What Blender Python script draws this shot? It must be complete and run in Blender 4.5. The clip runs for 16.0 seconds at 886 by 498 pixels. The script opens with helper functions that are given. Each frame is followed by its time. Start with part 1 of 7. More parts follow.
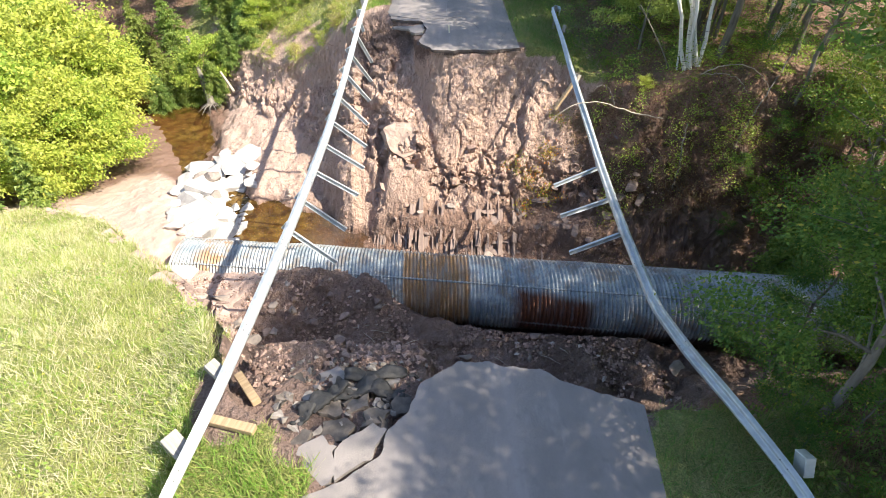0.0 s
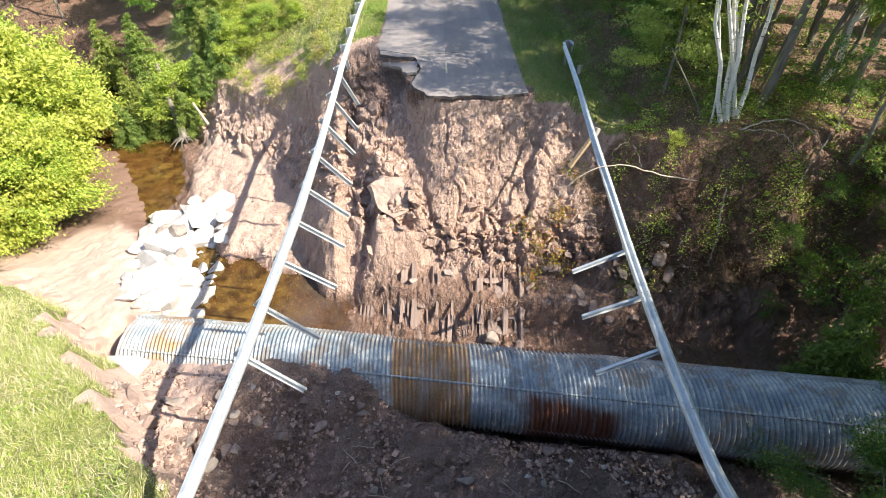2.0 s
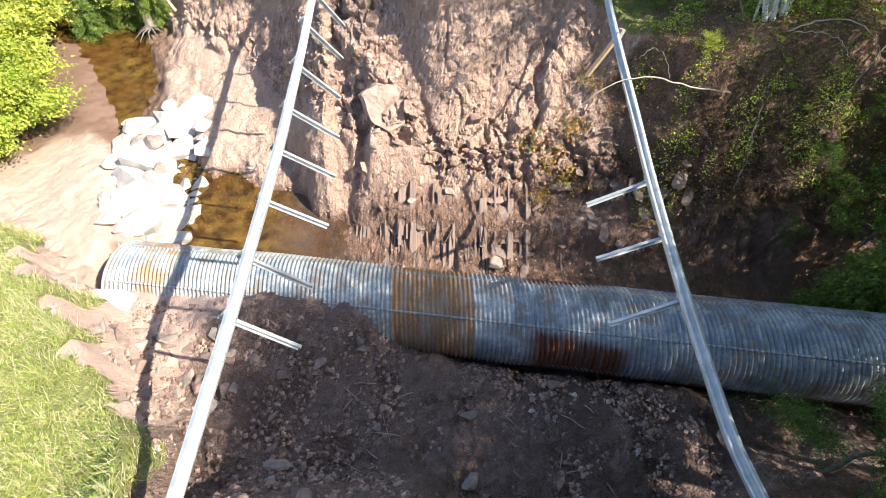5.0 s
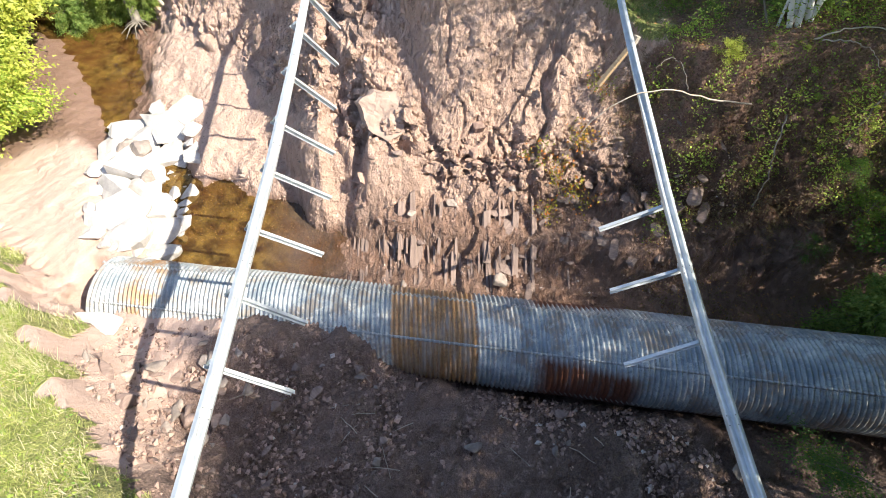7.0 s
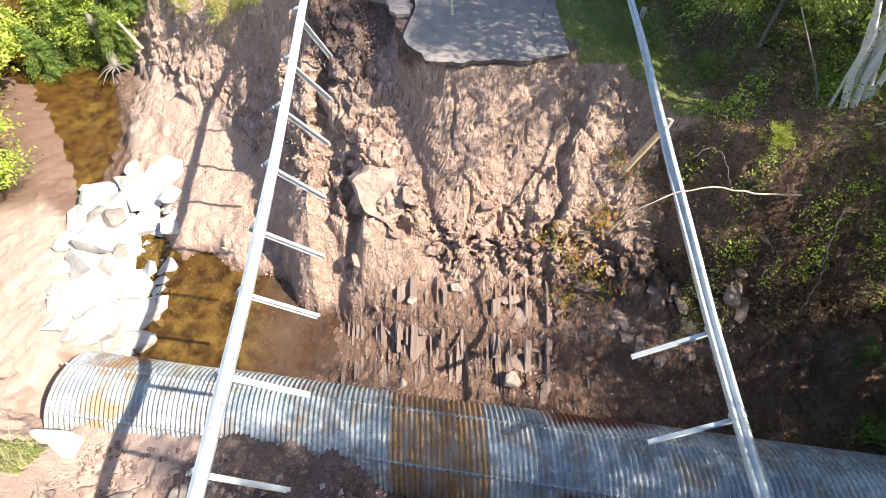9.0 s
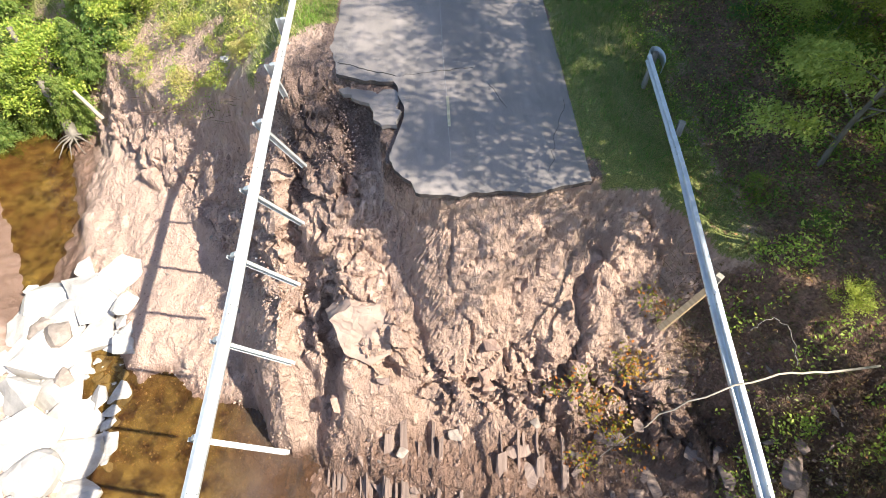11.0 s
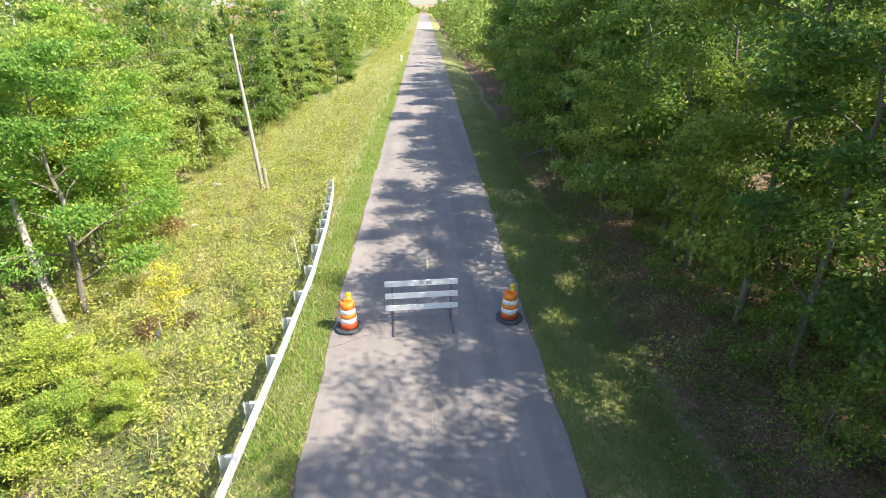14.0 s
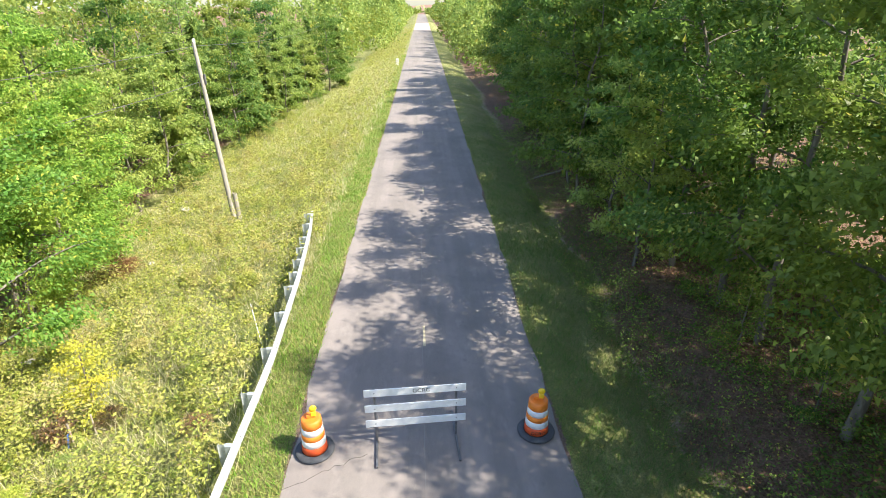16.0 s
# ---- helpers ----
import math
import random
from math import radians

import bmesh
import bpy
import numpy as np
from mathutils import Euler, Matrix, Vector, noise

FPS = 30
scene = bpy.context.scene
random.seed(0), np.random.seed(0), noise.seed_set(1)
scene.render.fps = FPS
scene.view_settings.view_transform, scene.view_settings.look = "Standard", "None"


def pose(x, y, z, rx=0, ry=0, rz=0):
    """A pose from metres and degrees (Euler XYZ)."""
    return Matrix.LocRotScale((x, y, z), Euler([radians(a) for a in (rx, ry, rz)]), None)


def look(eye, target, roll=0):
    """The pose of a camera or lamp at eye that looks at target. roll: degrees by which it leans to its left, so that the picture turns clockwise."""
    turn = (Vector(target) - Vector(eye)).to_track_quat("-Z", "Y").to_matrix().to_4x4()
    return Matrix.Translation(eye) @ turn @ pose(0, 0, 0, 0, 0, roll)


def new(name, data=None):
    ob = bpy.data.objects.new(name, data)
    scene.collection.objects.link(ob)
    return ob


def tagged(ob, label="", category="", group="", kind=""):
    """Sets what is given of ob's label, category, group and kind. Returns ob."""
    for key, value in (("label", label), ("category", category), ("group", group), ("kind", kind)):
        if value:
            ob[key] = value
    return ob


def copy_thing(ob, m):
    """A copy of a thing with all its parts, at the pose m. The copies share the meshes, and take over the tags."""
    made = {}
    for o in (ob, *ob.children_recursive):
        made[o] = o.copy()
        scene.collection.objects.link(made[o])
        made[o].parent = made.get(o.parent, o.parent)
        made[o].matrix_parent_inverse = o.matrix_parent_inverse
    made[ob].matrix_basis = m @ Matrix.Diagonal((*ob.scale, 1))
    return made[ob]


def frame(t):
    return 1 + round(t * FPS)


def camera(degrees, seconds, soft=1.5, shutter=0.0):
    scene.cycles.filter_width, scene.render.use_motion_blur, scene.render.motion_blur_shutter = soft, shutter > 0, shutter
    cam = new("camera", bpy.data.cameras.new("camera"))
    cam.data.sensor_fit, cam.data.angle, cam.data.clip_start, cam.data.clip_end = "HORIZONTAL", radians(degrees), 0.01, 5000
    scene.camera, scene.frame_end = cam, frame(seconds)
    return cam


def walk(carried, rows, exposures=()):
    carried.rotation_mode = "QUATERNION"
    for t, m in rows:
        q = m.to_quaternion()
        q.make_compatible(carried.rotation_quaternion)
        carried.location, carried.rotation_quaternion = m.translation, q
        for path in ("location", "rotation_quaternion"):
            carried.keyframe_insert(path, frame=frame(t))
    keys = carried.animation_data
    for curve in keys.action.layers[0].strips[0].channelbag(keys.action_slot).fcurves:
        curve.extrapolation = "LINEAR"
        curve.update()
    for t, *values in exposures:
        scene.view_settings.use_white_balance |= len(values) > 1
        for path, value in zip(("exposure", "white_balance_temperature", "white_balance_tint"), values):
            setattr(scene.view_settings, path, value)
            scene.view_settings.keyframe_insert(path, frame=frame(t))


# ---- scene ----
cam = camera(78.9, 16.0, soft=0.75)
METRES, EYE, TILT, LEAN, TURN = 32.4, 10.12, -41.5, 0.0, -1.0
ROWS = [
    (0.0, 0.0, 0.0, 0.0, 0.0, 0.0, 0.0),
    (0.5, 0.0006, 0.0253, 0.0229, 0.98, -0.01, 1.21),
    (1.0, 0.0014, 0.0526, 0.0481, -0.27, -0.04, -0.12),
    (1.5, 0.0013, 0.0808, 0.0749, -0.32, -0.06, -0.1),
    (2.0, 0.0007, 0.1104, 0.1009, -0.34, -0.06, -0.04),
    (2.5, 0.0005, 0.1364, 0.1254, -0.34, -0.05, 0.03),
    (3.0, -0.0002, 0.1491, 0.1358, -0.41, -2.18, 0.09),
    (3.5, -0.001, 0.1549, 0.1412, -0.44, -5.04, 0.11),
    (4.0, -0.002, 0.1576, 0.1438, -0.5, -7.96, 0.18),
    (4.5, -0.002, 0.1595, 0.1472, -0.54, -11.24, 0.33),
    (7.0, -0.0051, 0.2025, 0.1816, -0.72, -14.88, 0.36),
    (7.5, -0.0059, 0.2201, 0.1971, -0.74, -14.9, 0.39),
    (8.0, -0.0073, 0.2414, 0.2153, -0.79, -14.87, 0.43),
    (8.5, -0.0088, 0.2658, 0.2365, -0.84, -14.89, 0.47),
    (11.0, -0.0027, 0.4118, 0.3597, -1.0, -14.76, 0.64),
    (11.5, -0.0007, 0.4449, 0.3886, -1.02, -14.8, 0.67),
    (12.0, 0.0005, 0.4788, 0.4176, -1.08, -14.77, 0.67),
    (12.5, 0.0022, 0.5162, 0.4508, -1.1, -6.55, 0.83),
    (13.0, 0.0033, 0.5534, 0.4834, -1.11, 5.65, 0.99),
    (13.5, 0.003, 0.5892, 0.5126, -1.2, 16.77, 1.09),
    (14.0, 0.0031, 0.6238, 0.5423, -1.19, 16.81, 1.16),
    (14.5, 0.0028, 0.658, 0.5715, -1.25, 16.81, 1.23),
    (15.0, 0.0027, 0.6924, 0.6005, -1.32, 16.86, 1.25),
    (15.5, 0.0034, 0.7257, 0.6295, -1.33, 16.85, 1.32),
    (16.0, 0.0052, 0.7518, 0.6514, -1.33, 16.88, 1.35),
]
walk(cam, [(t, pose(0, 0, EYE, TILT, LEAN, TURN) @ pose(METRES * x, METRES * y, METRES * z, 90 + pitch, roll, yaw)) for t, x, y, z, yaw, pitch, roll in ROWS])

# ---- light ----
SUN_FROM = Vector((0.93, -0.37, 1.07)).normalized()
world = bpy.data.worlds.new("sky")
scene.world = world
world.use_nodes = True
wn = world.node_tree.nodes
sky = wn.new("ShaderNodeTexSky")
sky.sky_type = "NISHITA"
sky.sun_disc = False
sky.sun_elevation = math.asin(SUN_FROM.z)
sky.sun_rotation = math.atan2(SUN_FROM.x, SUN_FROM.y)
world.node_tree.links.new(sky.outputs[0], wn["Background"].inputs[0])
wn["Background"].inputs[1].default_value = 0.128
sun = new("sun", bpy.data.lights.new("sun", "SUN"))
sun.data.energy, sun.data.angle, sun.data.color = 5.0, radians(0.55), (1.0, 0.93, 0.78)
sun.matrix_world = look(SUN_FROM * 60, (0, 0, 0))
scene.view_settings.exposure = 1.36


# ---- small tools ----
rng = np.random.default_rng(7)
_table = np.random.default_rng(3).random((256, 256))


def vnoise(x, y, seed=0):
    """Smooth value noise, 0 to 1, of arrays."""
    x, y = np.asarray(x, float) + 17.3 * seed, np.asarray(y, float) + 31.7 * seed
    i, j = np.floor(x).astype(int), np.floor(y).astype(int)
    u, v = x - i, y - j
    u, v = u * u * (3 - 2 * u), v * v * (3 - 2 * v)
    a, b = _table[i & 255, j & 255], _table[(i + 1) & 255, j & 255]
    c, d = _table[i & 255, (j + 1) & 255], _table[(i + 1) & 255, (j + 1) & 255]
    return (a * (1 - u) + b * u) * (1 - v) + (c * (1 - u) + d * u) * v


def fbm(x, y, seed=0, octaves=4):
    total, gain, size = 0, 0.5, 0
    for k in range(octaves):
        total = total + gain * vnoise(x * 2**k, y * 2**k, seed + k)
        size, gain = size + gain, gain * 0.5
    return total / size


def smooth(a, b, x):
    t = np.clip((np.asarray(x, float) - a) / (b - a), 0, 1)
    return t * t * (3 - 2 * t)


def mesh_of(name, verts, faces, materials=(), shade=False, index=None, **attributes):
    """A mesh from an array of places and an array of equal-sided faces."""
    verts, faces = np.asarray(verts, np.float32), np.asarray(faces, np.int32)
    me = bpy.data.meshes.new(name)
    n, k = faces.shape
    me.vertices.add(len(verts))
    me.vertices.foreach_set("co", verts.ravel())
    me.loops.add(n * k)
    me.loops.foreach_set("vertex_index", faces.ravel())
    me.polygons.add(n)
    me.polygons.foreach_set("loop_start", np.arange(0, n * k, k, dtype=np.int32))
    me.polygons.foreach_set("loop_total", np.full(n, k, np.int32))
    for key, values in attributes.items():
        me.attributes.new(key, "FLOAT", "POINT").data.foreach_set("value", np.asarray(values, np.float32))
    for m in materials if isinstance(materials, (list, tuple)) else (materials,):
        me.materials.append(m)
    if index is not None:
        me.polygons.foreach_set("material_index", np.asarray(index, np.int32))
    me.update(calc_edges=True)
    me.validate()
    me.polygons.foreach_set("use_smooth", np.full(len(me.polygons), bool(shade)))
    return me


def part(name, data, material, parent, label=""):
    """Links a bmesh or a mesh as one mesh object under a thing or a part."""
    if isinstance(data, bmesh.types.BMesh):
        me = bpy.data.meshes.new(name)
        data.to_mesh(me)
        data.free()
    else:
        me = data
    if material is not None and not me.materials:
        me.materials.append(material)
    ob = new(name, me)
    ob.parent = parent
    return tagged(ob, label)


def thing(name, place=(0, 0, 0), label="", category="", group="", kind=""):
    ob = new(name)
    ob.location = place
    return tagged(ob, label, category, group, kind)


def bm_box(bm, size, m=Matrix(), bevel=0.0, jitter=0.0):
    made = bmesh.ops.create_cube(bm, size=1.0, matrix=m @ Matrix.Diagonal((*size, 1)))
    if jitter:
        for v in made["verts"]:
            v.co += Vector(rng.uniform(-jitter, jitter, 3))
    if bevel:
        edges = list({e for v in made["verts"] for e in v.link_edges})
        bmesh.ops.bevel(bm, geom=edges, offset=bevel, segments=1, affect="EDGES")
    return bm


def tube(path, radii, sides=8, cap=True):
    """Places and faces of a tapered tube along a path."""
    path = np.asarray(path, float)
    radii = np.broadcast_to(radii, len(path))
    way = np.gradient(path, axis=0)
    way /= np.linalg.norm(way, axis=1, keepdims=True) + 1e-9
    ref = np.where(np.abs(way[:, 2:3]) > 0.9, [[1.0, 0, 0]], [[0, 0, 1.0]])
    a = np.cross(way, ref)
    a /= np.linalg.norm(a, axis=1, keepdims=True) + 1e-9
    b = np.cross(way, a)
    ang = np.linspace(0, 2 * np.pi, sides, endpoint=False)
    v = path[:, None] + radii[:, None, None] * (np.cos(ang)[None, :, None] * a[:, None] + np.sin(ang)[None, :, None] * b[:, None])
    i, j = np.meshgrid(np.arange(len(path) - 1), np.arange(sides), indexing="ij")
    n = (j + 1) % sides
    f = np.stack([i * sides + j, i * sides + n, (i + 1) * sides + n, (i + 1) * sides + j], -1).reshape(-1, 4)
    return v.reshape(-1, 3), f


def joined(pieces):
    verts, faces, at = [], [], 0
    for v, f in pieces:
        verts.append(v)
        faces.append(np.asarray(f) + at)
        at += len(v)
    return np.concatenate(verts), np.concatenate(faces)


# ---- materials ----
class Nodes:
    """A short way to write a node material."""

    def __init__(self, name):
        self.mat = bpy.data.materials.new(name)
        self.mat.use_nodes = True
        self.tree = self.mat.node_tree
        self.bsdf = self.tree.nodes["Principled BSDF"]
        self.out = self.tree.nodes["Material Output"]

    def node(self, kind, **inputs):
        n = self.tree.nodes.new("ShaderNode" + kind)
        for key, value in inputs.items():
            self.put(n.inputs[key.replace("_", " ")], value)
        return n

    def put(self, socket, value):
        if isinstance(value, bpy.types.NodeSocket):
            self.tree.links.new(value, socket)
        elif isinstance(value, tuple) and len(value) == 3 and socket.type == "RGBA":
            socket.default_value = (*value, 1)
        else:
            socket.default_value = value

    def place(self):
        return self.node("NewGeometry").outputs["Position"]

    def local(self):
        return self.node("TexCoord").outputs["Object"]

    def scaled(self, vector, sx, sy, sz):
        m = self.node("Mapping", Vector=vector)
        m.inputs["Scale"].default_value = (sx, sy, sz)
        return m.outputs[0]

    def noise(self, vector, scale, detail=5.0, rough=0.6):
        return self.node("TexNoise", Vector=vector, Scale=scale, Detail=detail, Roughness=rough).outputs["Fac"]

    def ramp(self, value, a, b, lo=0.0, hi=1.0):
        n = self.node("MapRange", Value=value)
        for key, v in (("From Min", a), ("From Max", b), ("To Min", lo), ("To Max", hi)):
            n.inputs[key].default_value = v
        return n.outputs[0]

    def mix(self, fac, a, b, kind="MIX"):
        n = self.tree.nodes.new("ShaderNodeMix")
        n.data_type, n.blend_type = "RGBA", kind
        self.put(n.inputs[0], fac)
        self.put(n.inputs[6], a)
        self.put(n.inputs[7], b)
        return n.outputs[2]

    def math(self, op, a, b=0.0):
        n = self.tree.nodes.new("ShaderNodeMath")
        n.operation = op
        self.put(n.inputs[0], a)
        self.put(n.inputs[1], b)
        return n.outputs[0]

    def attr(self, name):
        n = self.tree.nodes.new("ShaderNodeAttribute")
        n.attribute_name = name
        return n.outputs["Fac"]

    def bump(self, height, strength=0.5, distance=0.05):
        n = self.node("Bump", Height=height, Strength=strength, Distance=distance)
        return n.outputs[0]

    def finish(self, color, rough=0.8, metal=0.0, normal=None, **more):
        self.put(self.bsdf.inputs["Base Color"], color)
        self.put(self.bsdf.inputs["Roughness"], rough)
        self.put(self.bsdf.inputs["Metallic"], metal)
        if normal is not None:
            self.put(self.bsdf.inputs["Normal"], normal)
        for key, value in more.items():
            self.put(self.bsdf.inputs[key.replace("_", " ")], value)
        return self.mat


def ground_material():
    n = Nodes("ground")
    p = n.place()
    big, mid, fine = n.noise(p, 0.35, 6), n.noise(p, 2.2, 6), n.noise(p, 14, 6, 0.7)
    ribs = n.noise(n.scaled(p, 4.6, 1.7, 1.3), 1.0, 8, 0.72)
    clay = n.mix(n.ramp(ribs, 0.3, 0.7), (0.35, 0.222, 0.17), (0.66, 0.472, 0.385))
    clay = n.mix(n.ramp(big, 0.42, 0.62), clay, (0.56, 0.388, 0.31))
    clay = n.mix(n.ramp(n.noise(n.scaled(p, 6.0, 5.0, 4.2), 1.0, 6, 0.75), 0.57, 0.68, 0, 0.6), clay, (0.14, 0.085, 0.067))
    drag = n.noise(n.scaled(n.node("VectorRotate", Vector=p, Angle=0.5).outputs[0], 3.2, 0.35, 1.0), 1.0, 7, 0.7)
    sand = n.mix(n.ramp(drag, 0.3, 0.7), (0.40, 0.28, 0.23), (0.53, 0.385, 0.325))
    sand = n.mix(n.ramp(fine, 0.5, 0.75, 0, 0.35), sand, (0.30, 0.19, 0.15))
    gravel = n.mix(n.ramp(n.noise(p, 22, 4, 0.8), 0.35, 0.7), (0.12, 0.077, 0.063), (0.40, 0.278, 0.23))
    gravel = n.mix(n.ramp(mid, 0.4, 0.7, 0, 0.6), gravel, (0.2, 0.124, 0.1))
    grass = n.mix(n.ramp(mid, 0.3, 0.7), (0.22, 0.26, 0.065), (0.40, 0.39, 0.13))
    grass = n.mix(n.ramp(big, 0.45, 0.65, 0, 0.8), grass, (0.50, 0.43, 0.20))
    grass = n.mix(n.ramp(n.noise(p, 26, 3, 0.7), 0.42, 0.6, 0.75, 0), grass, (0.12, 0.15, 0.04))
    litter = n.mix(n.ramp(fine, 0.35, 0.7), (0.15, 0.08, 0.055), (0.40, 0.235, 0.165))
    litter = n.mix(n.ramp(mid, 0.5, 0.7, 0, 0.6), litter, (0.07, 0.08, 0.025))
    torn = n.math("ADD", n.math("MULTIPLY", n.math("SUBTRACT", fine, 0.5), 1.1), n.math("MULTIPLY", n.math("SUBTRACT", mid, 0.5), 1.0))
    patch = lambda key: n.ramp(n.math("ADD", n.attr(key), torn), 0.35, 0.65)
    c = n.mix(n.attr("sand"), clay, sand)
    c = n.mix(patch("gravel"), c, gravel)
    c = n.mix(patch("litter"), c, litter)
    c = n.mix(patch("grass"), c, grass)
    wet = n.attr("wet")
    c = n.mix(wet, c, n.mix(1.0, c, (0.42, 0.36, 0.33), "MULTIPLY"))
    h = n.math("ADD", n.math("MULTIPLY", mid, n.math("SUBTRACT", 0.6, n.math("MULTIPLY", n.attr("sand"), 0.52))), n.math("ADD", n.math("MULTIPLY", fine, 0.3), n.math("ADD", n.math("MULTIPLY", ribs, n.math("SUBTRACT", 0.5, n.math("MULTIPLY", n.attr("sand"), 0.45))), n.math("MULTIPLY", n.math("MULTIPLY", drag, n.attr("sand")), 0.12))))
    cleave = n.math("ABSOLUTE", n.math("SUBTRACT", n.noise(n.scaled(p, 2.3, 1.7, 1.5), 1.0, 6, 0.65), 0.5))
    h = n.math("ADD", h, n.math("MULTIPLY", n.ramp(cleave, 0.0, 0.10), n.math("SUBTRACT", 0.45, n.math("MULTIPLY", n.attr("sand"), 0.4))))
    rough = n.math("SUBTRACT", 0.95, n.math("MULTIPLY", wet, 0.55))
    return n.finish(c, rough, 0.0, n.bump(h, 1.0, 0.22))


def asphalt_material():
    n = Nodes("asphalt")
    p = n.place()
    fine, mid, big = n.noise(p, 55, 4, 0.8), n.noise(p, 3.0, 6), n.noise(p, 0.45, 5)
    tracks = n.noise(n.scaled(p, 1.1, 0.035, 1.0), 1.0, 4)
    spots = n.noise(n.scaled(p, 2.2, 0.9, 1.0), 1.0, 5, 0.65)
    c = n.mix(n.ramp(fine, 0.3, 0.7), (0.118, 0.105, 0.101), (0.30, 0.262, 0.242))
    c = n.mix(n.ramp(tracks, 0.42, 0.6, 0, 0.6), c, (0.28, 0.242, 0.23))
    c = n.mix(n.ramp(big, 0.45, 0.62, 0, 0.5), c, (0.16, 0.142, 0.136))
    c = n.mix(n.ramp(spots, 0.55, 0.7, 0, 0.45), c, (0.31, 0.275, 0.26))
    c = n.mix(n.ramp(mid, 0.58, 0.75, 0, 0.5), c, (0.12, 0.11, 0.11))
    along = n.math("ADD", n.node("SeparateXYZ", Vector=p).outputs[1], n.math("MULTIPLY", big, 20.0))
    c = n.mix(n.math("MULTIPLY", n.ramp(along, 268, 274), n.ramp(along, 338, 350, 1, 0)), c, (0.46, 0.36, 0.33))
    return n.finish(c, 0.85, 0.0, n.bump(n.math("ADD", fine, n.math("MULTIPLY", mid, 0.5)), 0.4, 0.012))


def galvanised_material(name="galvanised_steel", rust=0.0, bright=1.0):
    n = Nodes(name)
    p = n.local()
    a, b = n.noise(p, 3.0, 5), n.noise(p, 24, 4)
    g = lambda v: (0.93 * v * bright, 0.97 * v * bright, v * bright)
    c = n.mix(n.ramp(a, 0.3, 0.7), g(0.44), g(0.62))
    c = n.mix(n.ramp(b, 0.55, 0.8, 0, 0.35), c, g(0.30))
    return n.finish(c, n.ramp(b, 0.3, 0.7, 0.38, 0.62), 0.55, n.bump(b, 0.1, 0.01))


def culvert_material():
    n = Nodes("corrugated_culvert_steel")
    p = n.place()
    sep = n.node("SeparateXYZ", Vector=p)
    x, z = sep.outputs[0], sep.outputs[2]
    a, b, streak = n.noise(p, 1.3, 6), n.noise(p, 9, 6, 0.7), n.noise(n.scaled(p, 7.0, 0.8, 0.8), 1.0, 5)
    wide = n.noise(n.scaled(p, 0.55, 0.9, 0.9), 1.0, 4)
    c = n.mix(n.ramp(wide, 0.40, 0.58), (0.19, 0.225, 0.255), (0.41, 0.435, 0.445))
    c = n.mix(n.ramp(streak, 0.50, 0.66, 0, 0.75), c, (0.47, 0.49, 0.50))
    c = n.mix(n.ramp(a, 0.50, 0.60, 0, 0.75), c, (0.23, 0.18, 0.14))
    c = n.mix(n.ramp(n.noise(n.scaled(p, 1.0, 1.6, 1.6), 1.7, 5, 0.7), 0.56, 0.66, 0, 0.65), c, (0.58, 0.58, 0.57))
    c = n.mix(n.ramp(n.noise(p, 4.5, 5, 0.75), 0.50, 0.60, 0, 0.6), c, (0.19, 0.24, 0.29))
    c = n.mix(n.ramp(b, 0.56, 0.72, 0, 0.7), c, (0.15, 0.15, 0.15))
    xr = n.math("ADD", x, n.math("MULTIPLY", n.math("SUBTRACT", b, 0.5), 0.35))

    def band(lo, hi, soft=0.12):
        return n.math("MULTIPLY", n.ramp(xr, lo - soft, lo + soft), n.ramp(xr, hi - soft, hi + soft, 1, 0))

    brown = n.mix(n.ramp(b, 0.35, 0.7), (0.20, 0.095, 0.035), (0.42, 0.25, 0.11))
    red = n.mix(n.ramp(b, 0.35, 0.7), (0.085, 0.03, 0.018), (0.19, 0.07, 0.035))
    low = n.ramp(n.math("ADD", z, n.math("MULTIPLY", a, 0.5)), -5.3, -5.1, 1, 0)
    c = n.mix(n.math("MULTIPLY", band(-1.4, 1.35, 0.06), n.ramp(streak, 0.42, 0.64, 0.96, 0.55)), c, brown)
    c = n.mix(n.math("MULTIPLY", n.math("MULTIPLY", band(-10.7, -9.3, 0.5), n.ramp(a, 0.42, 0.56)), 0.85), c, brown)
    c = n.mix(n.math("MULTIPLY", n.math("MULTIPLY", band(3.2, 6.1, 0.25), low), n.ramp(streak, 0.3, 0.5, 0.6, 1)), c, red)
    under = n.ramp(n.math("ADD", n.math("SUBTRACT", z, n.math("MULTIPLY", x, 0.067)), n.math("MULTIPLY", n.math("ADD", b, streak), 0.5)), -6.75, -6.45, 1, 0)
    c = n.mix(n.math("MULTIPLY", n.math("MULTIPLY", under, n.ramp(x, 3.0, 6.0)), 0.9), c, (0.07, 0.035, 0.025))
    return n.finish(c, n.ramp(b, 0.3, 0.7, 0.5, 0.72), 0.2, n.bump(b, 0.2, 0.02))


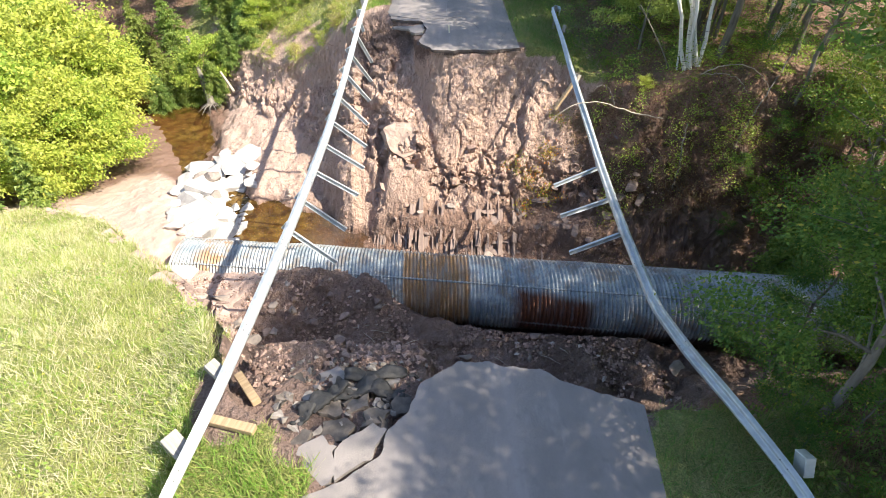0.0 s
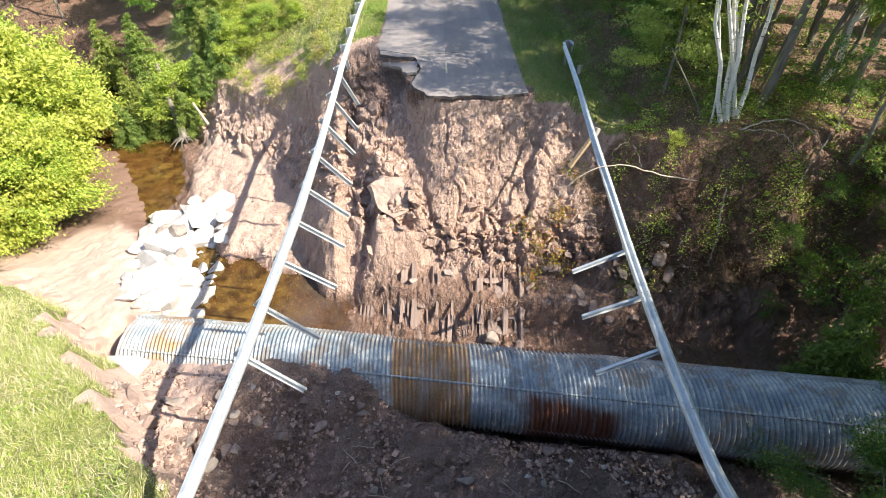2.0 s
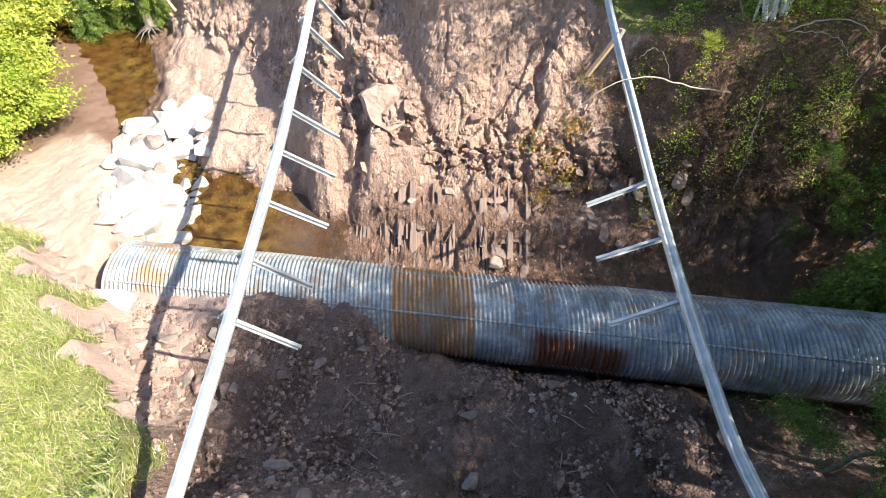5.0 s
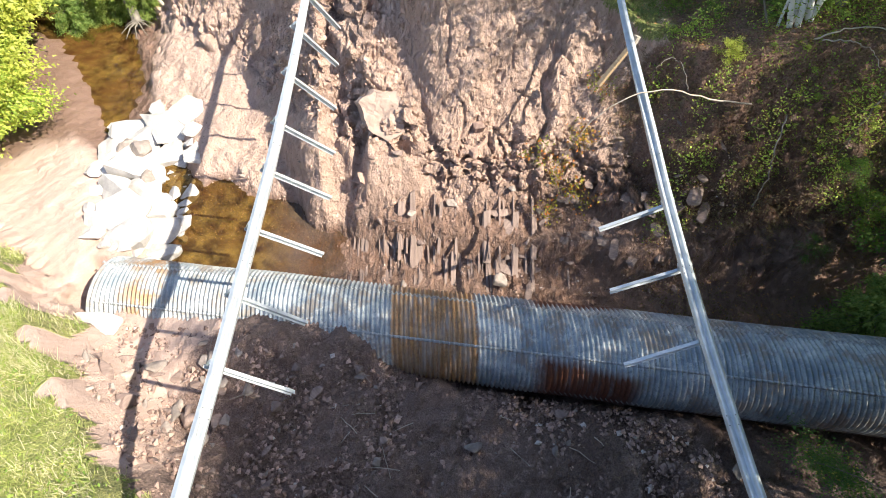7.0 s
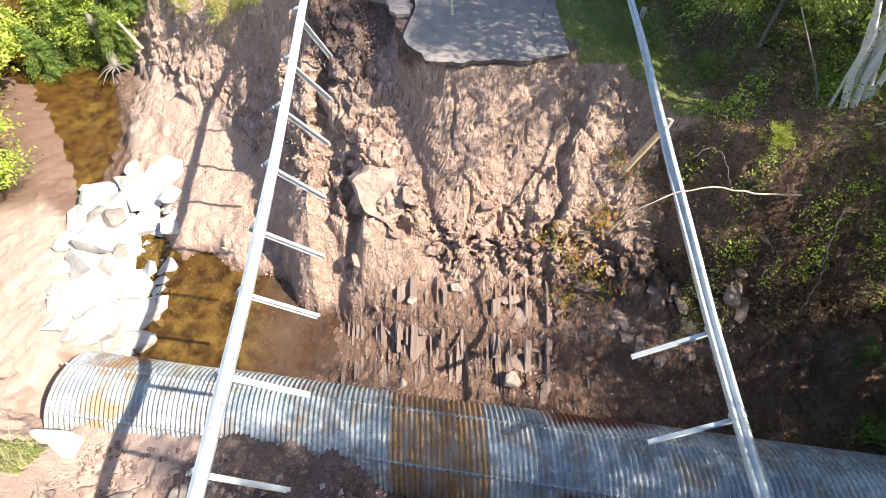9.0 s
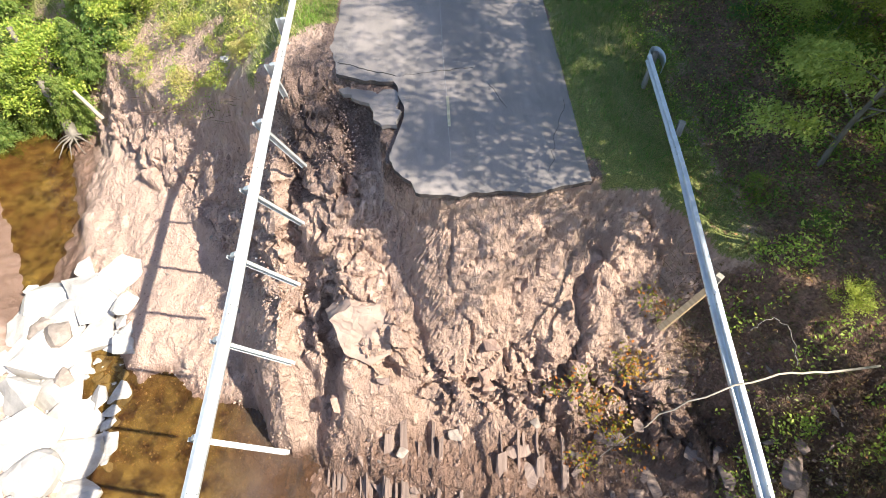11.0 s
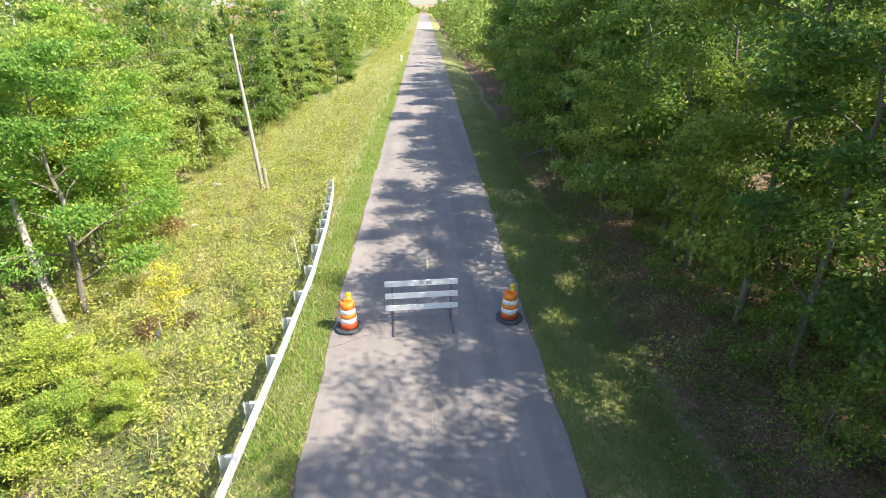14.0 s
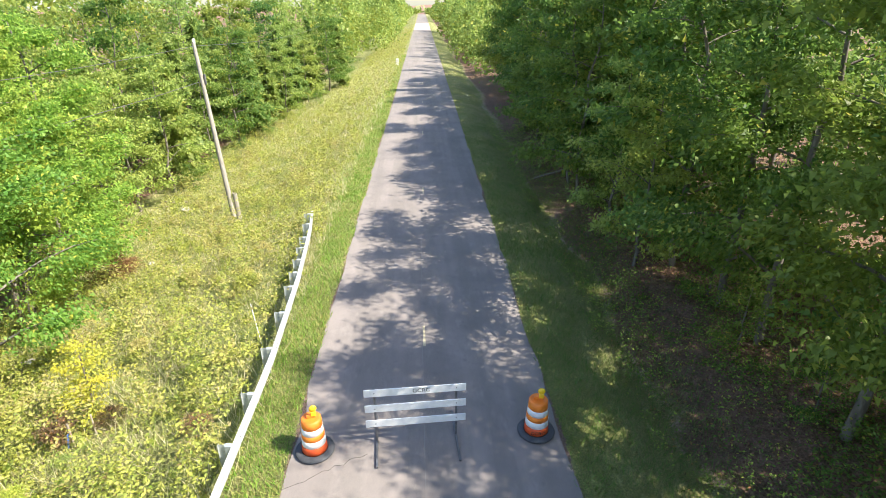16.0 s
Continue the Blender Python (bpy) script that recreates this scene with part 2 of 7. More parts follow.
def leaf_material(name, dark, light, autumn, share=0.12):
    n = Nodes(name)
    geo = n.node("NewGeometry")
    info = n.node("ObjectInfo")
    island = geo.outputs["Random Per Island"]
    c = n.mix(island, dark, light)
    c = n.mix(n.ramp(info.outputs["Random"], 0.0, 0.4, 0.55, 0.0), c, tuple(v * k for v, k in zip(dark, (0.75, 1.0, 1.6))))
    c = n.mix(n.ramp(info.outputs["Random"], 0.6, 1.0, 0.0, 0.4), c, autumn)
    c = n.mix(n.ramp(n.math("FRACT", n.math("MULTIPLY", island, 37.7)), 1 - share, 1 - share + 0.02), c, autumn)
    mat = n.finish(c, 0.5, 0.0)
    n.put(n.bsdf.inputs["Specular IOR Level"], 0.35)
    trans = n.node("BsdfTranslucent", Color=n.mix(0.3, c, (0.33, 0.56, 0.12)))
    mix = n.node("MixShader", Fac=0.47)
    n.tree.links.new(n.bsdf.outputs[0], mix.inputs[1])
    n.tree.links.new(trans.outputs[0], mix.inputs[2])
    n.tree.links.new(mix.outputs[0], n.out.inputs[0])
    return mat


def plain(name, dark, light, scale=6.0, rough=0.8, metal=0.0, bump=0.3, stretch=(1, 1, 1), spread=0.0):
    """A surface of two close tones with grain at two sizes; spread varies it from thing to thing."""
    n = Nodes(name)
    p = n.scaled(n.local(), *stretch)
    a, b = n.noise(p, scale, 6), n.noise(p, scale * 7, 4, 0.7)
    c = n.mix(n.ramp(a, 0.3, 0.7), dark, light)
    c = n.mix(n.ramp(b, 0.55, 0.8, 0, 0.5), c, tuple(0.6 * v for v in dark))
    if spread:
        info = n.node("ObjectInfo")
        c = n.mix(n.ramp(info.outputs["Random"], 0, 1, 0, spread), c, tuple(0.45 * v for v in dark))
    return n.finish(c, rough, metal, n.bump(n.math("ADD", a, n.math("MULTIPLY", b, 0.4)), bump, 0.05))


def birch_material():
    n = Nodes("birch_bark")
    p = n.local()
    marks = n.noise(n.scaled(p, 3.0, 3.0, 16.0), 1.0, 4, 0.7)
    c = n.mix(n.noise(p, 4, 4), (0.50, 0.47, 0.43), (0.78, 0.75, 0.71))
    c = n.mix(n.ramp(marks, 0.6, 0.66), c, (0.06, 0.05, 0.045))
    return n.finish(c, 0.75, 0.0, n.bump(marks, 0.2, 0.02))


def water_material():
    n = Nodes("creek_water")
    p = n.place()
    c = n.mix(n.ramp(n.noise(p, 1.5, 6, 0.65), 0.36, 0.64), (0.016, 0.011, 0.006), (0.24, 0.145, 0.035))
    c = n.mix(n.ramp(n.math("ADD", n.node("SeparateXYZ", Vector=p).outputs[0], n.noise(p, 0.8, 4)), -6.8, -4.8, 0, 0.85), c, (0.14, 0.10, 0.085))
    ripple = n.noise(p, 7, 3)
    mat = n.finish(c, 0.06, 0.0, n.bump(ripple, 0.12, 0.02), IOR=1.33)
    clear = n.node("BsdfTransparent", Color=(0.70, 0.57, 0.38))
    mix = n.node("MixShader", Fac=n.ramp(n.noise(p, 0.5, 5), 0.35, 0.65, 0.2, 0.65))
    n.tree.links.new(clear.outputs[0], mix.inputs[1])
    n.tree.links.new(n.bsdf.outputs[0], mix.inputs[2])
    n.tree.links.new(mix.outputs[0], n.out.inputs[0])
    return mat


GROUND, ASPHALT, STEEL = ground_material(), asphalt_material(), galvanised_material()
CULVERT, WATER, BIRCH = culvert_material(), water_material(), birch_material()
LEAF_MAPLE = leaf_material("maple_leaves", (0.04, 0.11, 0.02), (0.205, 0.295, 0.055), (0.44, 0.39, 0.06), 0.05)
LEAF_POPLAR = leaf_material("poplar_leaves", (0.17, 0.25, 0.05), (0.45, 0.52, 0.14), (0.44, 0.43, 0.08), 0.04)
LEAF_CEDAR = leaf_material("cedar_sprays", (0.11, 0.19, 0.04), (0.33, 0.40, 0.10), (0.38, 0.37, 0.09), 0.05)
LEAF_BUSH = leaf_material("bush_leaves", (0.17, 0.27, 0.035), (0.62, 0.67, 0.13), (0.62, 0.54, 0.12), 0.06)
LEAF_LIME = leaf_material("lime_maple_leaves", (0.10, 0.22, 0.03), (0.38, 0.54, 0.09), (0.50, 0.49, 0.08), 0.05)
LEAF_RUSSET = leaf_material("russet_leaves", (0.10, 0.055, 0.035), (0.26, 0.15, 0.08), (0.32, 0.12, 0.07), 0.15)
BARK = plain("grey_bark", (0.10, 0.085, 0.07), (0.24, 0.21, 0.18), 5, 0.9, 0, 0.8, (1, 1, 0.25))
SANDSTONE = plain("pink_sandstone", (0.28, 0.20, 0.165), (0.42, 0.31, 0.255), 1.6, 0.9, 0, 0.3)
ROCK = plain("pale_boulder_stone", (0.34, 0.315, 0.30), (0.58, 0.545, 0.52), 2.5, 0.85, 0, 0.5, (1, 1, 1), 0.25)
SHALE = plain("red_brown_shale", (0.165, 0.113, 0.096), (0.33, 0.238, 0.2), 3.0, 0.7, 0, 0.6, (4, 0.6, 1), 0.3)
CLAY = plain("dry_red_clay", (0.26, 0.165, 0.13), (0.46, 0.32, 0.26), 2.5, 0.95, 0, 0.9, (2, 1, 1), 0.2)
WOOD = plain("weathered_timber", (0.27, 0.18, 0.10), (0.46, 0.33, 0.20), 3.0, 0.8, 0, 0.3, (0.4, 6, 6))
POLE_WOOD = plain("grey_pole_wood", (0.22, 0.195, 0.17), (0.38, 0.345, 0.305), 3.0, 0.85, 0, 0.4, (6, 6, 0.4))

# ---- the lie of the land ----
def cells(x, y, seed=0):
    """A random number for each of the scattered cells, and the distance to the cell's edge."""
    x, y = x + 7.7 * seed, y + 3.3 * seed
    i, j = np.floor(x).astype(int), np.floor(y).astype(int)
    near, next_near, who = np.full(x.shape, 9.0), np.full(x.shape, 9.0), np.zeros(x.shape)
    for di in (-1, 0, 1):
        for dj in (-1, 0, 1):
            a, b = (i + di) & 255, (j + dj) & 255
            d = np.hypot(i + di + _table[a, b] - x, j + dj + _table[b, (a + 77) & 255] - y)
            first = d < near
            next_near = np.where(first, near, np.minimum(next_near, d))
            who = np.where(first, _table[(a + 31) & 255, (b + 131) & 255], who)
            near = np.minimum(near, d)
    return who, next_near - near


def road_x(y):
    """The road's middle: straight, then drifting to the right by under a degree."""
    return 0.87 + 0.0145 * np.maximum(np.asarray(y, float) - 45.0, 0)


STATION = np.array([-60, -24, -19, -16, -13, -10, -7, -4.5, -3, -1, 0.5, 2.5, 4.3, 6, 9, 13, 20, 60])
NEAR_TOP = np.array([22, 22, 21.2, 20.0, 17.2, 14.2, 10.6, 6.6, 5.6, 5.6, 7.1, 7.0, 6.2, 6.3, 7, 7.5, 8, 8])
NEAR_BASE = np.array([26, 26, 24.5, 21.6, 19.0, 16.4, 12.9, 11.2, 11.0, 10.8, 10.4, 10.0, 9.6, 9.6, 11, 12, 12, 12])
FAR_BASE = np.array([47, 44, 40.6, 37.6, 34.0, 31.6, 28.6, 24.3, 23.5, 22.8, 22.2, 21.9, 21.8, 21.4, 18.8, 18.0, 18.4, 18.4])
FAR_TOP = np.array([51, 47, 43.8, 40.8, 37.6, 34.5, 33.0, 31.0, 29.0, 27.3, 26.0, 25.95, 26.4, 26.7, 23.6, 22.6, 22.5, 22.5])
CREEK_Y = np.array([60, 46, 37.6, 32.6, 26.4, 22.3, 21.9, 21.3, 20.6, 19.8, 19.4, 19.0, 18.6, 18.2, 17.4, 16.5, 15.5, 10])
CREEK_HALF = np.array([2.6, 2.3, 1.9, 2.0, 2.0, 1.8, 1.7, 1.5, 1.0, 0.8, 0.8, 0.8, 0.8, 0.8, 1.0, 1.4, 2, 2])
FLOOR_NEAR = np.array([-8, -7.6, -7.3, -7.0, -7.0, -6.4, -6.3, -6.4, -6.5, -6.8, -7.0, -7.0, -6.7, -6.5, -6.6, -6.6, -7.5, -8])
FLOOR_FAR = np.array([-8.6, -8.6, -8.5, -8.4, -7.8, -7.3, -7.3, -7.2, -6.8, -6.6, -6.5, -6.4, -6.2, -6.0, -5.8, -5.8, -7, -8])
BED = np.array([-9.2, -9.1, -9.0, -9.0, -7.85, -8.6, -8.6, -8.5, -8.0, -7.5, -7.4, -7.3, -7.2, -7.1, -7.1, -7.3, -8, -9])
PIPE_R = 1.50


def pipe_y(x):
    return 16.64 - 0.19 * np.asarray(x, float)


def pipe_z(x):
    return -6.84 + 0.067 * np.asarray(x, float)


def bank(x, y):
    """The land as it was before the washout: the road's bed with its shoulders and side slopes."""
    u = x - road_x(y)
    z = np.interp(u, [-400, -60, -24, -16, -12, -9, -6.5, -5.0, -4.2, -3.5, 3.5, 4.3, 5.3, 6.6, 8, 9.5, 14, 60, 400],
                  [-5, -4.6, -3.9, -3.2, -2.4, -1.5, -0.75, -0.26, -0.06, -0.01, -0.01, -0.06, -0.26, -0.75, -0.7, -0.3, 0.1, 0.4, 0.5])
    near = smooth(26, 12, y)
    z = np.where(u < -3.5, z * (1 - 0.62 * near * smooth(-20, -10, u)), z)
    bumps = (fbm(x * 0.35, y * 0.35, 5) - 0.5) * 0.5 + (fbm(x * 1.5, y * 1.5, 9, 3) - 0.5) * 0.14
    return z + bumps * smooth(4.2, 7.0, np.abs(u))


def ground(x, y):
    """The height of the ground, and how far each place lies down the washout: 0 outside it."""
    x, y = np.asarray(x, float), np.asarray(y, float)
    wob = (fbm(x * 0.5, y * 0.5, 21, 3) - 0.5) * smooth(3.4, 6, np.abs(x - 0.87)) * (1.5 - 0.7 * smooth(-6, -10, x))
    ribs = (fbm(x * 0.7, y * 0.45, 11, 2) - 0.5) * 0.75
    ys = y + wob
    calm = 1 - 0.35 * smooth(-5.5, -8.5, x)
    # a slanting groove on the right of the face
    slant = x - 0.25 * (y - 24.5) + 0.2 * np.sin(3.1 * y) + 0.3 * ribs
    ribs = ribs - 0.3 * np.exp(-(((slant - 4.35) / 0.14) ** 2)) + 0.3 * np.exp(-(((slant - 4.8) / 0.4) ** 2))
    nt, nb, fb, ft = (np.interp(x, STATION, row) for row in (NEAR_TOP, NEAR_BASE, FAR_BASE, FAR_TOP))
    cy, ch = np.interp(x, STATION, CREEK_Y), np.interp(x, STATION, CREEK_HALF)
    near, far, bed = (np.interp(x, STATION, row) for row in (FLOOR_NEAR, FLOOR_FAR, BED))
    top = bank(x, y)
    top = top - 2.3 * smooth(6.5, 0.0, nt - ys) * smooth(-5.2, -8.5, x) * (ys < cy) - 2.0 * smooth(7, 0, ys - ft) * smooth(-4.5, -8, x) * (ys > cy)
    # the floor: near terrace, creek, far terrace, both terraces falling towards the water in the west
    far = far + 0.13 * np.clip(ys - 27.5, -3, 6) * smooth(-4, -7, x) * smooth(-15, -13, x)
    near = near - 0.13 * np.clip(ys - 21, 0, 8) * smooth(-10, -13, x)
    across = (ys - cy) / ch
    edge = (fbm(x * 0.8, y * 0.8, 31, 3) - 0.5) * 0.5
    floor = np.where(across < 0, near + (bed - near) * smooth(-3.2, -0.6, across + 0.5 * edge), far + (bed - far) * smooth(1.9, 0.75, across + edge))
    # the bed under the pipe, washed out towards its outfall
    away = np.abs(y - pipe_y(x))
    scour = smooth(2.1, 1.1, away) * smooth(-2.5, 1.5, x)
    floor = floor + (np.minimum(pipe_z(x) - 1.3, floor) - floor) * scour
    level = np.where((x < -8) & (y < cy), 0.4, 1.0) * (1 - 0.55 * smooth(pipe_y(x) + 1.2, pipe_y(x) + 2.0, y) * smooth(-4.5, -3, x))
    floor = floor + ((fbm(x * 0.9, y * 0.9, 41, 3) - 0.5) * 0.55 + (fbm(x * 3.0, y * 3.0, 43, 2) - 0.5) * 0.2) * level
    # the hollow before its open end
    mouth = smooth(1.35, 0.9, away) * smooth(-13.4, -12.6, x) * smooth(-11.0, -11.6, x)
    floor = floor - 1.3 * mouth
    # gravel heaped against the pipe's near side
    floor = floor + 0.95 * np.exp(-(((x + 4.6) / 3.0) ** 2 + ((y - 15.9) / 1.4) ** 2)) * (x < 40)
    s_near = np.clip((ys + (0.5 - 0.3 * smooth(-6, -9, x)) * ribs - nt) / (nb - nt), 0, 1)
    s_far = np.clip((ft - ys - ribs * smooth(ft + 0.2, ft - 1.2, ys)) / (ft - fb), 0, 1)
    p_near = np.interp(s_near, [0, 0.04, 0.3, 0.7, 1], [0, 0.12, 0.45, 0.85, 1])
    p_far = np.interp(s_far, [0, 0.03, 0.12, 0.25, 0.45, 0.7, 0.88, 1], [0, 0.10, 0.20, 0.36, 0.55, 0.77, 0.87, 1])
    z = np.where(ys < cy, top + (floor - top) * p_near, top + (floor - top) * p_far)
    depth = np.where(ys < cy, p_near, p_far)
    # the washed-out bowl beside the far road end, under the hanging rail
    bowl = smooth(1.0, 0.25, np.hypot((x + 3.0) / 2.3, (y - 28.6) / 3.2) + 0.5 * (fbm(x, y, 51, 2) - 0.5))
    bowl = bowl * smooth(-0.6, -1.1, x) * smooth(32.6, 31.4, y)
    z = z - bowl * 0.8 * (1 - depth)
    depth = np.maximum(depth, 0.9 * bowl)
    # two buttresses with a cleft between them, below the road's left corner
    back = 2.6 * smooth(-4.8, -7.5, x)
    yy = y - back + 0.7 * ribs
    shelf = np.interp(yy, [21.9, 22.7, 23.5, 24.2, 25.2, 26.3, 27.0, 27.7, 28.6], [-6.5, -5.6, -4.5, -3.45, -3.1, -2.8, -1.8, -1.35, -1.1])
    at = x + 0.25 * ribs
    drop_high = np.interp(at, [-11, -8.5, -7.0, -6.3, -5.4, -4.5, -4.1, -3.6, -3.2, -2.9, -2.4, -0.6, 0.0], [6.2, 5.4, 4.6, 3.2, 1.1, 0.6, 0.8, 1.3, 0.9, 0.5, 0.0, 0.0, 0.4])
    drop_low = np.interp(at, [-11, -8.5, -7.0, -6.2, -5.6, -4.8, -4.3, -3.9, -3.5, -3.2, -2.9, -2.4, -0.6, 0.0], [4.8, 4.2, 3.7, 3.2, 2.6, 1.5, 0.9, 1.6, 1.5, 0.9, 0.5, 0.0, 0.0, 0.4])
    drop = drop_low + (drop_high - drop_low) * smooth(28.0, 30.0, y)
    span = smooth(21.6, 22.6, y - back) * smooth(30.6, 28.4, y - back) * smooth(-11, -8.0, x) * smooth(0.1, -0.8, x)
    lift = shelf - drop - z
    z = z + np.where(x < -4.6, np.maximum(lift, 0), lift) * span
    bend_x = x + 2.72 + 0.12 * (25 - y) + 0.3 * ribs + 0.12 * np.sin(2.3 * y)
    z = z - 0.95 * np.exp(-((bend_x / 0.27) ** 2)) * smooth(26.3, 25.2, y) * smooth(22.3, 23.2, y)
    # the slumped shelf of rubble beside the near road end
    slump = smooth(-5.6, -4.7, x) * smooth(0.6, -0.5, x) * smooth(11.5, 9.2, y) * smooth(4.9, 5.5, y)
    shelf = -0.14 - 0.36 * (y - 5.4) + 0.35 * (fbm(x * 1.6, y * 1.6, 57, 3) - 0.5)
    z = z + np.maximum(shelf - z, 0) * slump * (depth > 0.01)
    # parallel beds of shale behind the pipe
    beds = smooth(-4.0, -3.0, x) * smooth(6.0, 5.0, x) * smooth(pipe_y(x) + 1.2, pipe_y(x) + 2.0, y) * smooth(22.9, 22.2, y)
    lane = 5.0 * x + 0.3 * y + 2.0 * fbm(x * 0.5, y * 0.25, 77, 2)
    step = _table[np.floor(lane).astype(int) & 255, np.floor(y * 0.45 + 3 * _table[np.floor(lane).astype(int) & 255, 9]).astype(int) & 255]
    z = z + beds * (0.11 * step - 0.06 - 0.06 * smooth(0.12, 0.0, lane - np.floor(lane)))
    # a crust that overhangs the foot of the cliff
    crust = np.exp(-(((ys - fb - 0.5 - 0.35 * np.sin(1.9 * x)) / 0.28) ** 2)) * smooth(-2.6, -1.6, x) * smooth(5.4, 4.6, x)
    return z + 0.22 * crust, depth


def relief(x, y, z, depth):
    """How far the raw ground stands out along its normal: slabs, blocks, chips and the cracks between them."""
    raw = smooth(0.03, 0.15, depth)
    face = raw * smooth(1.0, 0.88, depth)
    low = np.clip(smooth(0.62, 0.84, depth) + 0.5 * smooth(-0.3, -1.6, x) * smooth(0.3, 0.5, depth), 0, 1) * (y > 17)
    q = 0.55 * np.abs(y - 18) + 0.85 * z
    warp = 1.0 * (fbm(x * 0.9, q * 0.9, 65, 3) - 0.5)
    slab, rift = cells(0.7 * (x + warp) + 0.25 * q, 0.55 * (q + warp), 3)
    block, gap = cells(1.5 * (x + 0.8 * warp), 1.35 * (q + 0.7 * warp) + 0.4 * x, 1)
    chip, crack = cells(3.6 * x + 1.6 * warp, 3.2 * q + 1.2 * warp + 0.7 * x, 2)
    west = smooth(-5.5, -8.0, x)
    near = smooth(17.0, 16.0, y)
    out = (slab - 0.5) * (0.08 + 0.16 * low) + (block - 0.5) * (0.05 + 0.36 * low) + (chip - 0.5) * (0.05 + 0.09 * low)
    out = out - 0.30 * smooth(0.08, 0.0, rift) * (0.25 + 0.75 * low) - 0.34 * smooth(0.15, 0.0, gap) * low - 0.05 * smooth(0.14, 0.0, crack)
    out = out + (fbm(x * 1.3, q * 1.0, 61, 4) - 0.5) * 0.5 + (fbm(x * 5.0, q * 4.4, 69, 3) - 0.5) * (0.13 + 0.18 * low)
    # crevices that branch down the upper face
    cut = smooth(0.03, 0.0, np.abs(fbm(x * 0.7 + 0.15 * q, q * 0.3, 63, 3) - 0.5)) + 0.6 * smooth(0.022, 0.0, np.abs(fbm(x * 1.3, q * 0.6, 67, 3) - 0.5))
    out = out - 0.13 * cut * (1 - 0.5 * low)
    # hollows under the crust at the foot of the cliff
    foot = np.exp(-(((depth - 0.90) / 0.05) ** 2)) * smooth(-2.8, -1.8, x) * smooth(5.6, 4.8, x) * (y > 17)
    out = out - 0.6 * foot * smooth(0.55, 0.62, block) * smooth(0.0, 0.2, gap)
    flat = near * (fbm(x * 1.1, y * 1.1, 79, 3) - 0.5) * 0.7 + (fbm(x * 3.4, y * 3.4, 75, 3) - 0.5) * 0.16 + (chip - 0.5) * 0.05
    return face * out * (1 - 0.35 * west) * (1 - 0.4 * near) + raw * (1 - face) * flat * (1 - 0.6 * smooth(-8, -11, x) * (y < 33))


def lip(x, y):
    """1 on the bare strip along the broken road ends and round the bowl, where no grass grows."""
    ft = np.interp(x, STATION, FAR_TOP)
    nt = np.interp(x, STATION, NEAR_TOP)
    end = np.where(y > 16, smooth(0.9, 0.4, y - ft), smooth(0.7, 0.3, nt - y)) * smooth(4.3, 3.6, np.abs(x - 0.6))
    bare = smooth(1.25, 1.05, np.hypot((x + 2.6) / 2.4, (y - 29.0) / 3.5))
    # the slumped bench on the far bank, bare between its plants
    bench = smooth(4.4, 2.2, y - ft - 1.6 * (fbm(x * 0.9, y * 0.9, 139, 3) - 0.5)) * smooth(-4.6, -6.0, x) * smooth(-19, -16, x) * (y > np.interp(x, STATION, CREEK_Y))
    bare = np.maximum(bare, bench * smooth(0.68, 0.57, fbm(x * 0.75, y * 0.75, 141, 3) - 0.12 * smooth(1.2, 0.4, y - ft)))
    pocket = smooth(1.15, 0.85, np.hypot((x + 4.45) / 0.95, (y - 6.9) / 1.25))
    return np.maximum(np.maximum(np.maximum(end, bare), pocket), smooth(3.42, 3.2, np.abs(x - road_x(y)) + 0.35 * (fbm(x * 0.9, y * 0.5, 53, 3) - 0.5)))


def ragged(x, y):
    """Places shifted by chance on the western banks, where the turf ends in tongues and torn patches."""
    far = smooth(-5.0, -7.0, x)
    return x + 2.6 * far * (fbm(x * 0.8, y * 0.8, 55, 3) - 0.5), y + 3.2 * far * (fbm(x * 0.9, y * 0.9, 59, 4) - 0.5)


def height(x, y):
    return float(ground(np.array([x]), np.array([y]))[0][0])


def spaced(dense_lo, dense_hi, step, far_lo, far_hi, grow=1.13):
    out, d, v = [], step, dense_lo
    while v > far_lo:
        d *= grow
        v -= d
        out.append(v)
    mid = np.arange(dense_lo, dense_hi, step)
    up, d, v = [], step, mid[-1]
    while v < far_hi:
        d *= grow
        v += d
        up.append(v)
    return np.concatenate([out[::-1], mid, up])


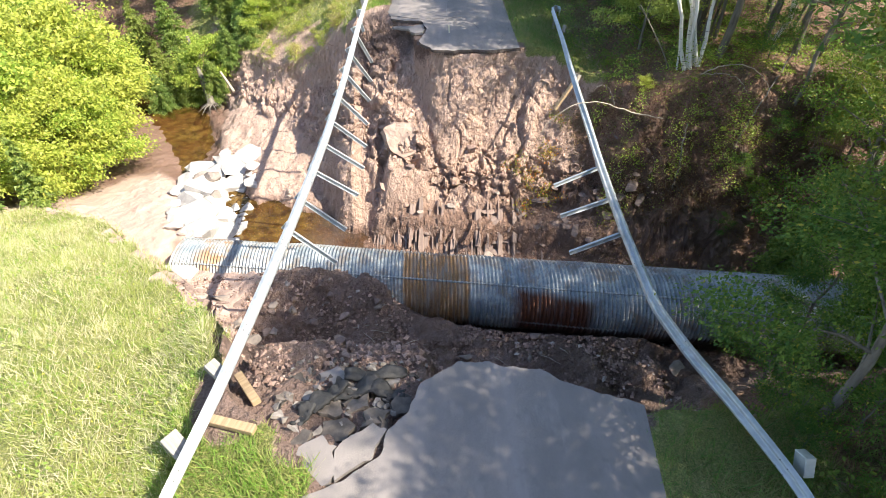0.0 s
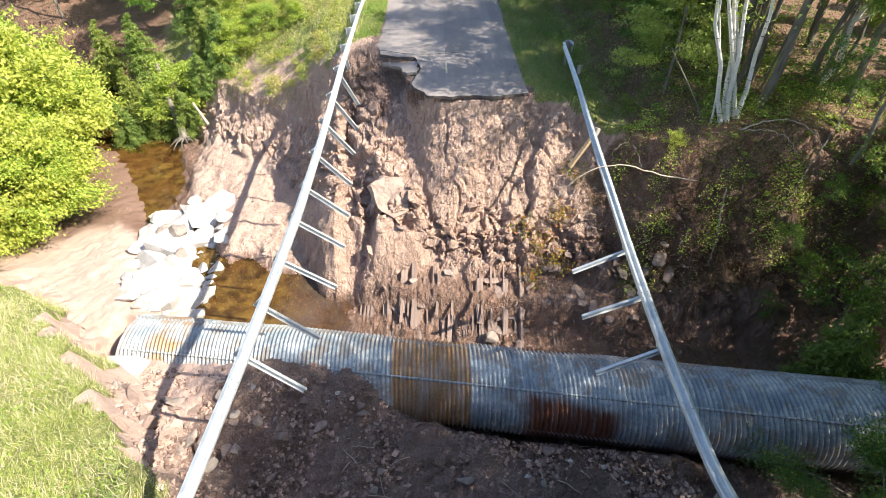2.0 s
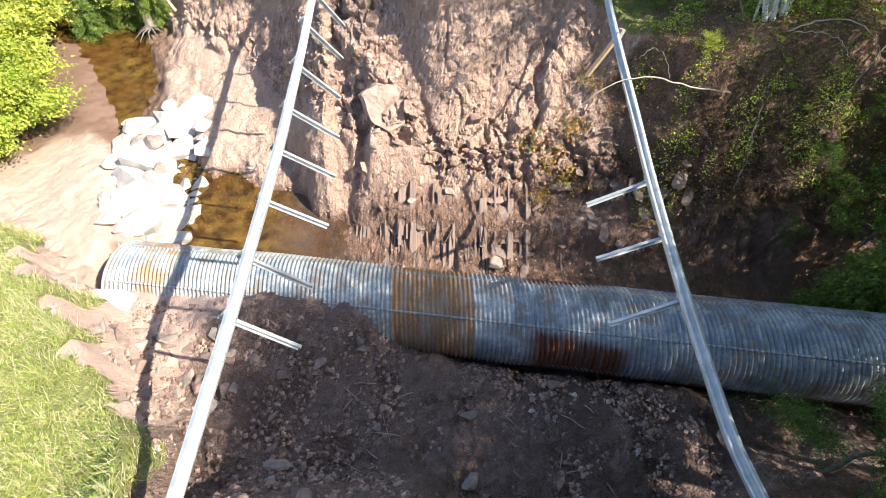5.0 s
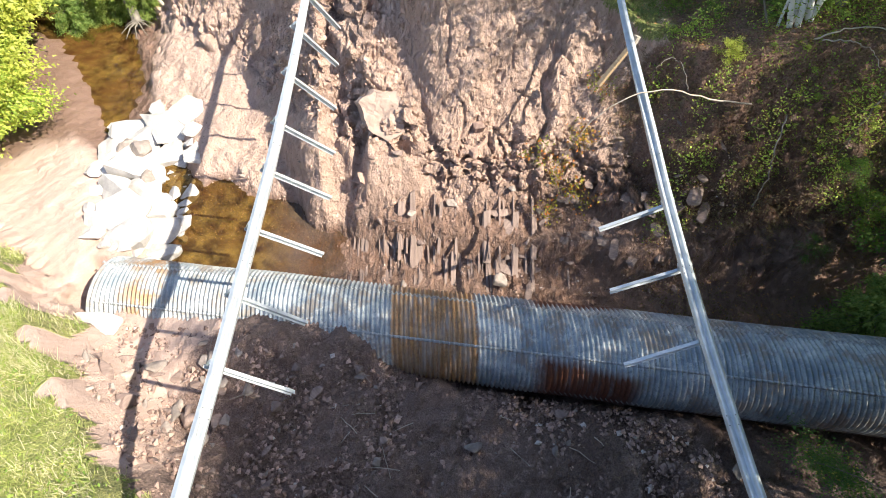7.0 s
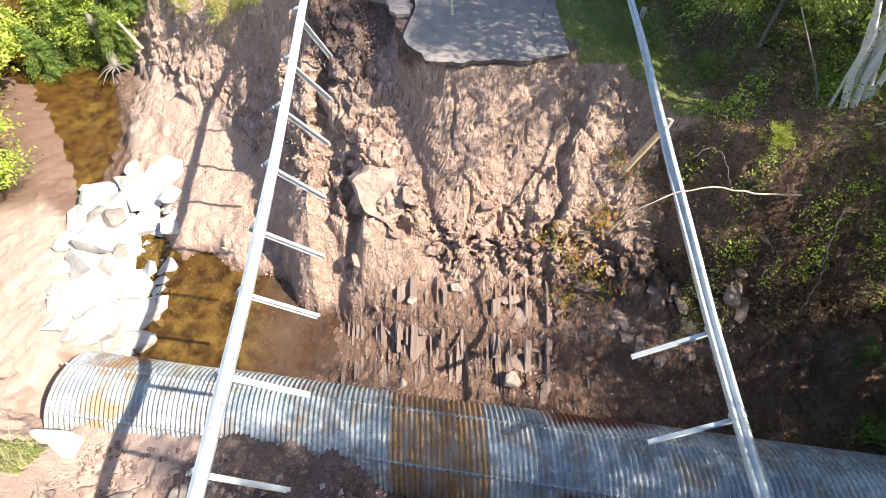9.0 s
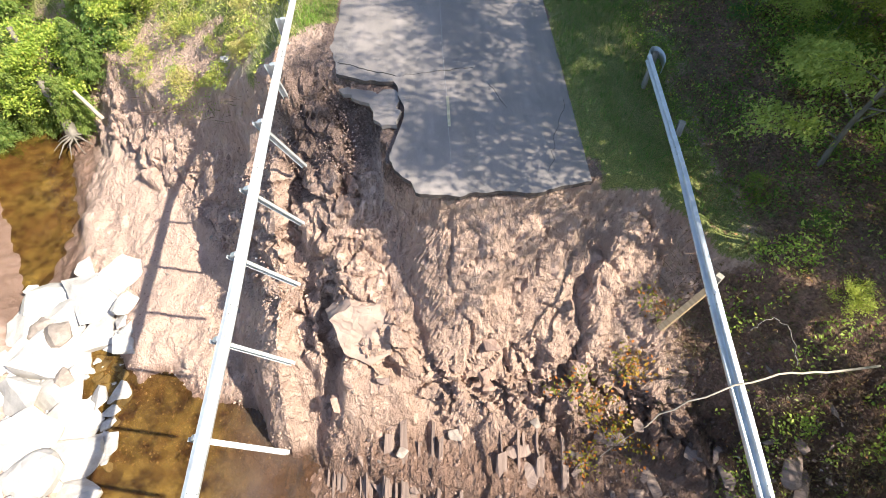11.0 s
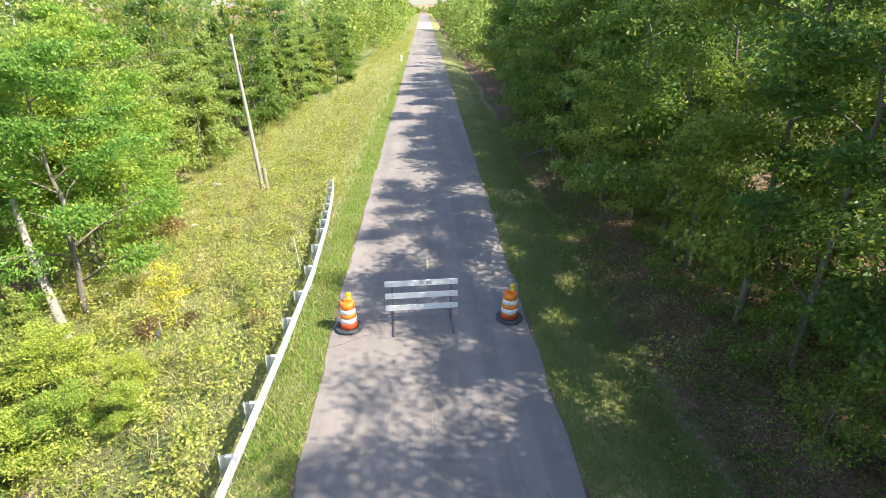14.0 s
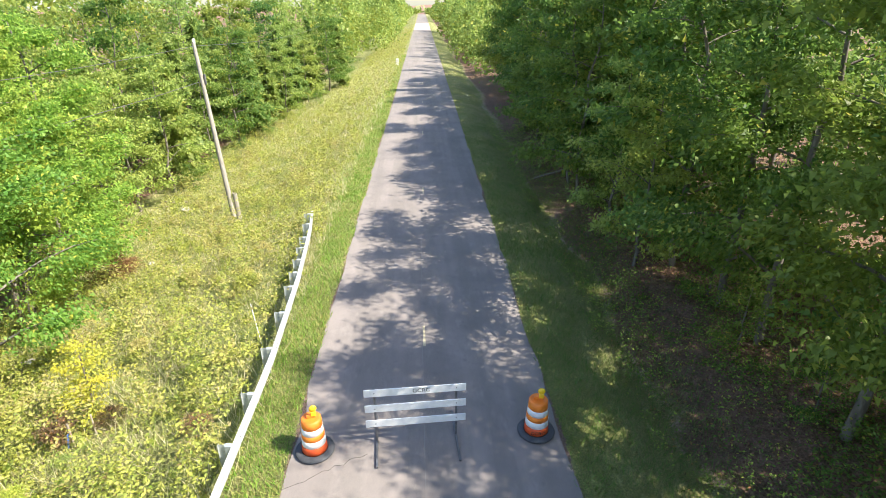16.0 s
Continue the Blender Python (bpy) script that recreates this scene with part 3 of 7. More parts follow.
def build_ground():
    xs, ys = spaced(-17, 12, 0.08, -900, 900, 1.15), spaced(5, 38, 0.095, -500, 2500, 1.15)
    ys = np.unique(np.r_[ys, np.arange(21.8, 26.6, 0.095) + 0.0475])
    gx, gy = np.meshgrid(xs, ys, indexing="ij")
    z, depth = ground(gx, gy)
    u = gx - road_x(gy)
    z = np.where((np.abs(u) < 3.0) & (depth < 0.02), -0.14, z)
    zx, zy = np.gradient(z, xs, ys)
    out = relief(gx, gy, z, depth) / np.sqrt(1 + zx**2 + zy**2)
    n1, n2 = fbm(gx * 0.6, gy * 0.6, 71), fbm(gx * 2.5, gy * 2.5, 73)
    turf = ground(*ragged(gx, gy))[1]
    raw = np.maximum(smooth(0.02, 0.1, turf + (n2 - 0.5) * 0.08), lip(gx, gy))
    cy = np.interp(gx, STATION, CREEK_Y)
    grass = (1 - raw)
    litter = smooth(6.0, 8.0, u + 2.5 * (n1 - 0.5)) * (1 - raw) + raw * smooth(6.2, 8.0, gx + 3 * (n1 - 0.5)) * smooth(0.95, 0.7, depth)
    far_left = smooth(-19, -23, u + 5 * (n1 - 0.5)) * smooth(30, 44, gy)
    litter = np.clip(litter + far_left, 0, 1)
    grass = grass * (1 - litter)
    sand = raw * smooth(-6.0, -8.5, gx + 2 * (n1 - 0.5)) * np.where(gy < cy, 1.0, 0.55 * smooth(0.5, 0.9, depth))
    nearside = smooth(0.0, -1.0, gy - pipe_y(gx))
    gravel = raw * nearside * smooth(-8.8, -6.2, gx + 5 * (n1 - 0.5))
    bowl = smooth(1.1, 0.6, np.hypot((gx + 2.6) / 2.2, (gy - 30.0) / 2.5)) * raw
    gravel = np.maximum(gravel, bowl * 0.8)
    gravel = np.maximum(gravel, smooth(3.9, 3.6, np.abs(u)) * (depth < 0.02) * 0.9)
    pale = smooth(0.55, 0.75, n1) * 0.35
    gravel = gravel * (1 - pale)
    wet = raw * smooth(-7.75, -8.2, z) + raw * smooth(1.5, 6, gx) * smooth(-6.2, -6.8, z) * 0.85
    wet = wet + raw * smooth(22.6, 21.4, gy + 1.2 * (n1 - 0.5)) * smooth(pipe_y(gx), pipe_y(gx) + 1, gy) * smooth(-7, -4, gx) * 0.9
    wet = np.clip(wet, 0, 1)
    i, j = np.meshgrid(np.arange(len(xs) - 1), np.arange(len(ys) - 1), indexing="ij")
    k = len(ys)
    f = np.stack([i * k + j, (i + 1) * k + j, (i + 1) * k + j + 1, i * k + j + 1], -1).reshape(-1, 4)
    me = mesh_of("ground", np.stack([gx - zx * out, gy - zy * out, z + out], -1).reshape(-1, 3), f, GROUND, True,
                 grass=grass.ravel(), litter=litter.ravel(), sand=sand.ravel(), gravel=gravel.ravel(), wet=wet.ravel())
    broken = (raw * (1 - sand) * (1 - litter)).ravel()[f].mean(1) > 0.5
    me.polygons.foreach_set("use_smooth", ~broken)
    tagged(new("ground", me), "red clay washout gully between grassy road banks and forest floor", "ground", kind="structure")


build_ground()

# ---- road ----
NEAR_EDGE = [(-2.75, 4.4), (-1.9, 4.75), (-1.2, 5.2), (-0.95, 5.9), (-0.6, 6.4), (-0.3, 6.9), (0.1, 7.25), (0.5, 7.48), (1.2, 7.45),
             (1.8, 7.32), (2.3, 7.3), (2.7, 7.0), (3.1, 6.85), (3.5, 6.6), (4.2, 6.42), (4.4, 6.3)]
FAR_EDGE = [(-2.42, 34.0), (-2.5, 32.5), (-2.55, 31.7), (-2.25, 30.4), (-1.5, 30.15), (-0.7, 30.05), (-0.5, 29.8), (-0.36, 28.9), (-0.5, 28.0), (-0.72, 27.1),
            (-0.62, 26.75), (-0.25, 26.35), (-0.05, 25.98), (0.8, 25.88), (1.6, 25.95), (2.6, 25.93), (3.5, 26.05), (4.2, 26.3)]


BROKEN_EDGE = plain("dark_asphalt_edge", (0.04, 0.034, 0.031), (0.13, 0.10, 0.09), 9, 0.95, 0, 0.8)


def road_slab(name, edge, ends, label):
    """A slab of asphalt with a ragged end: edge runs from its left side to its right."""
    edge = np.array(edge, float)
    t = np.r_[0, np.cumsum(np.hypot(*np.diff(edge, axis=0).T))]
    tt = np.linspace(0, t[-1], 110)
    ragged = np.stack([np.interp(tt, t, edge[:, 0]), np.interp(tt, t, edge[:, 1])], -1)
    ragged += np.stack([fbm(tt * 3, tt * 0, 81) - 0.5, fbm(tt * 3, tt * 0, 83) - 0.5], -1) * 0.22
    rows = [ragged]
    for y in ends:
        c = float(road_x(y))
        left, right = c - 3.27 + 0.3 * (float(fbm(np.array([y * 0.6]), np.array([3.0]), 87)[0]) - 0.5), c + 3.3 + 0.3 * (float(fbm(np.array([y * 0.6]), np.array([9.0]), 89)[0]) - 0.5)
        k = np.linspace(left, right, 110)
        rows.append(np.stack([k, np.full(110, y)], -1))
    top = np.concatenate(rows)
    n = len(rows)
    crown = 0.05 * (1 - ((top[:, 0] - road_x(top[:, 1])) / 3.3) ** 2)
    v_top = np.c_[top, crown]
    v_bot = np.c_[top, crown - 0.13]
    i, j = np.meshgrid(np.arange(n - 1), np.arange(109), indexing="ij")
    f_top = np.stack([i * 110 + j, i * 110 + j + 1, (i + 1) * 110 + j + 1, (i + 1) * 110 + j], -1).reshape(-1, 4)
    if ends[0] < edge[0, 1]:
        f_top = f_top[:, ::-1]
    low = n * 110
    e = np.arange(109)
    f_end = np.stack([e, e + 1, e + 1 + low, e + low], -1)
    s = np.arange(n - 1) * 110
    f_l = np.stack([s, s + 110, s + 110 + low, s + low], -1)
    f_r = f_l + 109
    index = np.r_[np.zeros(len(f_top)), np.ones(len(f_end) + len(f_l) + len(f_r))]
    me = mesh_of(name, np.concatenate([v_top, v_bot]), np.concatenate([f_top, f_end, f_l, f_r]), [ASPHALT, BROKEN_EDGE], False, index)
    bm = bmesh.new()
    bm.from_mesh(me)
    bmesh.ops.recalc_face_normals(bm, faces=bm.faces)
    bm.to_mesh(me)
    bm.free()
    return tagged(new(name, me), label, "road", kind="structure")


far_rows = [*np.arange(35.0, 80, 0.6), 85, 95, 110, 130, 160, 200, 250, 320, 420, 560]
road_slab("road_far", FAR_EDGE, far_rows, "grey asphalt road, its end broken off above the washout")
road_slab("road_near", NEAR_EDGE, [3.5, 2, 0, -5, -20, -60, -200], "grey asphalt road stub with a ragged broken end")

# ---- culvert pipe ----
SEAM = galvanised_material("stained_seam_steel", 0, 0.75)


def build_pipe():
    pitch, x0, x1 = 0.155, -12.0, 17.2
    ax = np.arange(x0, x1, pitch / 6)
    ang = np.linspace(0, 2 * np.pi, 48, endpoint=False)
    wave = 0.045 * np.cos(2 * np.pi * ax / pitch)
    dent = 0.05 * (vnoise(ax * 0.5, ax * 0, 3) - 0.5)
    r = (PIPE_R + wave + dent)[:, None] * (1 + 0.012 * np.cos(2 * ang + 0.6 * np.sin(ax[:, None] * 0.3)))
    slant = 0.25 * np.cos(ang)[None, :] * smooth(x0 + 1.5, x0, ax)[:, None]
    sag = -0.10 * smooth(-4, -12, ax)
    v = np.stack([ax[:, None] + slant + 0 * ang, pipe_y(ax)[:, None] + r * np.cos(ang), (pipe_z(ax) + sag)[:, None] + r * np.sin(ang)], -1)
    i, j = np.meshgrid(np.arange(len(ax) - 1), np.arange(48), indexing="ij")
    f = np.stack([i * 48 + j, i * 48 + (j + 1) % 48, (i + 1) * 48 + (j + 1) % 48, (i + 1) * 48 + j], -1).reshape(-1, 4)
    pipe = thing("culvert_pipe", (0, 0, 0), "large corrugated galvanised steel culvert pipe with rust patches", "culvert")
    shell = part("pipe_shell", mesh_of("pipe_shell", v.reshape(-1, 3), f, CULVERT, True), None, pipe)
    solid = shell.modifiers.new("wall", "SOLIDIFY")
    solid.thickness, solid.offset = 0.012, -1
    # bolted lap seams along the pipe and round it
    for name, a in (("front_seam", 2.16), ("back_seam", 1.08), ("low_seam", 3.25)):
        aa = a + 0.0 * ax
        w = np.array([-0.045, 0.045])
        q = (PIPE_R + wave + dent + 0.012)[:, None]
        ang2 = aa[:, None] + w / PIPE_R
        sv = np.stack([ax[:, None] + 0 * ang2, pipe_y(ax)[:, None] + q * np.cos(ang2), (pipe_z(ax) + sag)[:, None] + q * np.sin(ang2)], -1)
        k = np.arange(len(ax) - 1)
        sf = np.stack([k * 2, k * 2 + 1, k * 2 + 3, k * 2 + 2], -1)
        s = part(name, mesh_of(name, sv.reshape(-1, 3), sf, SEAM, True), None, pipe, "bolted lap seam")
        s.modifiers.new("lap", "SOLIDIFY").thickness = 0.014
    # bolts along the front and back seams
    bolt = bpy.data.meshes.new("bolt")
    bm = bm_box(bmesh.new(), (0.045, 0.045, 0.03), Matrix(), 0.008)
    bm.to_mesh(bolt)
    bm.free()
    bolt.materials.append(SEAM)
    for a in (2.16, 1.08):
        for x in np.arange(x0 + 0.3, 14.0, 0.31):
            q = PIPE_R + 0.05
            o = new("bolt", bolt)
            o.parent = pipe
            o.matrix_basis = pose(x, float(pipe_y(x)) + q * math.cos(a), float(pipe_z(x)) - 0.10 * float(smooth(-4, -12, x)) + q * math.sin(a), math.degrees(a) - 90)
    return pipe


build_pipe()

# ---- water ----
def sheet(name, x0, x1, y0, y1, z, label):
    gx, gy = np.meshgrid(np.linspace(x0, x1, 40), np.linspace(y0, y1, 40), indexing="ij")
    i, j = np.meshgrid(np.arange(39), np.arange(39), indexing="ij")
    f = np.stack([i * 40 + j, (i + 1) * 40 + j, (i + 1) * 40 + j + 1, i * 40 + j + 1], -1).reshape(-1, 4)
    v = np.stack([gx, gy, np.full_like(gx, z)], -1).reshape(-1, 3)
    tagged(new(name, mesh_of(name, v, f, WATER, True)), label, "water", kind="structure")


sheet("water", -45, -13.3, 24, 62, -8.62, "shallow brown creek water running over sand")
sheet("water_pool_behind_culvert", -13.2, -2.2, 17.5, 26.5, -8.14, "still brown pool behind the riprap and the culvert")
sheet("water_pool", 7.6, 10.5, 11.2, 13.6, -7.2, "dark still pool beneath the culvert")

# ---- guardrails ----
W_BEAM = [(0.0, -0.155), (0.018, -0.140), (0.062, -0.115), (0.080, -0.095), (0.080, -0.072), (0.060, -0.050), (0.018, -0.022), (0.005, 0.0),
          (0.018, 0.022), (0.060, 0.050), (0.080, 0.072), (0.080, 0.095), (0.062, 0.115), (0.018, 0.140), (0.0, 0.155)]


def smooth_path(rows, step=0.22):
    """Rows of x, y, z, twist in degrees, evened out along the way."""
    rows = np.array(rows, float)
    t = np.r_[0, np.cumsum(np.linalg.norm(np.diff(rows[:, :3], axis=0), axis=1))]
    tt = np.arange(0, t[-1], step)
    out = np.stack([np.interp(tt, t, rows[:, k]) for k in range(4)], -1)
    for _ in range(6):
        out[1:-1] = 0.25 * out[:-2] + 0.5 * out[1:-1] + 0.25 * out[2:]
    return out


def frame_at(row, way, side):
    """Axes at a place of the rail: along it, out towards the road, and up; twisted so that the posts swing towards the road."""
    way = np.array([way[0], way[1], way[2]]) / np.linalg.norm(way)
    out = np.cross(way, (0, 0, 1.0)) * side
    out /= np.linalg.norm(out)
    up = np.cross(out, way) * side
    up = up if up[2] > 0 else -up
    c, s = np.cos(np.radians(row[3])), np.sin(np.radians(row[3]))
    return way, c * out + s * up, c * up - s * out


def beam_mesh(path, ways, side, lo, hi):
    section = np.array(W_BEAM)
    v = []
    for k in range(lo, hi):
        _, out, up = frame_at(path[k], ways[k], side)
        v.append(path[k, :3] + section[:, :1] * out + section[:, 1:] * up)
    v, m = np.array(v), len(section)
    i, j = np.meshgrid(np.arange(hi - lo - 1), np.arange(m - 1), indexing="ij")
    f = np.stack([i * m + j, i * m + j + 1, (i + 1) * m + j + 1, (i + 1) * m + j], -1).reshape(-1, 4)
    return mesh_of("w_beam", v.reshape(-1, 3), f, STEEL, False)


def post_mesh(length):
    """A steel H post that hangs down from its top, with its flanges across the rail."""
    bm = bmesh.new()
    bm_box(bm, (0.010, 0.085, length), pose(0.075, 0, -length / 2))
    bm_box(bm, (0.010, 0.085, length), pose(-0.075, 0, -length / 2))
    bm_box(bm, (0.142, 0.008, length), pose(0, 0, -length / 2))
    me = bpy.data.meshes.new("post")
    bm.to_mesh(me)
    bm.free()
    me.materials.append(STEEL)
    return me


def block_mesh(material, size):
    bm = bm_box(bmesh.new(), size, Matrix(), 0.012)
    me = bpy.data.meshes.new("blockout")
    bm.to_mesh(me)
    bm.free()
    me.materials.append(material)
    return me


def basis(origin, a, b, c):
    m = Matrix((a, b, c)).transposed().to_4x4()
    m.translation = origin
    return m


DARK_STEEL = plain("dark_bolt_steel", (0.08, 0.08, 0.085), (0.2, 0.2, 0.2), 8, 0.5, 0.6, 0.1)
BOLT = block_mesh(DARK_STEEL, (0.02, 0.03, 0.03))
POST, BLOCK = post_mesh(2.1), block_mesh(STEEL, (0.15, 0.12, 0.34))


def guardrail(rows, side, posts, label, lean=0.0):
    """A rail with its posts: side is +1 where the road lies to the right of its way, else -1."""
    rail = thing("guardrail", (0, 0, 0), label, "guardrail")
    path = smooth_path(rows)
    ways = np.gradient(path[:, :3], axis=0)
    length = np.r_[0, np.cumsum(np.linalg.norm(np.diff(path[:, :3], axis=0), axis=1))]
    per = 17
    for lo in range(0, len(path) - 1, per):
        hi = min(lo + per + 1, len(path))
        b = part("w_beam", beam_mesh(path, ways, side, lo, hi), None, rail, "galvanised W-shaped rail panel")
        b.modifiers.new("sheet", "SOLIDIFY").thickness = 0.006
        way, out, up = frame_at(path[lo], ways[lo], side)
        for s in (-0.1, 0.1):
            for h in (-0.085, 0.085):
                o = new("splice_bolt", BOLT)
                o.parent = rail
                o.matrix_basis = basis(Vector(path[lo, :3] + s * way + 0.086 * out + h * up), Vector(out), Vector(way), Vector(up))
    for y in posts:
        k = int(np.argmin(np.abs(path[:, 1] - y)))
        way, out, up = frame_at(path[k], ways[k], side)
        m = basis(Vector(path[k, :3] - 0.085 * out), Vector(out), Vector(way), Vector(up))
        o = new("blockout", BLOCK)
        o.parent, o.matrix_basis = rail, m
        m = basis(Vector(path[k, :3] - 0.24 * out + 0.17 * up), Vector(out), Vector(way), Vector(up)) @ pose(0, 0, 0, lean if path[k, 3] > 30 else 0)
        o = new("post", POST)
        o.parent, o.matrix_basis = rail, m
    return rail


LEFT_RAIL = [(-6.2, -14, 0.55, 0), (-5.2, 0, 0.55, 0), (-4.85, 4.2, 0.55, 6), (-4.6, 6.5, 0.45, 20), (-4.55, 8.8, 0.15, 35), (-4.55, 11, -0.2, 46), (-4.5, 13, -0.42, 46),
             (-4.45, 15, -0.55, 48), (-4.4, 17, -0.68, 57), (-4.32, 19, -0.72, 53), (-4.25, 21, -0.64, 47), (-4.15, 23, -0.48, 38), (-4.03, 25.5, -0.15, 32),
             (-3.9, 28, 0.25, 26), (-3.8, 30.5, 0.5, 8), (-3.75, 34, 0.56, 0), (-3.6, 40, 0.56, 0), (-3.55, 45, 0.57, 0), (-3.75, 50, 0.57, 0), (-4.1, 54.5, 0.57, 0), (-4.45, 57.2, 0.55, 0)]
RIGHT_RAIL = [(6.9, -14, 0.55, 0), (6.75, 0, 0.55, 0), (6.5, 4.2, 0.55, 10), (6.2, 6.0, 0.3, 25), (6.15, 8.0, -0.45, 45), (6.2, 10.2, -1.2, 62), (6.2, 12, -1.2, 68), (6.25, 14, -1.25, 72),
              (6.35, 16, -1.3, 74), (6.4, 18, -1.2, 70), (6.38, 20, -0.85, 55), (6.3, 22, -0.4, 38), (6.25, 24, 0.05, 22), (6.25, 26, 0.45, 8), (6.32, 28, 0.56, 0), (6.45, 30.3, 0.56, 0)]
left_posts = [-10, -8.1, -6.2, -4.3, -2.4, -0.5, 1.4, 3.3] + [13.1 + 1.9 * k for k in range(10)] + [32.1, 34, 35.9, 37.8, 39.7, 41.6, 43.5, 45.4, 47.3, 49.2, 50.3, 51.4, 52.5, 53.6, 55, 56.3]
guardrail(LEFT_RAIL, 1, left_posts, "long galvanised guardrail sagging across the washout with steel posts dangling")
guardrail(RIGHT_RAIL, -1, [-10, -8, -6, -4, -2, 0, 2, 13.9, 15.9, 17.9], "galvanised guardrail kinked and sagging across the washout", -11)

# ---- trees ----
def leaf_quads(places, dirs, size, width=0.55, fold=0.25, seed=0, up=0.9):
    """Rhombic leaves: at places, pointing along dirs, with their faces turned up by so much against chance."""
    r = np.random.default_rng(seed)
    n = len(places)
    d = dirs / (np.linalg.norm(dirs, axis=1, keepdims=True) + 1e-9)
    side = np.cross(d, r.normal(size=(n, 3)) * 0.6 + [0, 0, up])
    side /= np.linalg.norm(side, axis=1, keepdims=True) + 1e-9
    nrm = np.cross(side, d)
    s = np.asarray(size).reshape(-1, 1) * r.uniform(0.7, 1.25, (n, 1))
    base, tip = places - 0.5 * s * d, places + 0.5 * s * d
    mid = places + 0.05 * s * d + fold * 0.3 * s * nrm
    v = np.stack([base, mid + 0.5 * width * s * side, tip, mid - 0.5 * width * s * side], 1).reshape(-1, 3)
    return v, np.arange(4 * n).reshape(-1, 4)


def leaf_tris(places, dirs, size, width=0.8, seed=0, up=0.9):
    """Small leaves, each a single pointed face, turned up by so much against chance."""
    r = np.random.default_rng(seed)
    n = len(places)
    d = dirs / (np.linalg.norm(dirs, axis=1, keepdims=True) + 1e-9)
    side = np.cross(d, r.normal(size=(n, 3)) * 0.6 + [0, 0, up])
    side /= np.linalg.norm(side, axis=1, keepdims=True) + 1e-9
    s = np.asarray(size).reshape(-1, 1) * r.uniform(0.65, 1.35, (n, 1))
    back = places - 0.4 * s * d
    v = np.stack([back + 0.5 * width * s * side, places + 0.6 * s * d, back - 0.5 * width * s * side], 1).reshape(-1, 3)
    return v, np.arange(3 * n).reshape(-1, 3)


def bend(a, b, sag, n=6, seed=0, rough=0.06):
    r = np.random.default_rng(seed)
    t = np.linspace(0, 1, n)[:, None]
    a, b = np.array(a, float), np.array(b, float)
    p = a + (b - a) * t + np.array([0, 0, sag]) * (t * (1 - t)) * 4
    p[1:-1] += r.normal(size=(n - 2, 3)) * rough * np.linalg.norm(b - a) * 0.3
    return p


def broadleaf(seed, height, spread, low, leaf, clusters, per, leaves, bark, radius=0.14, flat=0.9):
    """A broad-leaved tree: a trunk with limbs and a ragged crown of leaf sprays."""
    r = np.random.default_rng(seed)
    lean = r.normal(size=2) * 0.03 * height
    trunk = bend((0, 0, -0.5), (lean[0], lean[1], height * 0.92), 0, 9, seed, 0.03)
    wood = [tube(trunk, np.linspace(radius, 0.02, 9), 8)]
    tips = []
    n_limb = int(9 + height * 0.7)
    for k in range(n_limb):
        h = low + (height * 0.95 - low) * ((k + r.uniform(0, 0.8)) / n_limb)
        q = np.array([np.interp(h, trunk[:, 2], trunk[:, c]) for c in range(3)])
        rel = (h - low) / (height - low)
        reach = spread * (1.05 - 0.75 * rel**1.6) * r.uniform(0.65, 1.15)
        a = k * 2.4 + r.uniform(-0.4, 0.4)
        tip = q + np.array([np.cos(a) * reach, np.sin(a) * reach, reach * r.uniform(0.05, 0.55)])
        limb = bend(q, tip, 0.08 * reach, 5, seed * 50 + k, 0.03)
        wood.append(tube(limb, np.linspace(radius * 0.38 * (1.1 - 0.7 * rel), 0.008, 5), 4))
        tips.append((q, tip, reach))
    c = []
    while len(c) < clusters:
        q, tip, reach = tips[r.integers(len(tips))]
        t = 0.35 + 0.7 * r.random() ** 0.7
        c.append(q + (tip - q) * t + r.normal(size=3) * np.array([0.22, 0.22, 0.15]) * (0.5 + reach * 0.45))
    c = np.array(c)
    n = clusters * per
    who = np.repeat(np.arange(clusters), per)
    out = c - np.array([lean[0] * 0.5, lean[1] * 0.5, height * 0.45])
    off = r.normal(size=(n, 3)) * np.array([1, 1, 0.3]) * (leaf * 1.3 + spread * 0.034)
    dirs = r.normal(size=(n, 3)) * 0.8 + out[who] / (np.linalg.norm(out[who], axis=1, keepdims=True) + 1e-6) + np.array([0, 0, -0.35])
    if not 0.1065 < leaf < 0.125:
        lv, lf = leaf_tris(c[who] + off, dirs, leaf, 0.66, seed + 1)
    else:
        lv, lf = leaf_quads(c[who] + off, dirs, leaf, 0.62, 0.3, seed + 1)
    wv, wf = joined(wood)
    return mesh_of("trunk", wv, wf, bark, True), mesh_of("crown", lv, lf, leaves)


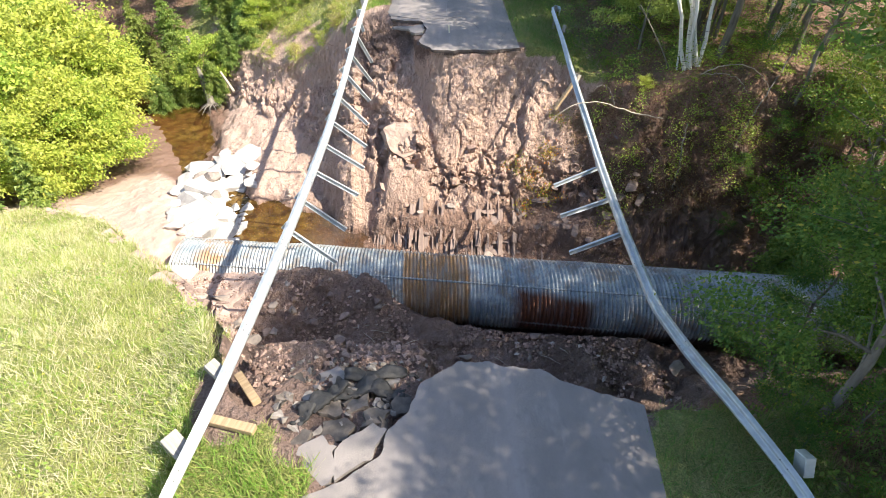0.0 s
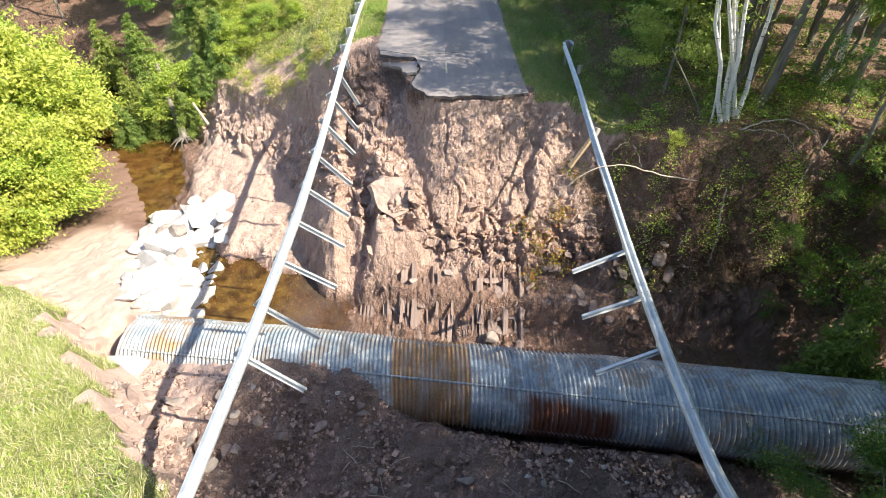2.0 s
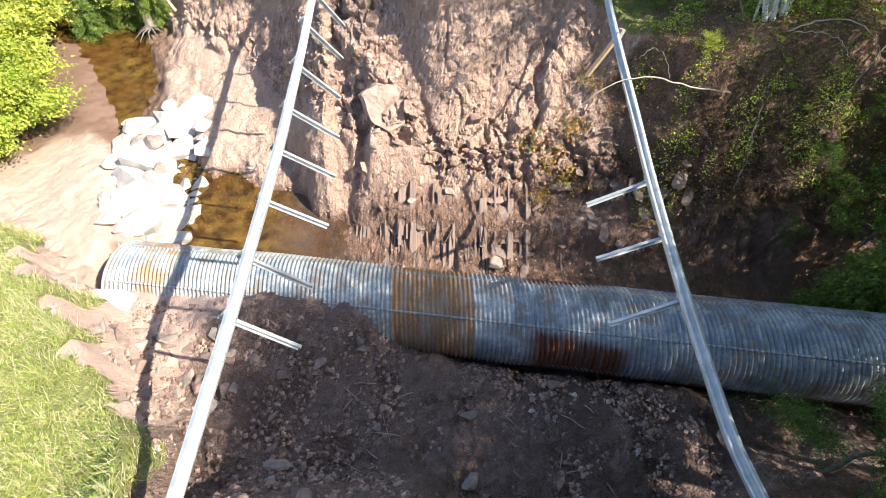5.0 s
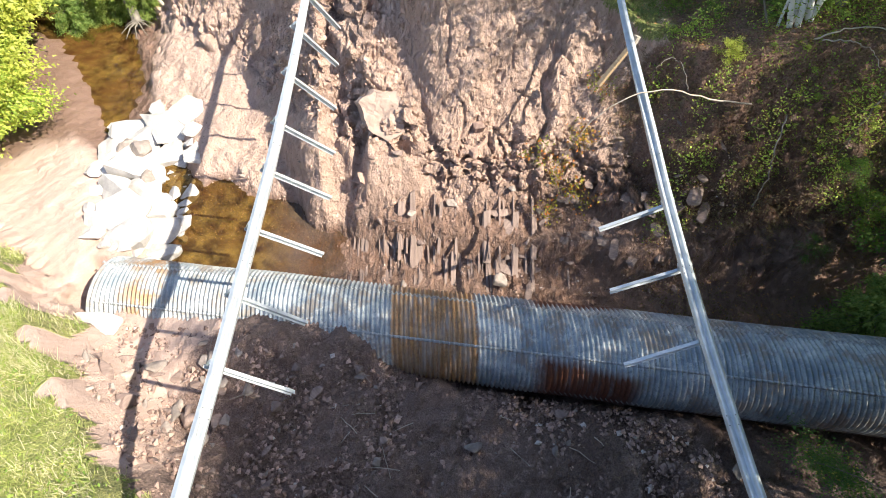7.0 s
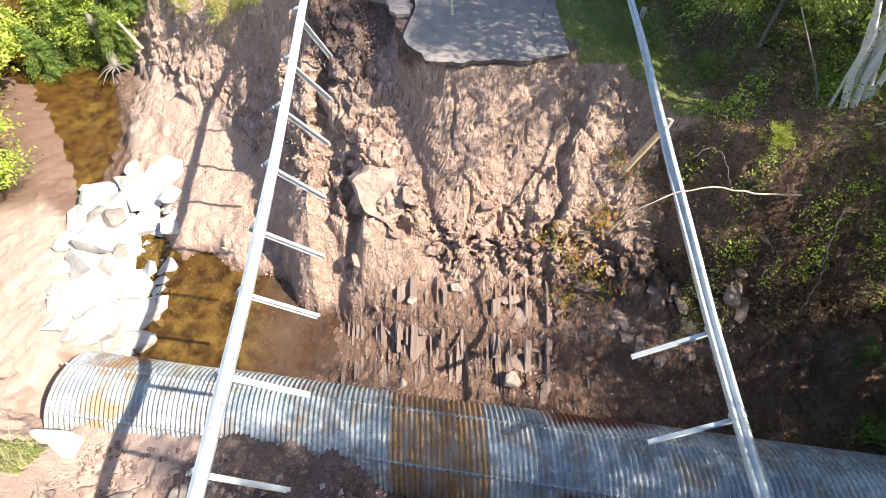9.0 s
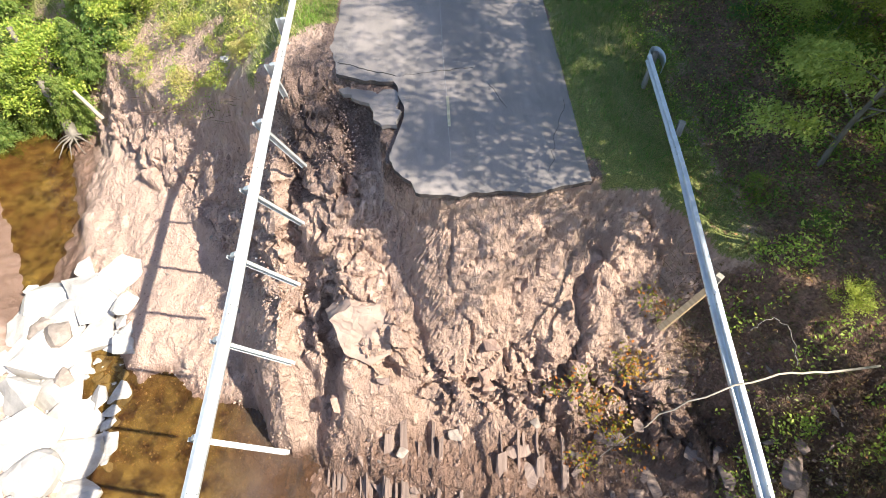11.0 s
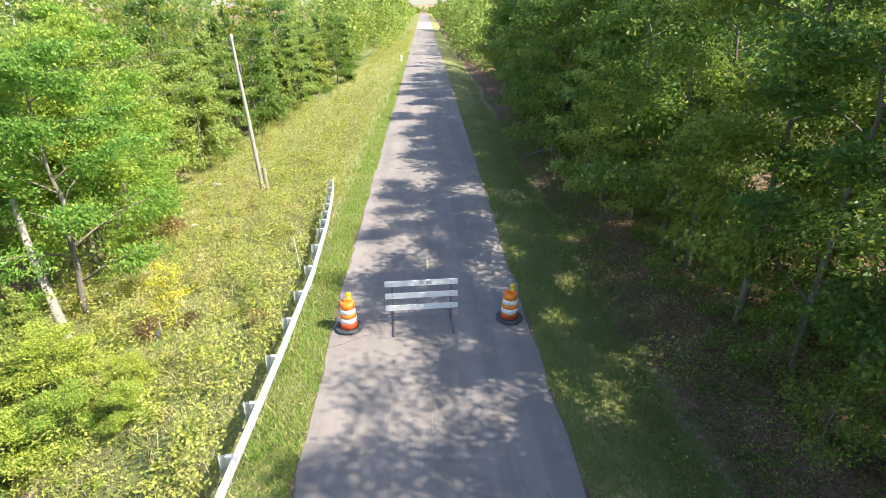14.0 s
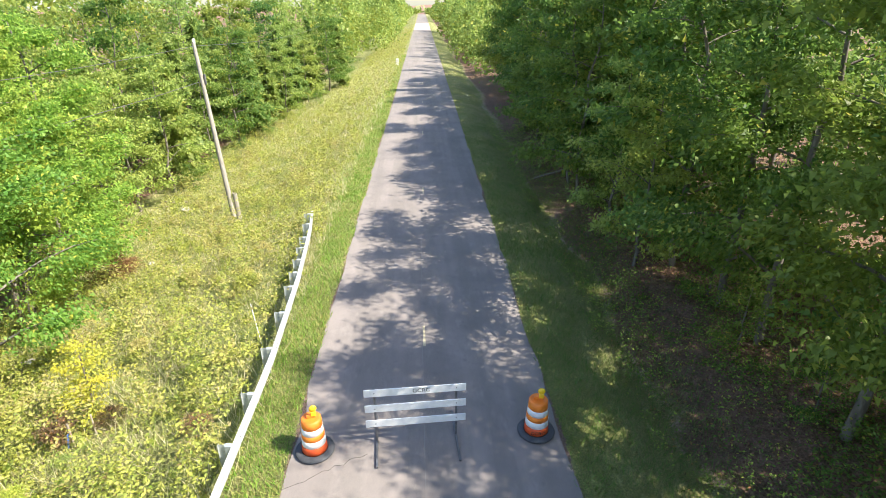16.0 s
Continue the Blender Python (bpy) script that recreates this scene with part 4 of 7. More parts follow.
def conifer(seed, height, spread, low, spray, whorls, leaves, bark, droop=0.25, radius=0.13):
    """A cedar or spruce: drooping boughs with flat sprays."""
    r = np.random.default_rng(seed)
    trunk = bend((0, 0, -0.6), (r.normal() * 0.3, r.normal() * 0.3, height), 0, 8, seed, 0.02)
    wood, places, dirs, sizes = [tube(trunk, np.linspace(radius, 0.015, 8), 7)], [], [], []
    for k in range(whorls):
        rel = (k + r.random()) / whorls
        h = low + (height - low) * rel
        q = np.array([np.interp(h, trunk[:, 2], trunk[:, c]) for c in range(3)])
        reach = spread * (1 - rel) ** 0.8 * r.uniform(0.7, 1.15) + 0.15
        a = r.uniform(0, 2 * np.pi)
        tip = q + np.array([np.cos(a) * reach, np.sin(a) * reach, -droop * reach])
        b = bend(q, tip, 0.06 * reach, 4, seed * 80 + k)
        if k % 2 == 0:
            wood.append(tube(b, np.linspace(0.03 + 0.012 * reach, 0.006, 4), 3))
        m = int(8 + reach * (52 if spray < 0.5 else 20))
        t = r.random(m) ** 0.7
        p = q + (tip - q) * t[:, None] + r.normal(size=(m, 3)) * np.array([0.16, 0.16, 0.09]) * (0.5 + reach * 0.5)
        places.append(p)
        dirs.append((tip - q) / reach + r.normal(size=(m, 3)) * 0.6 + np.array([0, 0, -0.35]))
        sizes.append(np.full(m, spray))
    lv, lf = leaf_tris(np.concatenate(places), np.concatenate(dirs), np.concatenate(sizes), 0.5, seed + 1)
    wv, wf = joined(wood)
    return mesh_of("trunk", wv, wf, bark, True), mesh_of("crown", lv, lf, leaves)


def tree_thing(name, meshes, label, group=""):
    t = thing(name, (0, 0, 0), label, "tree", group)
    part("trunk", meshes[0], None, t)
    part("crown", meshes[1], None, t)
    return t


def stand(x, y, size=1.0, turn=0.0, lift=0.0, lean=0.0):
    return Matrix.Translation((x, y, height(x, y) + lift)) @ pose(0, 0, 0, lean, 0, turn) @ Matrix.Diagonal((size, size, size, 1))


KINDS = {}


def plant(kind, x, y, size=1.0, turn=None, lift=0.0, lean=0.0):
    proto, used = KINDS[kind]
    turn = rng.uniform(0, 360) if turn is None else turn
    m = stand(x, y, size, turn, lift, lean)
    if not used:
        KINDS[kind][1] = True
        proto.matrix_basis = m
        return proto
    return copy_thing(proto, m)


def define(kind, name, meshes, label, group=""):
    KINDS[kind] = [tree_thing(name, meshes, label, group), False]


EDGE, DEEP = "forest edge trees", "deep forest trees"
define("maple_a", "maple_tree", broadleaf(11, 13, 3.6, 2.2, 0.19, 430, 34, LEAF_MAPLE, BARK), "tall green maple at the forest edge with yellowing leaves", EDGE)
define("maple_b", "maple_tree", broadleaf(12, 15, 3.9, 3.0, 0.19, 440, 34, LEAF_MAPLE, BARK, 0.17), "tall green maple at the forest edge with yellowing leaves", EDGE)
define("poplar_a", "poplar_tree", broadleaf(13, 14, 3.2, 2.6, 0.18, 430, 34, LEAF_POPLAR, BIRCH), "tall light green poplar with a pale trunk", EDGE)
define("poplar_b", "poplar_tree", broadleaf(14, 11, 3.0, 1.6, 0.18, 400, 34, LEAF_POPLAR, BARK), "light green poplar with a grey trunk", EDGE)
define("maple_f", "maple_tree", broadleaf(51, 14, 3.8, 2.0, 0.107, 640, 54, LEAF_MAPLE, BARK), "tall green maple leaning over the gully's edge", EDGE)
define("maple_n", "maple_tree", broadleaf(52, 14, 3.8, 1.5, 0.155, 600, 36, LEAF_MAPLE, BARK), "tall green maple at the forest edge beside the road", EDGE)
define("poplar_n", "poplar_tree", broadleaf(53, 12.5, 3.7, 1.3, 0.16, 560, 36, LEAF_POPLAR, BARK), "tall light green poplar beside the road", EDGE)
define("maple_c", "maple_tree", broadleaf(21, 14, 3.7, 1.6, 0.24, 420, 18, LEAF_MAPLE, BARK), "green maple further along the road", EDGE)
define("poplar_c", "poplar_tree", broadleaf(23, 13, 3.3, 0.9, 0.23, 420, 18, LEAF_POPLAR, BARK), "light green poplar further along the road", EDGE)
define("maple_d", "maple_tree", broadleaf(31, 15, 4.0, 3.0, 0.30, 300, 8, LEAF_MAPLE, BARK), "tall maple deep in the forest", DEEP)
define("poplar_d", "poplar_tree", broadleaf(33, 15, 3.8, 3.0, 0.30, 300, 8, LEAF_POPLAR, BARK), "tall poplar deep in the forest", DEEP)
define("maple_high", "maple_tree", broadleaf(41, 16, 4.2, 6.2, 0.13, 320, 36, LEAF_MAPLE, BARK, 0.17), "tall high-crowned maple added to cast shade", EDGE)
define("maple_lime", "maple_tree", broadleaf(55, 12, 4.1, 1.6, 0.145, 560, 42, LEAF_LIME, BARK, 0.17), "bright lime-green maple at the meadow's edge", EDGE)
define("bush_r", "bush", broadleaf(57, 2.4, 1.8, 0.2, 0.13, 120, 26, LEAF_RUSSET, BARK, 0.04), "dark reddish-brown bush under the meadow trees", "bank bushes")
define("shrub_a", "shrub", broadleaf(15, 3.4, 1.7, 0.3, 0.12, 160, 19, LEAF_MAPLE, BARK, 0.05), "low dark green shrub under the forest edge", "undergrowth shrubs")
define("bush_b", "bush", broadleaf(19, 3.0, 2.3, 0.2, 0.19, 90, 30, LEAF_BUSH, BARK, 0.05), "small yellow-green bush on the eroded bank", "bank bushes")
define("bush_a", "bush", broadleaf(16, 3.6, 1.9, 0.2, 0.106, 520, 32, LEAF_BUSH, BARK, 0.05), "bright yellow-green bush on the creek bank", "bank bushes")
define("cedar_a", "cedar_tree", conifer(17, 9.5, 3.3, 0.2, 0.28, 145, LEAF_CEDAR, BARK), "dark green cedar with drooping boughs above the creek", "cedars")
define("spruce_a", "spruce_tree", conifer(18, 12, 2.3, 0.8, 0.62, 80, LEAF_CEDAR, BARK, 0.18), "tall dark green spruce in the forest", "conifers")

# the forest on the right of the road
for y in np.arange(-9, 112, 3.4):
    u, near = 11.2 + rng.uniform(-0.9, 1.2), 5 < y < 50
    front = ("maple_a", "maple_b", "poplar_a", "poplar_b") if near else ("maple_c", "maple_c", "poplar_c", "maple_c")
    if not 4.5 < y < 29:
        kind = ("maple_n", "poplar_n", "maple_n", "maple_n")[rng.integers(4)] if 24 < y < 52 else front[rng.integers(4)]
        plant(kind, float(road_x(y)) + u, y + rng.uniform(-1, 1), rng.uniform(0.92, 1.15) * (0.75 if y < 6 else 0.88 if 28 < y < 33 else 1.04 if y < 52 else 1.2))
    if not 6 < y < 23:
        second = ("maple_a", "maple_b", "poplar_a") if 22 < y < 38 else ("maple_c", "maple_d", "poplar_c")
        plant(second[rng.integers(3)], float(road_x(y)) + 16.5 + rng.uniform(-1.5, 1.5), y + rng.uniform(-1.5, 1.5), rng.uniform(0.85, 1.12) * (1.03 if y < 54 else 1.25))
    if y < 112:
        plant(("maple_d", "poplar_d", "spruce_a")[rng.integers(3)], float(road_x(y)) + (30 if 3 < y < 23 else 22) + rng.uniform(-2, 2), y + rng.uniform(-1.5, 1.5), 0.85 if 3 < y < 23 else rng.uniform(0.8, 1.1) * (0.95 if y < 54 else 1.2))
for y in np.arange(30, 100, 3.2):
    plant("shrub_a", float(road_x(y)) + 9.9 + rng.uniform(-0.8, 0.8), y, rng.uniform(0.6, 1.2))
    plant("shrub_a", float(road_x(y)) + 12.6 + rng.uniform(-1.2, 1.2), y + 1.4, rng.uniform(0.8, 1.4))
for y in np.arange(53, 80, 3.6):
    plant(("maple_c", "poplar_c")[rng.integers(2)], float(road_x(y)) + 8.9 + rng.uniform(-0.6, 0.6), y + rng.uniform(-1, 1), rng.uniform(0.8, 1.0))
# high-crowned maples, mostly out of view, added to dapple the road and gully
for x, y, s in ((13.4, 27.6, 1.14), (12.8, 31.6, 0.98), (12.2, 3.2, 0.9), (14.0, 7.0, 0.95), (11.8, -1.5, 0.9), (16.8, 27.0, 0.8), (13.4, 39.0, 0.95)):
    plant("maple_high", x, y, s)
plant("maple_f", 8.5, 6.4, 0.8, 40)
plant("poplar_n", 10.4, 26.9, 0.58, 200)
plant("poplar_n", 11.3, 30.6, 0.6, 60)
plant("maple_f", 11.0, 10.6, 0.7, 120)
# an unseen maple added to shade the gravel heap and the culvert
plant("maple_high", 12.9, 8.8, 1.05)
# more maples, mostly beyond the view, added to shade gully, pipe and stub
for x, y, s in ((13.4, 24.8, 0.95), (16.0, 22.0, 0.55), (18.0, 18.6, 0.72), (16.6, 12.6, 0.82), (20.6, 21.0, 0.85), (12.8, 5.4, 0.88), (16.4, 15.8, 0.82), (16.2, 7.2, 1.0), (13.2, 8.4, 0.85), (12.6, 1.2, 0.8), (15.5, 0.6, 1.0)):
    plant("maple_high", x, y, s)
# maples further right, placed only for the shade they throw on the gully
for x, y, s in ((17.5, 12.5, 0.85), (19.5, 15.0, 0.85), (16.2, 9.0, 0.9), (20.5, 18.5, 0.75), (22.0, 12.0, 0.9), (18.8, 20.8, 0.5)):
    plant("maple_b" if s > 0.8 else "maple_a", x, y, s)
plant("cedar_a", 14.8, 16.4, 0.5)
for x, y, s in ((9.5, 23.1, 0.22), (10.85, 23.1, 0.18), (11.6, 22.7, 0.24), (10.7, 22.1, 0.22), (12.4, 22.0, 0.3), (11.8, 21.5, 0.28), (12.9, 21.4, 0.3), (14.2, 22.5, 0.26), (15.2, 22.4, 0.4), (12.2, 20.9, 0.25), (9.3, 21.8, 0.16), (12.2, 22.6, 0.22), (8.6, 24.6, 0.16), (10.1, 20.8, 0.14)):
    plant("bush_b", x, y, s)
for x, y, s in ((15.3, 21.2, 0.6), (13.6, 20.0, 0.5), (16.9, 20.8, 0.8), (14.4, 19.2, 0.75), (12.9, 18.6, 0.45), (8.6, 26.4, 0.3), (9.4, 25.0, 0.3), (11.2, 24.6, 0.35)):
    plant("shrub_a", x, y, s)
for x, y, s in ((7.1, 6.7, 0.32), (7.0, 5.0, 0.28), (8.0, 6.4, 0.55), (7.3, 4.0, 0.3), (7.7, 5.6, 0.42), (8.3, 7.2, 0.6), (7.5, 7.5, 0.38), (8.6, 4.4, 0.6), (8.9, 5.9, 0.8), (9.0, 7.8, 0.9), (9.8, 6.6, 0.9), (10.8, 7.2, 1.0)):
    plant("shrub_a", x, y, s)
for x, y, s in ((15.2, 14.5, 1.2), (16.0, 18.5, 1.5), (15.4, 24.2, 1.0), (17.0, 21.2, 1.5), (18.5, 16.0, 1.6)):
    plant("shrub_a", x, y, s)
# the forest on the left of the road
for y in np.arange(51, 128, 3.6):
    u = float(np.interp(y, [45, 60, 75, 90, 105, 130], [-19, -19, -20, -19, -17.5, -13])) + rng.uniform(-1.0, 1.0)
    front = ("maple_lime", "poplar_n", "maple_lime", "maple_lime") if y < 62 else ("spruce_a", "maple_c", "spruce_a", "poplar_c")
    plant(front[rng.integers(4)], float(road_x(y)) + u, y, rng.uniform(0.85, 1.15))
    plant(("spruce_a", "poplar_a", "maple_a") [rng.integers(3)] if y < 62 else ("spruce_a", "poplar_c", "maple_c")[rng.integers(3)], float(road_x(y)) + u - 4.2 + rng.uniform(-1, 1), y + 1.5, rng.uniform(0.95, 1.3))
    plant(("spruce_a", "poplar_d", "maple_d")[rng.integers(3)], float(road_x(y)) + u - 11 + rng.uniform(-2, 2), y, rng.uniform(1.0, 1.4))
for y in np.arange(66, 112, 3.4):
    plant(("bush_b", "shrub_a")[rng.integers(2)], float(road_x(y)) - float(np.interp(y, [45, 60, 75, 90, 105, 130], [17.2, 17.2, 18, 17, 15.5, 11])) + rng.uniform(-1, 1), y, rng.uniform(0.5, 1.0))
plant("maple_lime", -14.8, 48.9, 1.0, 0, 0, -6)
for x, y, q in ((-16.6, 53.6, 0.85), (-15.9, 55.6, 0.8)):
    plant("maple_lime", x, y, q)
for x, y, q in ((-15.0, 57.4, 0.75), (-14.4, 58.2, 0.5), (-8.6, 45.2, 0.32)):
    plant("bush_r", x, y, q)
plant("maple_lime", -19.0, 47.6, 0.85)
for x, y, s in ((-18.4, 38.9, 0.75), (-20.6, 40.4, 0.9), (-16.4, 39.4, 0.62), (-23, 39.3, 0.9), (-19.2, 38.0, 0.6), (-17.2, 38.0, 0.55), (-15.2, 39.0, 0.55), (-13.8, 40.8, 0.7), (-14.6, 43.0, 0.95), (-20.5, 43.5, 1.1), (-15.2, 41.5, 0.8), (-28, 36, 1.0), (-24.5, 46, 1.2), (-14.6, 44.6, 0.8), (-17.5, 46.5, 0.95), (-13.3, 39.4, 0.8)):
    plant("cedar_a", x, y, s)
for x, y, s in ((-21.8, 31.5, 1.4), (-21.3, 28.0, 1.25), (-24, 28.0, 1.6), (-24.5, 33.5, 1.7), (-20.3, 28.4, 1.0), (-21.6, 24.4, 1.05), (-25.5, 30.5, 1.6), (-27.0, 33.8, 1.7), (-24.6, 36.0, 1.5), (-22.4, 34.4, 1.2), (-28.5, 37.5, 1.7), (-16.4, 38.8, 0.8), (-10.4, 40.2, 0.38), (-12.2, 42.8, 0.5), (-9.2, 41.6, 0.28), (-12.3, 39.8, 0.5), (-8.4, 40.0, 0.26)):
    plant("bush_a", x, y, s)
for x, y, s in ((-6.5, 37.5, 0.28), (-5.8, 41.0, 0.25), (-12.6, 38.2, 0.4), (-11.0, 37.0, 0.3), (-9.2, 36.4, 0.24), (-7.6, 35.6, 0.18), (-13.2, 42.0, 0.6), (-12.0, 43.0, 0.5), (-11.4, 39.6, 0.45), (-9.9, 38.6, 0.36), (-8.4, 38.0, 0.3),
                (-10.0, 41.0, 0.34), (-7.4, 39.4, 0.3), (-8.8, 43.0, 0.3), (-10.6, 34.2, 0.16), (-12.4, 40.6, 0.5), (-6.6, 43.6, 0.3), (-12.7, 42.4, 0.6), (-12.9, 45.2, 0.6), (-11.2, 44.2, 0.4), (-10.8, 41.8, 0.45)):
    plant("bush_b", x, y, s)
for x, y, s, a, b in ((-15.9, 37.9, 0.72, 18, 0), (-17.9, 38.6, 0.8, 20, 0), (-14.6, 38.6, 0.6, 12, 0), (-20.0, 37.4, 0.75, 12, 0)):
    plant("cedar_a", x, y, s, 0, 0, a)
# an unseen maple added to shade the shale behind the culvert
plant("maple_high", 18.4, 13.4, 0.9)
for x, y, s in ((-19.6, 22.0, 0.42), (-21.6, 20.6, 0.5), (-24, 23.0, 0.62), (-27, 26, 0.9), (-30, 30, 1.1), (-29, 20, 0.9)):
    plant("spruce_a", x, y, s)


def far_woods(name, material, label, seed, share, tall):
    """The woods beyond, on both sides of the road as far as the eye reaches."""
    r = np.random.default_rng(seed)
    verts, faces, at = [], [], 0
    for side, first in ((1, 112), (-1, 128)):
        y = first
        while y < 660:
            for row in range(3):
                if r.random() > share or side > 0 and 262 < y < 335:
                    continue
                x = float(road_x(y)) + side * ((8.5 if side > 0 else 14.5 if y < 165 else 9.5) + row * 6.0 + r.uniform(-0.5, 3))
                top, wide = (r.uniform(*tall) + row) * (1 - 0.45 * float(smooth(250, 600, y))), r.uniform(2.0, 3.6)
                if y > 570:
                    x, top = x - side * (8.5 - row) * r.random(), 0.7 * top
                n = 210 if y < 220 else 95
                size = 0.65 if y < 220 else 1.25
                h = r.random(n) ** 0.8
                a, q = r.uniform(0, 2 * np.pi, n), np.sqrt(r.random(n))
                w = wide * np.sin(np.pi * np.clip(0.12 + 0.86 * h, 0, 1)) ** 0.7 if material is not LEAF_CEDAR else wide * (1.05 - h)
                w = w * (0.75 + 0.5 * vnoise(a * 1.3 + row * 9 + y, h * 4))
                yy = y + r.uniform(-1.5, 1.5)
                p = np.stack([x + np.cos(a) * q * w, yy + np.sin(a) * q * w, -1.0 + top * (0.03 + 0.97 * h)], -1)
                v, f = leaf_quads(p, r.normal(size=(n, 3)) + [0, 0, -0.3], size, 0.7, 0.3, int(r.integers(1e6)))
                verts.append(v)
                faces.append(f + at)
                at += len(v)
            y += 3.2 if y < 220 else 3.2 + (y - 220) * 0.02
    me = mesh_of(name, np.concatenate(verts), np.concatenate(faces), material)
    tagged(new(name, me), label, "woods", kind="stuff")


def deep_woods(name, material, label, seed, count, tall):
    """The forest that goes on behind the trees at its edge."""
    r = np.random.default_rng(seed)
    verts, faces, at = [], [], 0
    for _ in range(count):
        y, side = r.uniform(-25, 150), 1 if r.random() < 0.5 else -1
        x = float(road_x(y)) + side * r.uniform(27 if side > 0 else 34, 62)
        if side < 0 and y < 30:
            continue
        n, top, wide = 130, r.uniform(*tall), r.uniform(2.2, 3.8)
        h = r.random(n) ** 0.8
        a, q = r.uniform(0, 2 * np.pi, n), np.sqrt(r.random(n))
        w = wide * np.sin(np.pi * np.clip(0.12 + 0.86 * h, 0, 1)) ** 0.7 if material is not LEAF_CEDAR else wide * (1.05 - h)
        p = np.stack([x + np.cos(a) * q * w, y + np.sin(a) * q * w, (-4 if side < 0 else 0) + top * (0.03 + 0.97 * h)], -1)
        v, f = leaf_quads(p, r.normal(size=(n, 3)) + [0, 0, -0.3], 0.85, 0.7, 0.3, int(r.integers(1e6)))
        verts.append(v)
        faces.append(f + at)
        at += len(v)
    tagged(new(name, mesh_of(name, np.concatenate(verts), np.concatenate(faces), material)), label, "woods", kind="stuff")


deep_woods("deep_woods", LEAF_MAPLE, "green broadleaf forest stretching away behind the roadside trees", 95, 260, (12, 17))
deep_woods("deep_conifers", LEAF_CEDAR, "dark conifers deep within the forest", 96, 130, (13, 19))
far_woods("far_woods", LEAF_POPLAR, "distant light green broadleaf woods along both sides of the road", 91, 0.6, (8, 15))
far_woods("far_conifers", LEAF_CEDAR, "distant dark conifers among the roadside woods", 92, 0.3, (10, 18))
far_woods("far_maples", LEAF_MAPLE, "distant green maples among the roadside woods", 93, 0.25, (8, 13))

for proto, used in KINDS.values():
    if not used:
        for ob in [*proto.children, proto]:
            bpy.data.objects.remove(ob)
KINDS = {kind: pair for kind, pair in KINDS.items() if pair[1]}

# ---- grass and low plants ----
def blade_material(name, colors):
    n = Nodes(name)
    island = n.node("NewGeometry").outputs["Random Per Island"]
    patch = n.noise(n.place(), 0.55, 4)
    c = n.mix(island, colors[0], colors[1])
    c = n.mix(n.ramp(n.math("ADD", n.math("FRACT", n.math("MULTIPLY", island, 53.1)), n.math("MULTIPLY", patch, 1.2)), 1.05, 1.3), c, colors[2])
    mat = n.finish(c, 0.6)
    trans = n.node("BsdfTranslucent", Color=c)
    mix = n.node("MixShader", Fac=0.45)
    n.tree.links.new(n.bsdf.outputs[0], mix.inputs[1])
    n.tree.links.new(trans.outputs[0], mix.inputs[2])
    n.tree.links.new(mix.outputs[0], n.out.inputs[0])
    return mat


def blades(name, points, tall, wide, material, label, category="grass", droop=0.6, seed=5):
    """Grass as one object: every blade a narrowing strip, rooted in the ground."""
    r = np.random.default_rng(seed)
    n = len(points)
    x, y = points[:, 0], points[:, 1]
    z = ground(x, y)[0]
    h = tall * r.uniform(0.5, 1.3, n) * (0.4 + 1.2 * fbm(x * 0.9, y * 0.9, 107, 3))
    a, b = r.uniform(0, 2 * np.pi, n), r.uniform(0, 2 * np.pi, n)
    w = wide * r.uniform(0.6, 1.4, n)
    side = np.stack([np.cos(a), np.sin(a), 0 * a], -1) * w[:, None] * 0.5
    over = np.stack([np.cos(b), np.sin(b), 0 * b], -1) * (h * droop * r.uniform(0.3, 1.2, n))[:, None]
    root = np.stack([x, y, z - 0.03], -1)
    tip = root + over + np.stack([0 * h, 0 * h, h * (1.0 - 0.35 * droop)], -1)
    v = np.stack([root - side, root + side, tip + side * 0.35, tip - side * 0.35], 1).reshape(-1, 3)
    f = np.arange(4 * n).reshape(-1, 4)
    return tagged(new(name, mesh_of(name, v, f, material)), label, category, kind="stuff")


def scatter(n, x0, x1, y0, y1, keep, seed, along_road=True):
    r = np.random.default_rng(seed)
    x, y = r.uniform(x0, x1, n), r.uniform(y0, y1, n)
    if along_road:
        x = x + road_x(y)
    p = np.stack([x, y], -1)
    return p[keep(x, y) > r.random(n)]


def open_ground(x, y):
    """1 on the land that was not washed out."""
    return smooth(0.06, 0.02, ground(*ragged(x, y))[1]) * (1 - lip(x, y))


GRASS = blade_material("grass_blades", ((0.27, 0.37, 0.07), (0.53, 0.54, 0.18), (0.76, 0.68, 0.46)))
LAWN = blade_material("verge_grass", ((0.15, 0.30, 0.04), (0.31, 0.48, 0.08), (0.42, 0.41, 0.14)))
# verge grass with the shade of the right-hand woods put into its colour
SHADED_LAWN = blade_material("shaded_verge_grass", ((0.08, 0.19, 0.03), (0.20, 0.34, 0.06), (0.30, 0.29, 0.11)))
DRY = blade_material("dry_bank_grass", ((0.11, 0.065, 0.04), (0.26, 0.165, 0.10), (0.24, 0.22, 0.09)))
tufts = scatter(300000, -22, -5.3, 1, 23, lambda x, y: open_ground(x, y) * (0.35 + 0.65 * smooth(0.35, 0.6, fbm(x * 0.9, y * 0.9, 101))), 1, False)
blades("bank_grass", tufts, 0.34, 0.016, GRASS, "long pale sunlit grass on the bank above the gully", "grass", 0.8, 11)
tufts = scatter(80000, -19.5, -4.4, 31, 78, lambda x, y: open_ground(x, y) * (0.3 + 0.7 * smooth(0.4, 0.6, fbm(x * 0.7, y * 0.7, 103))), 2)
blades("meadow_grass", tufts, 0.4, 0.016, GRASS, "rough yellow-green meadow grass beside the road", "grass", 0.6, 12)
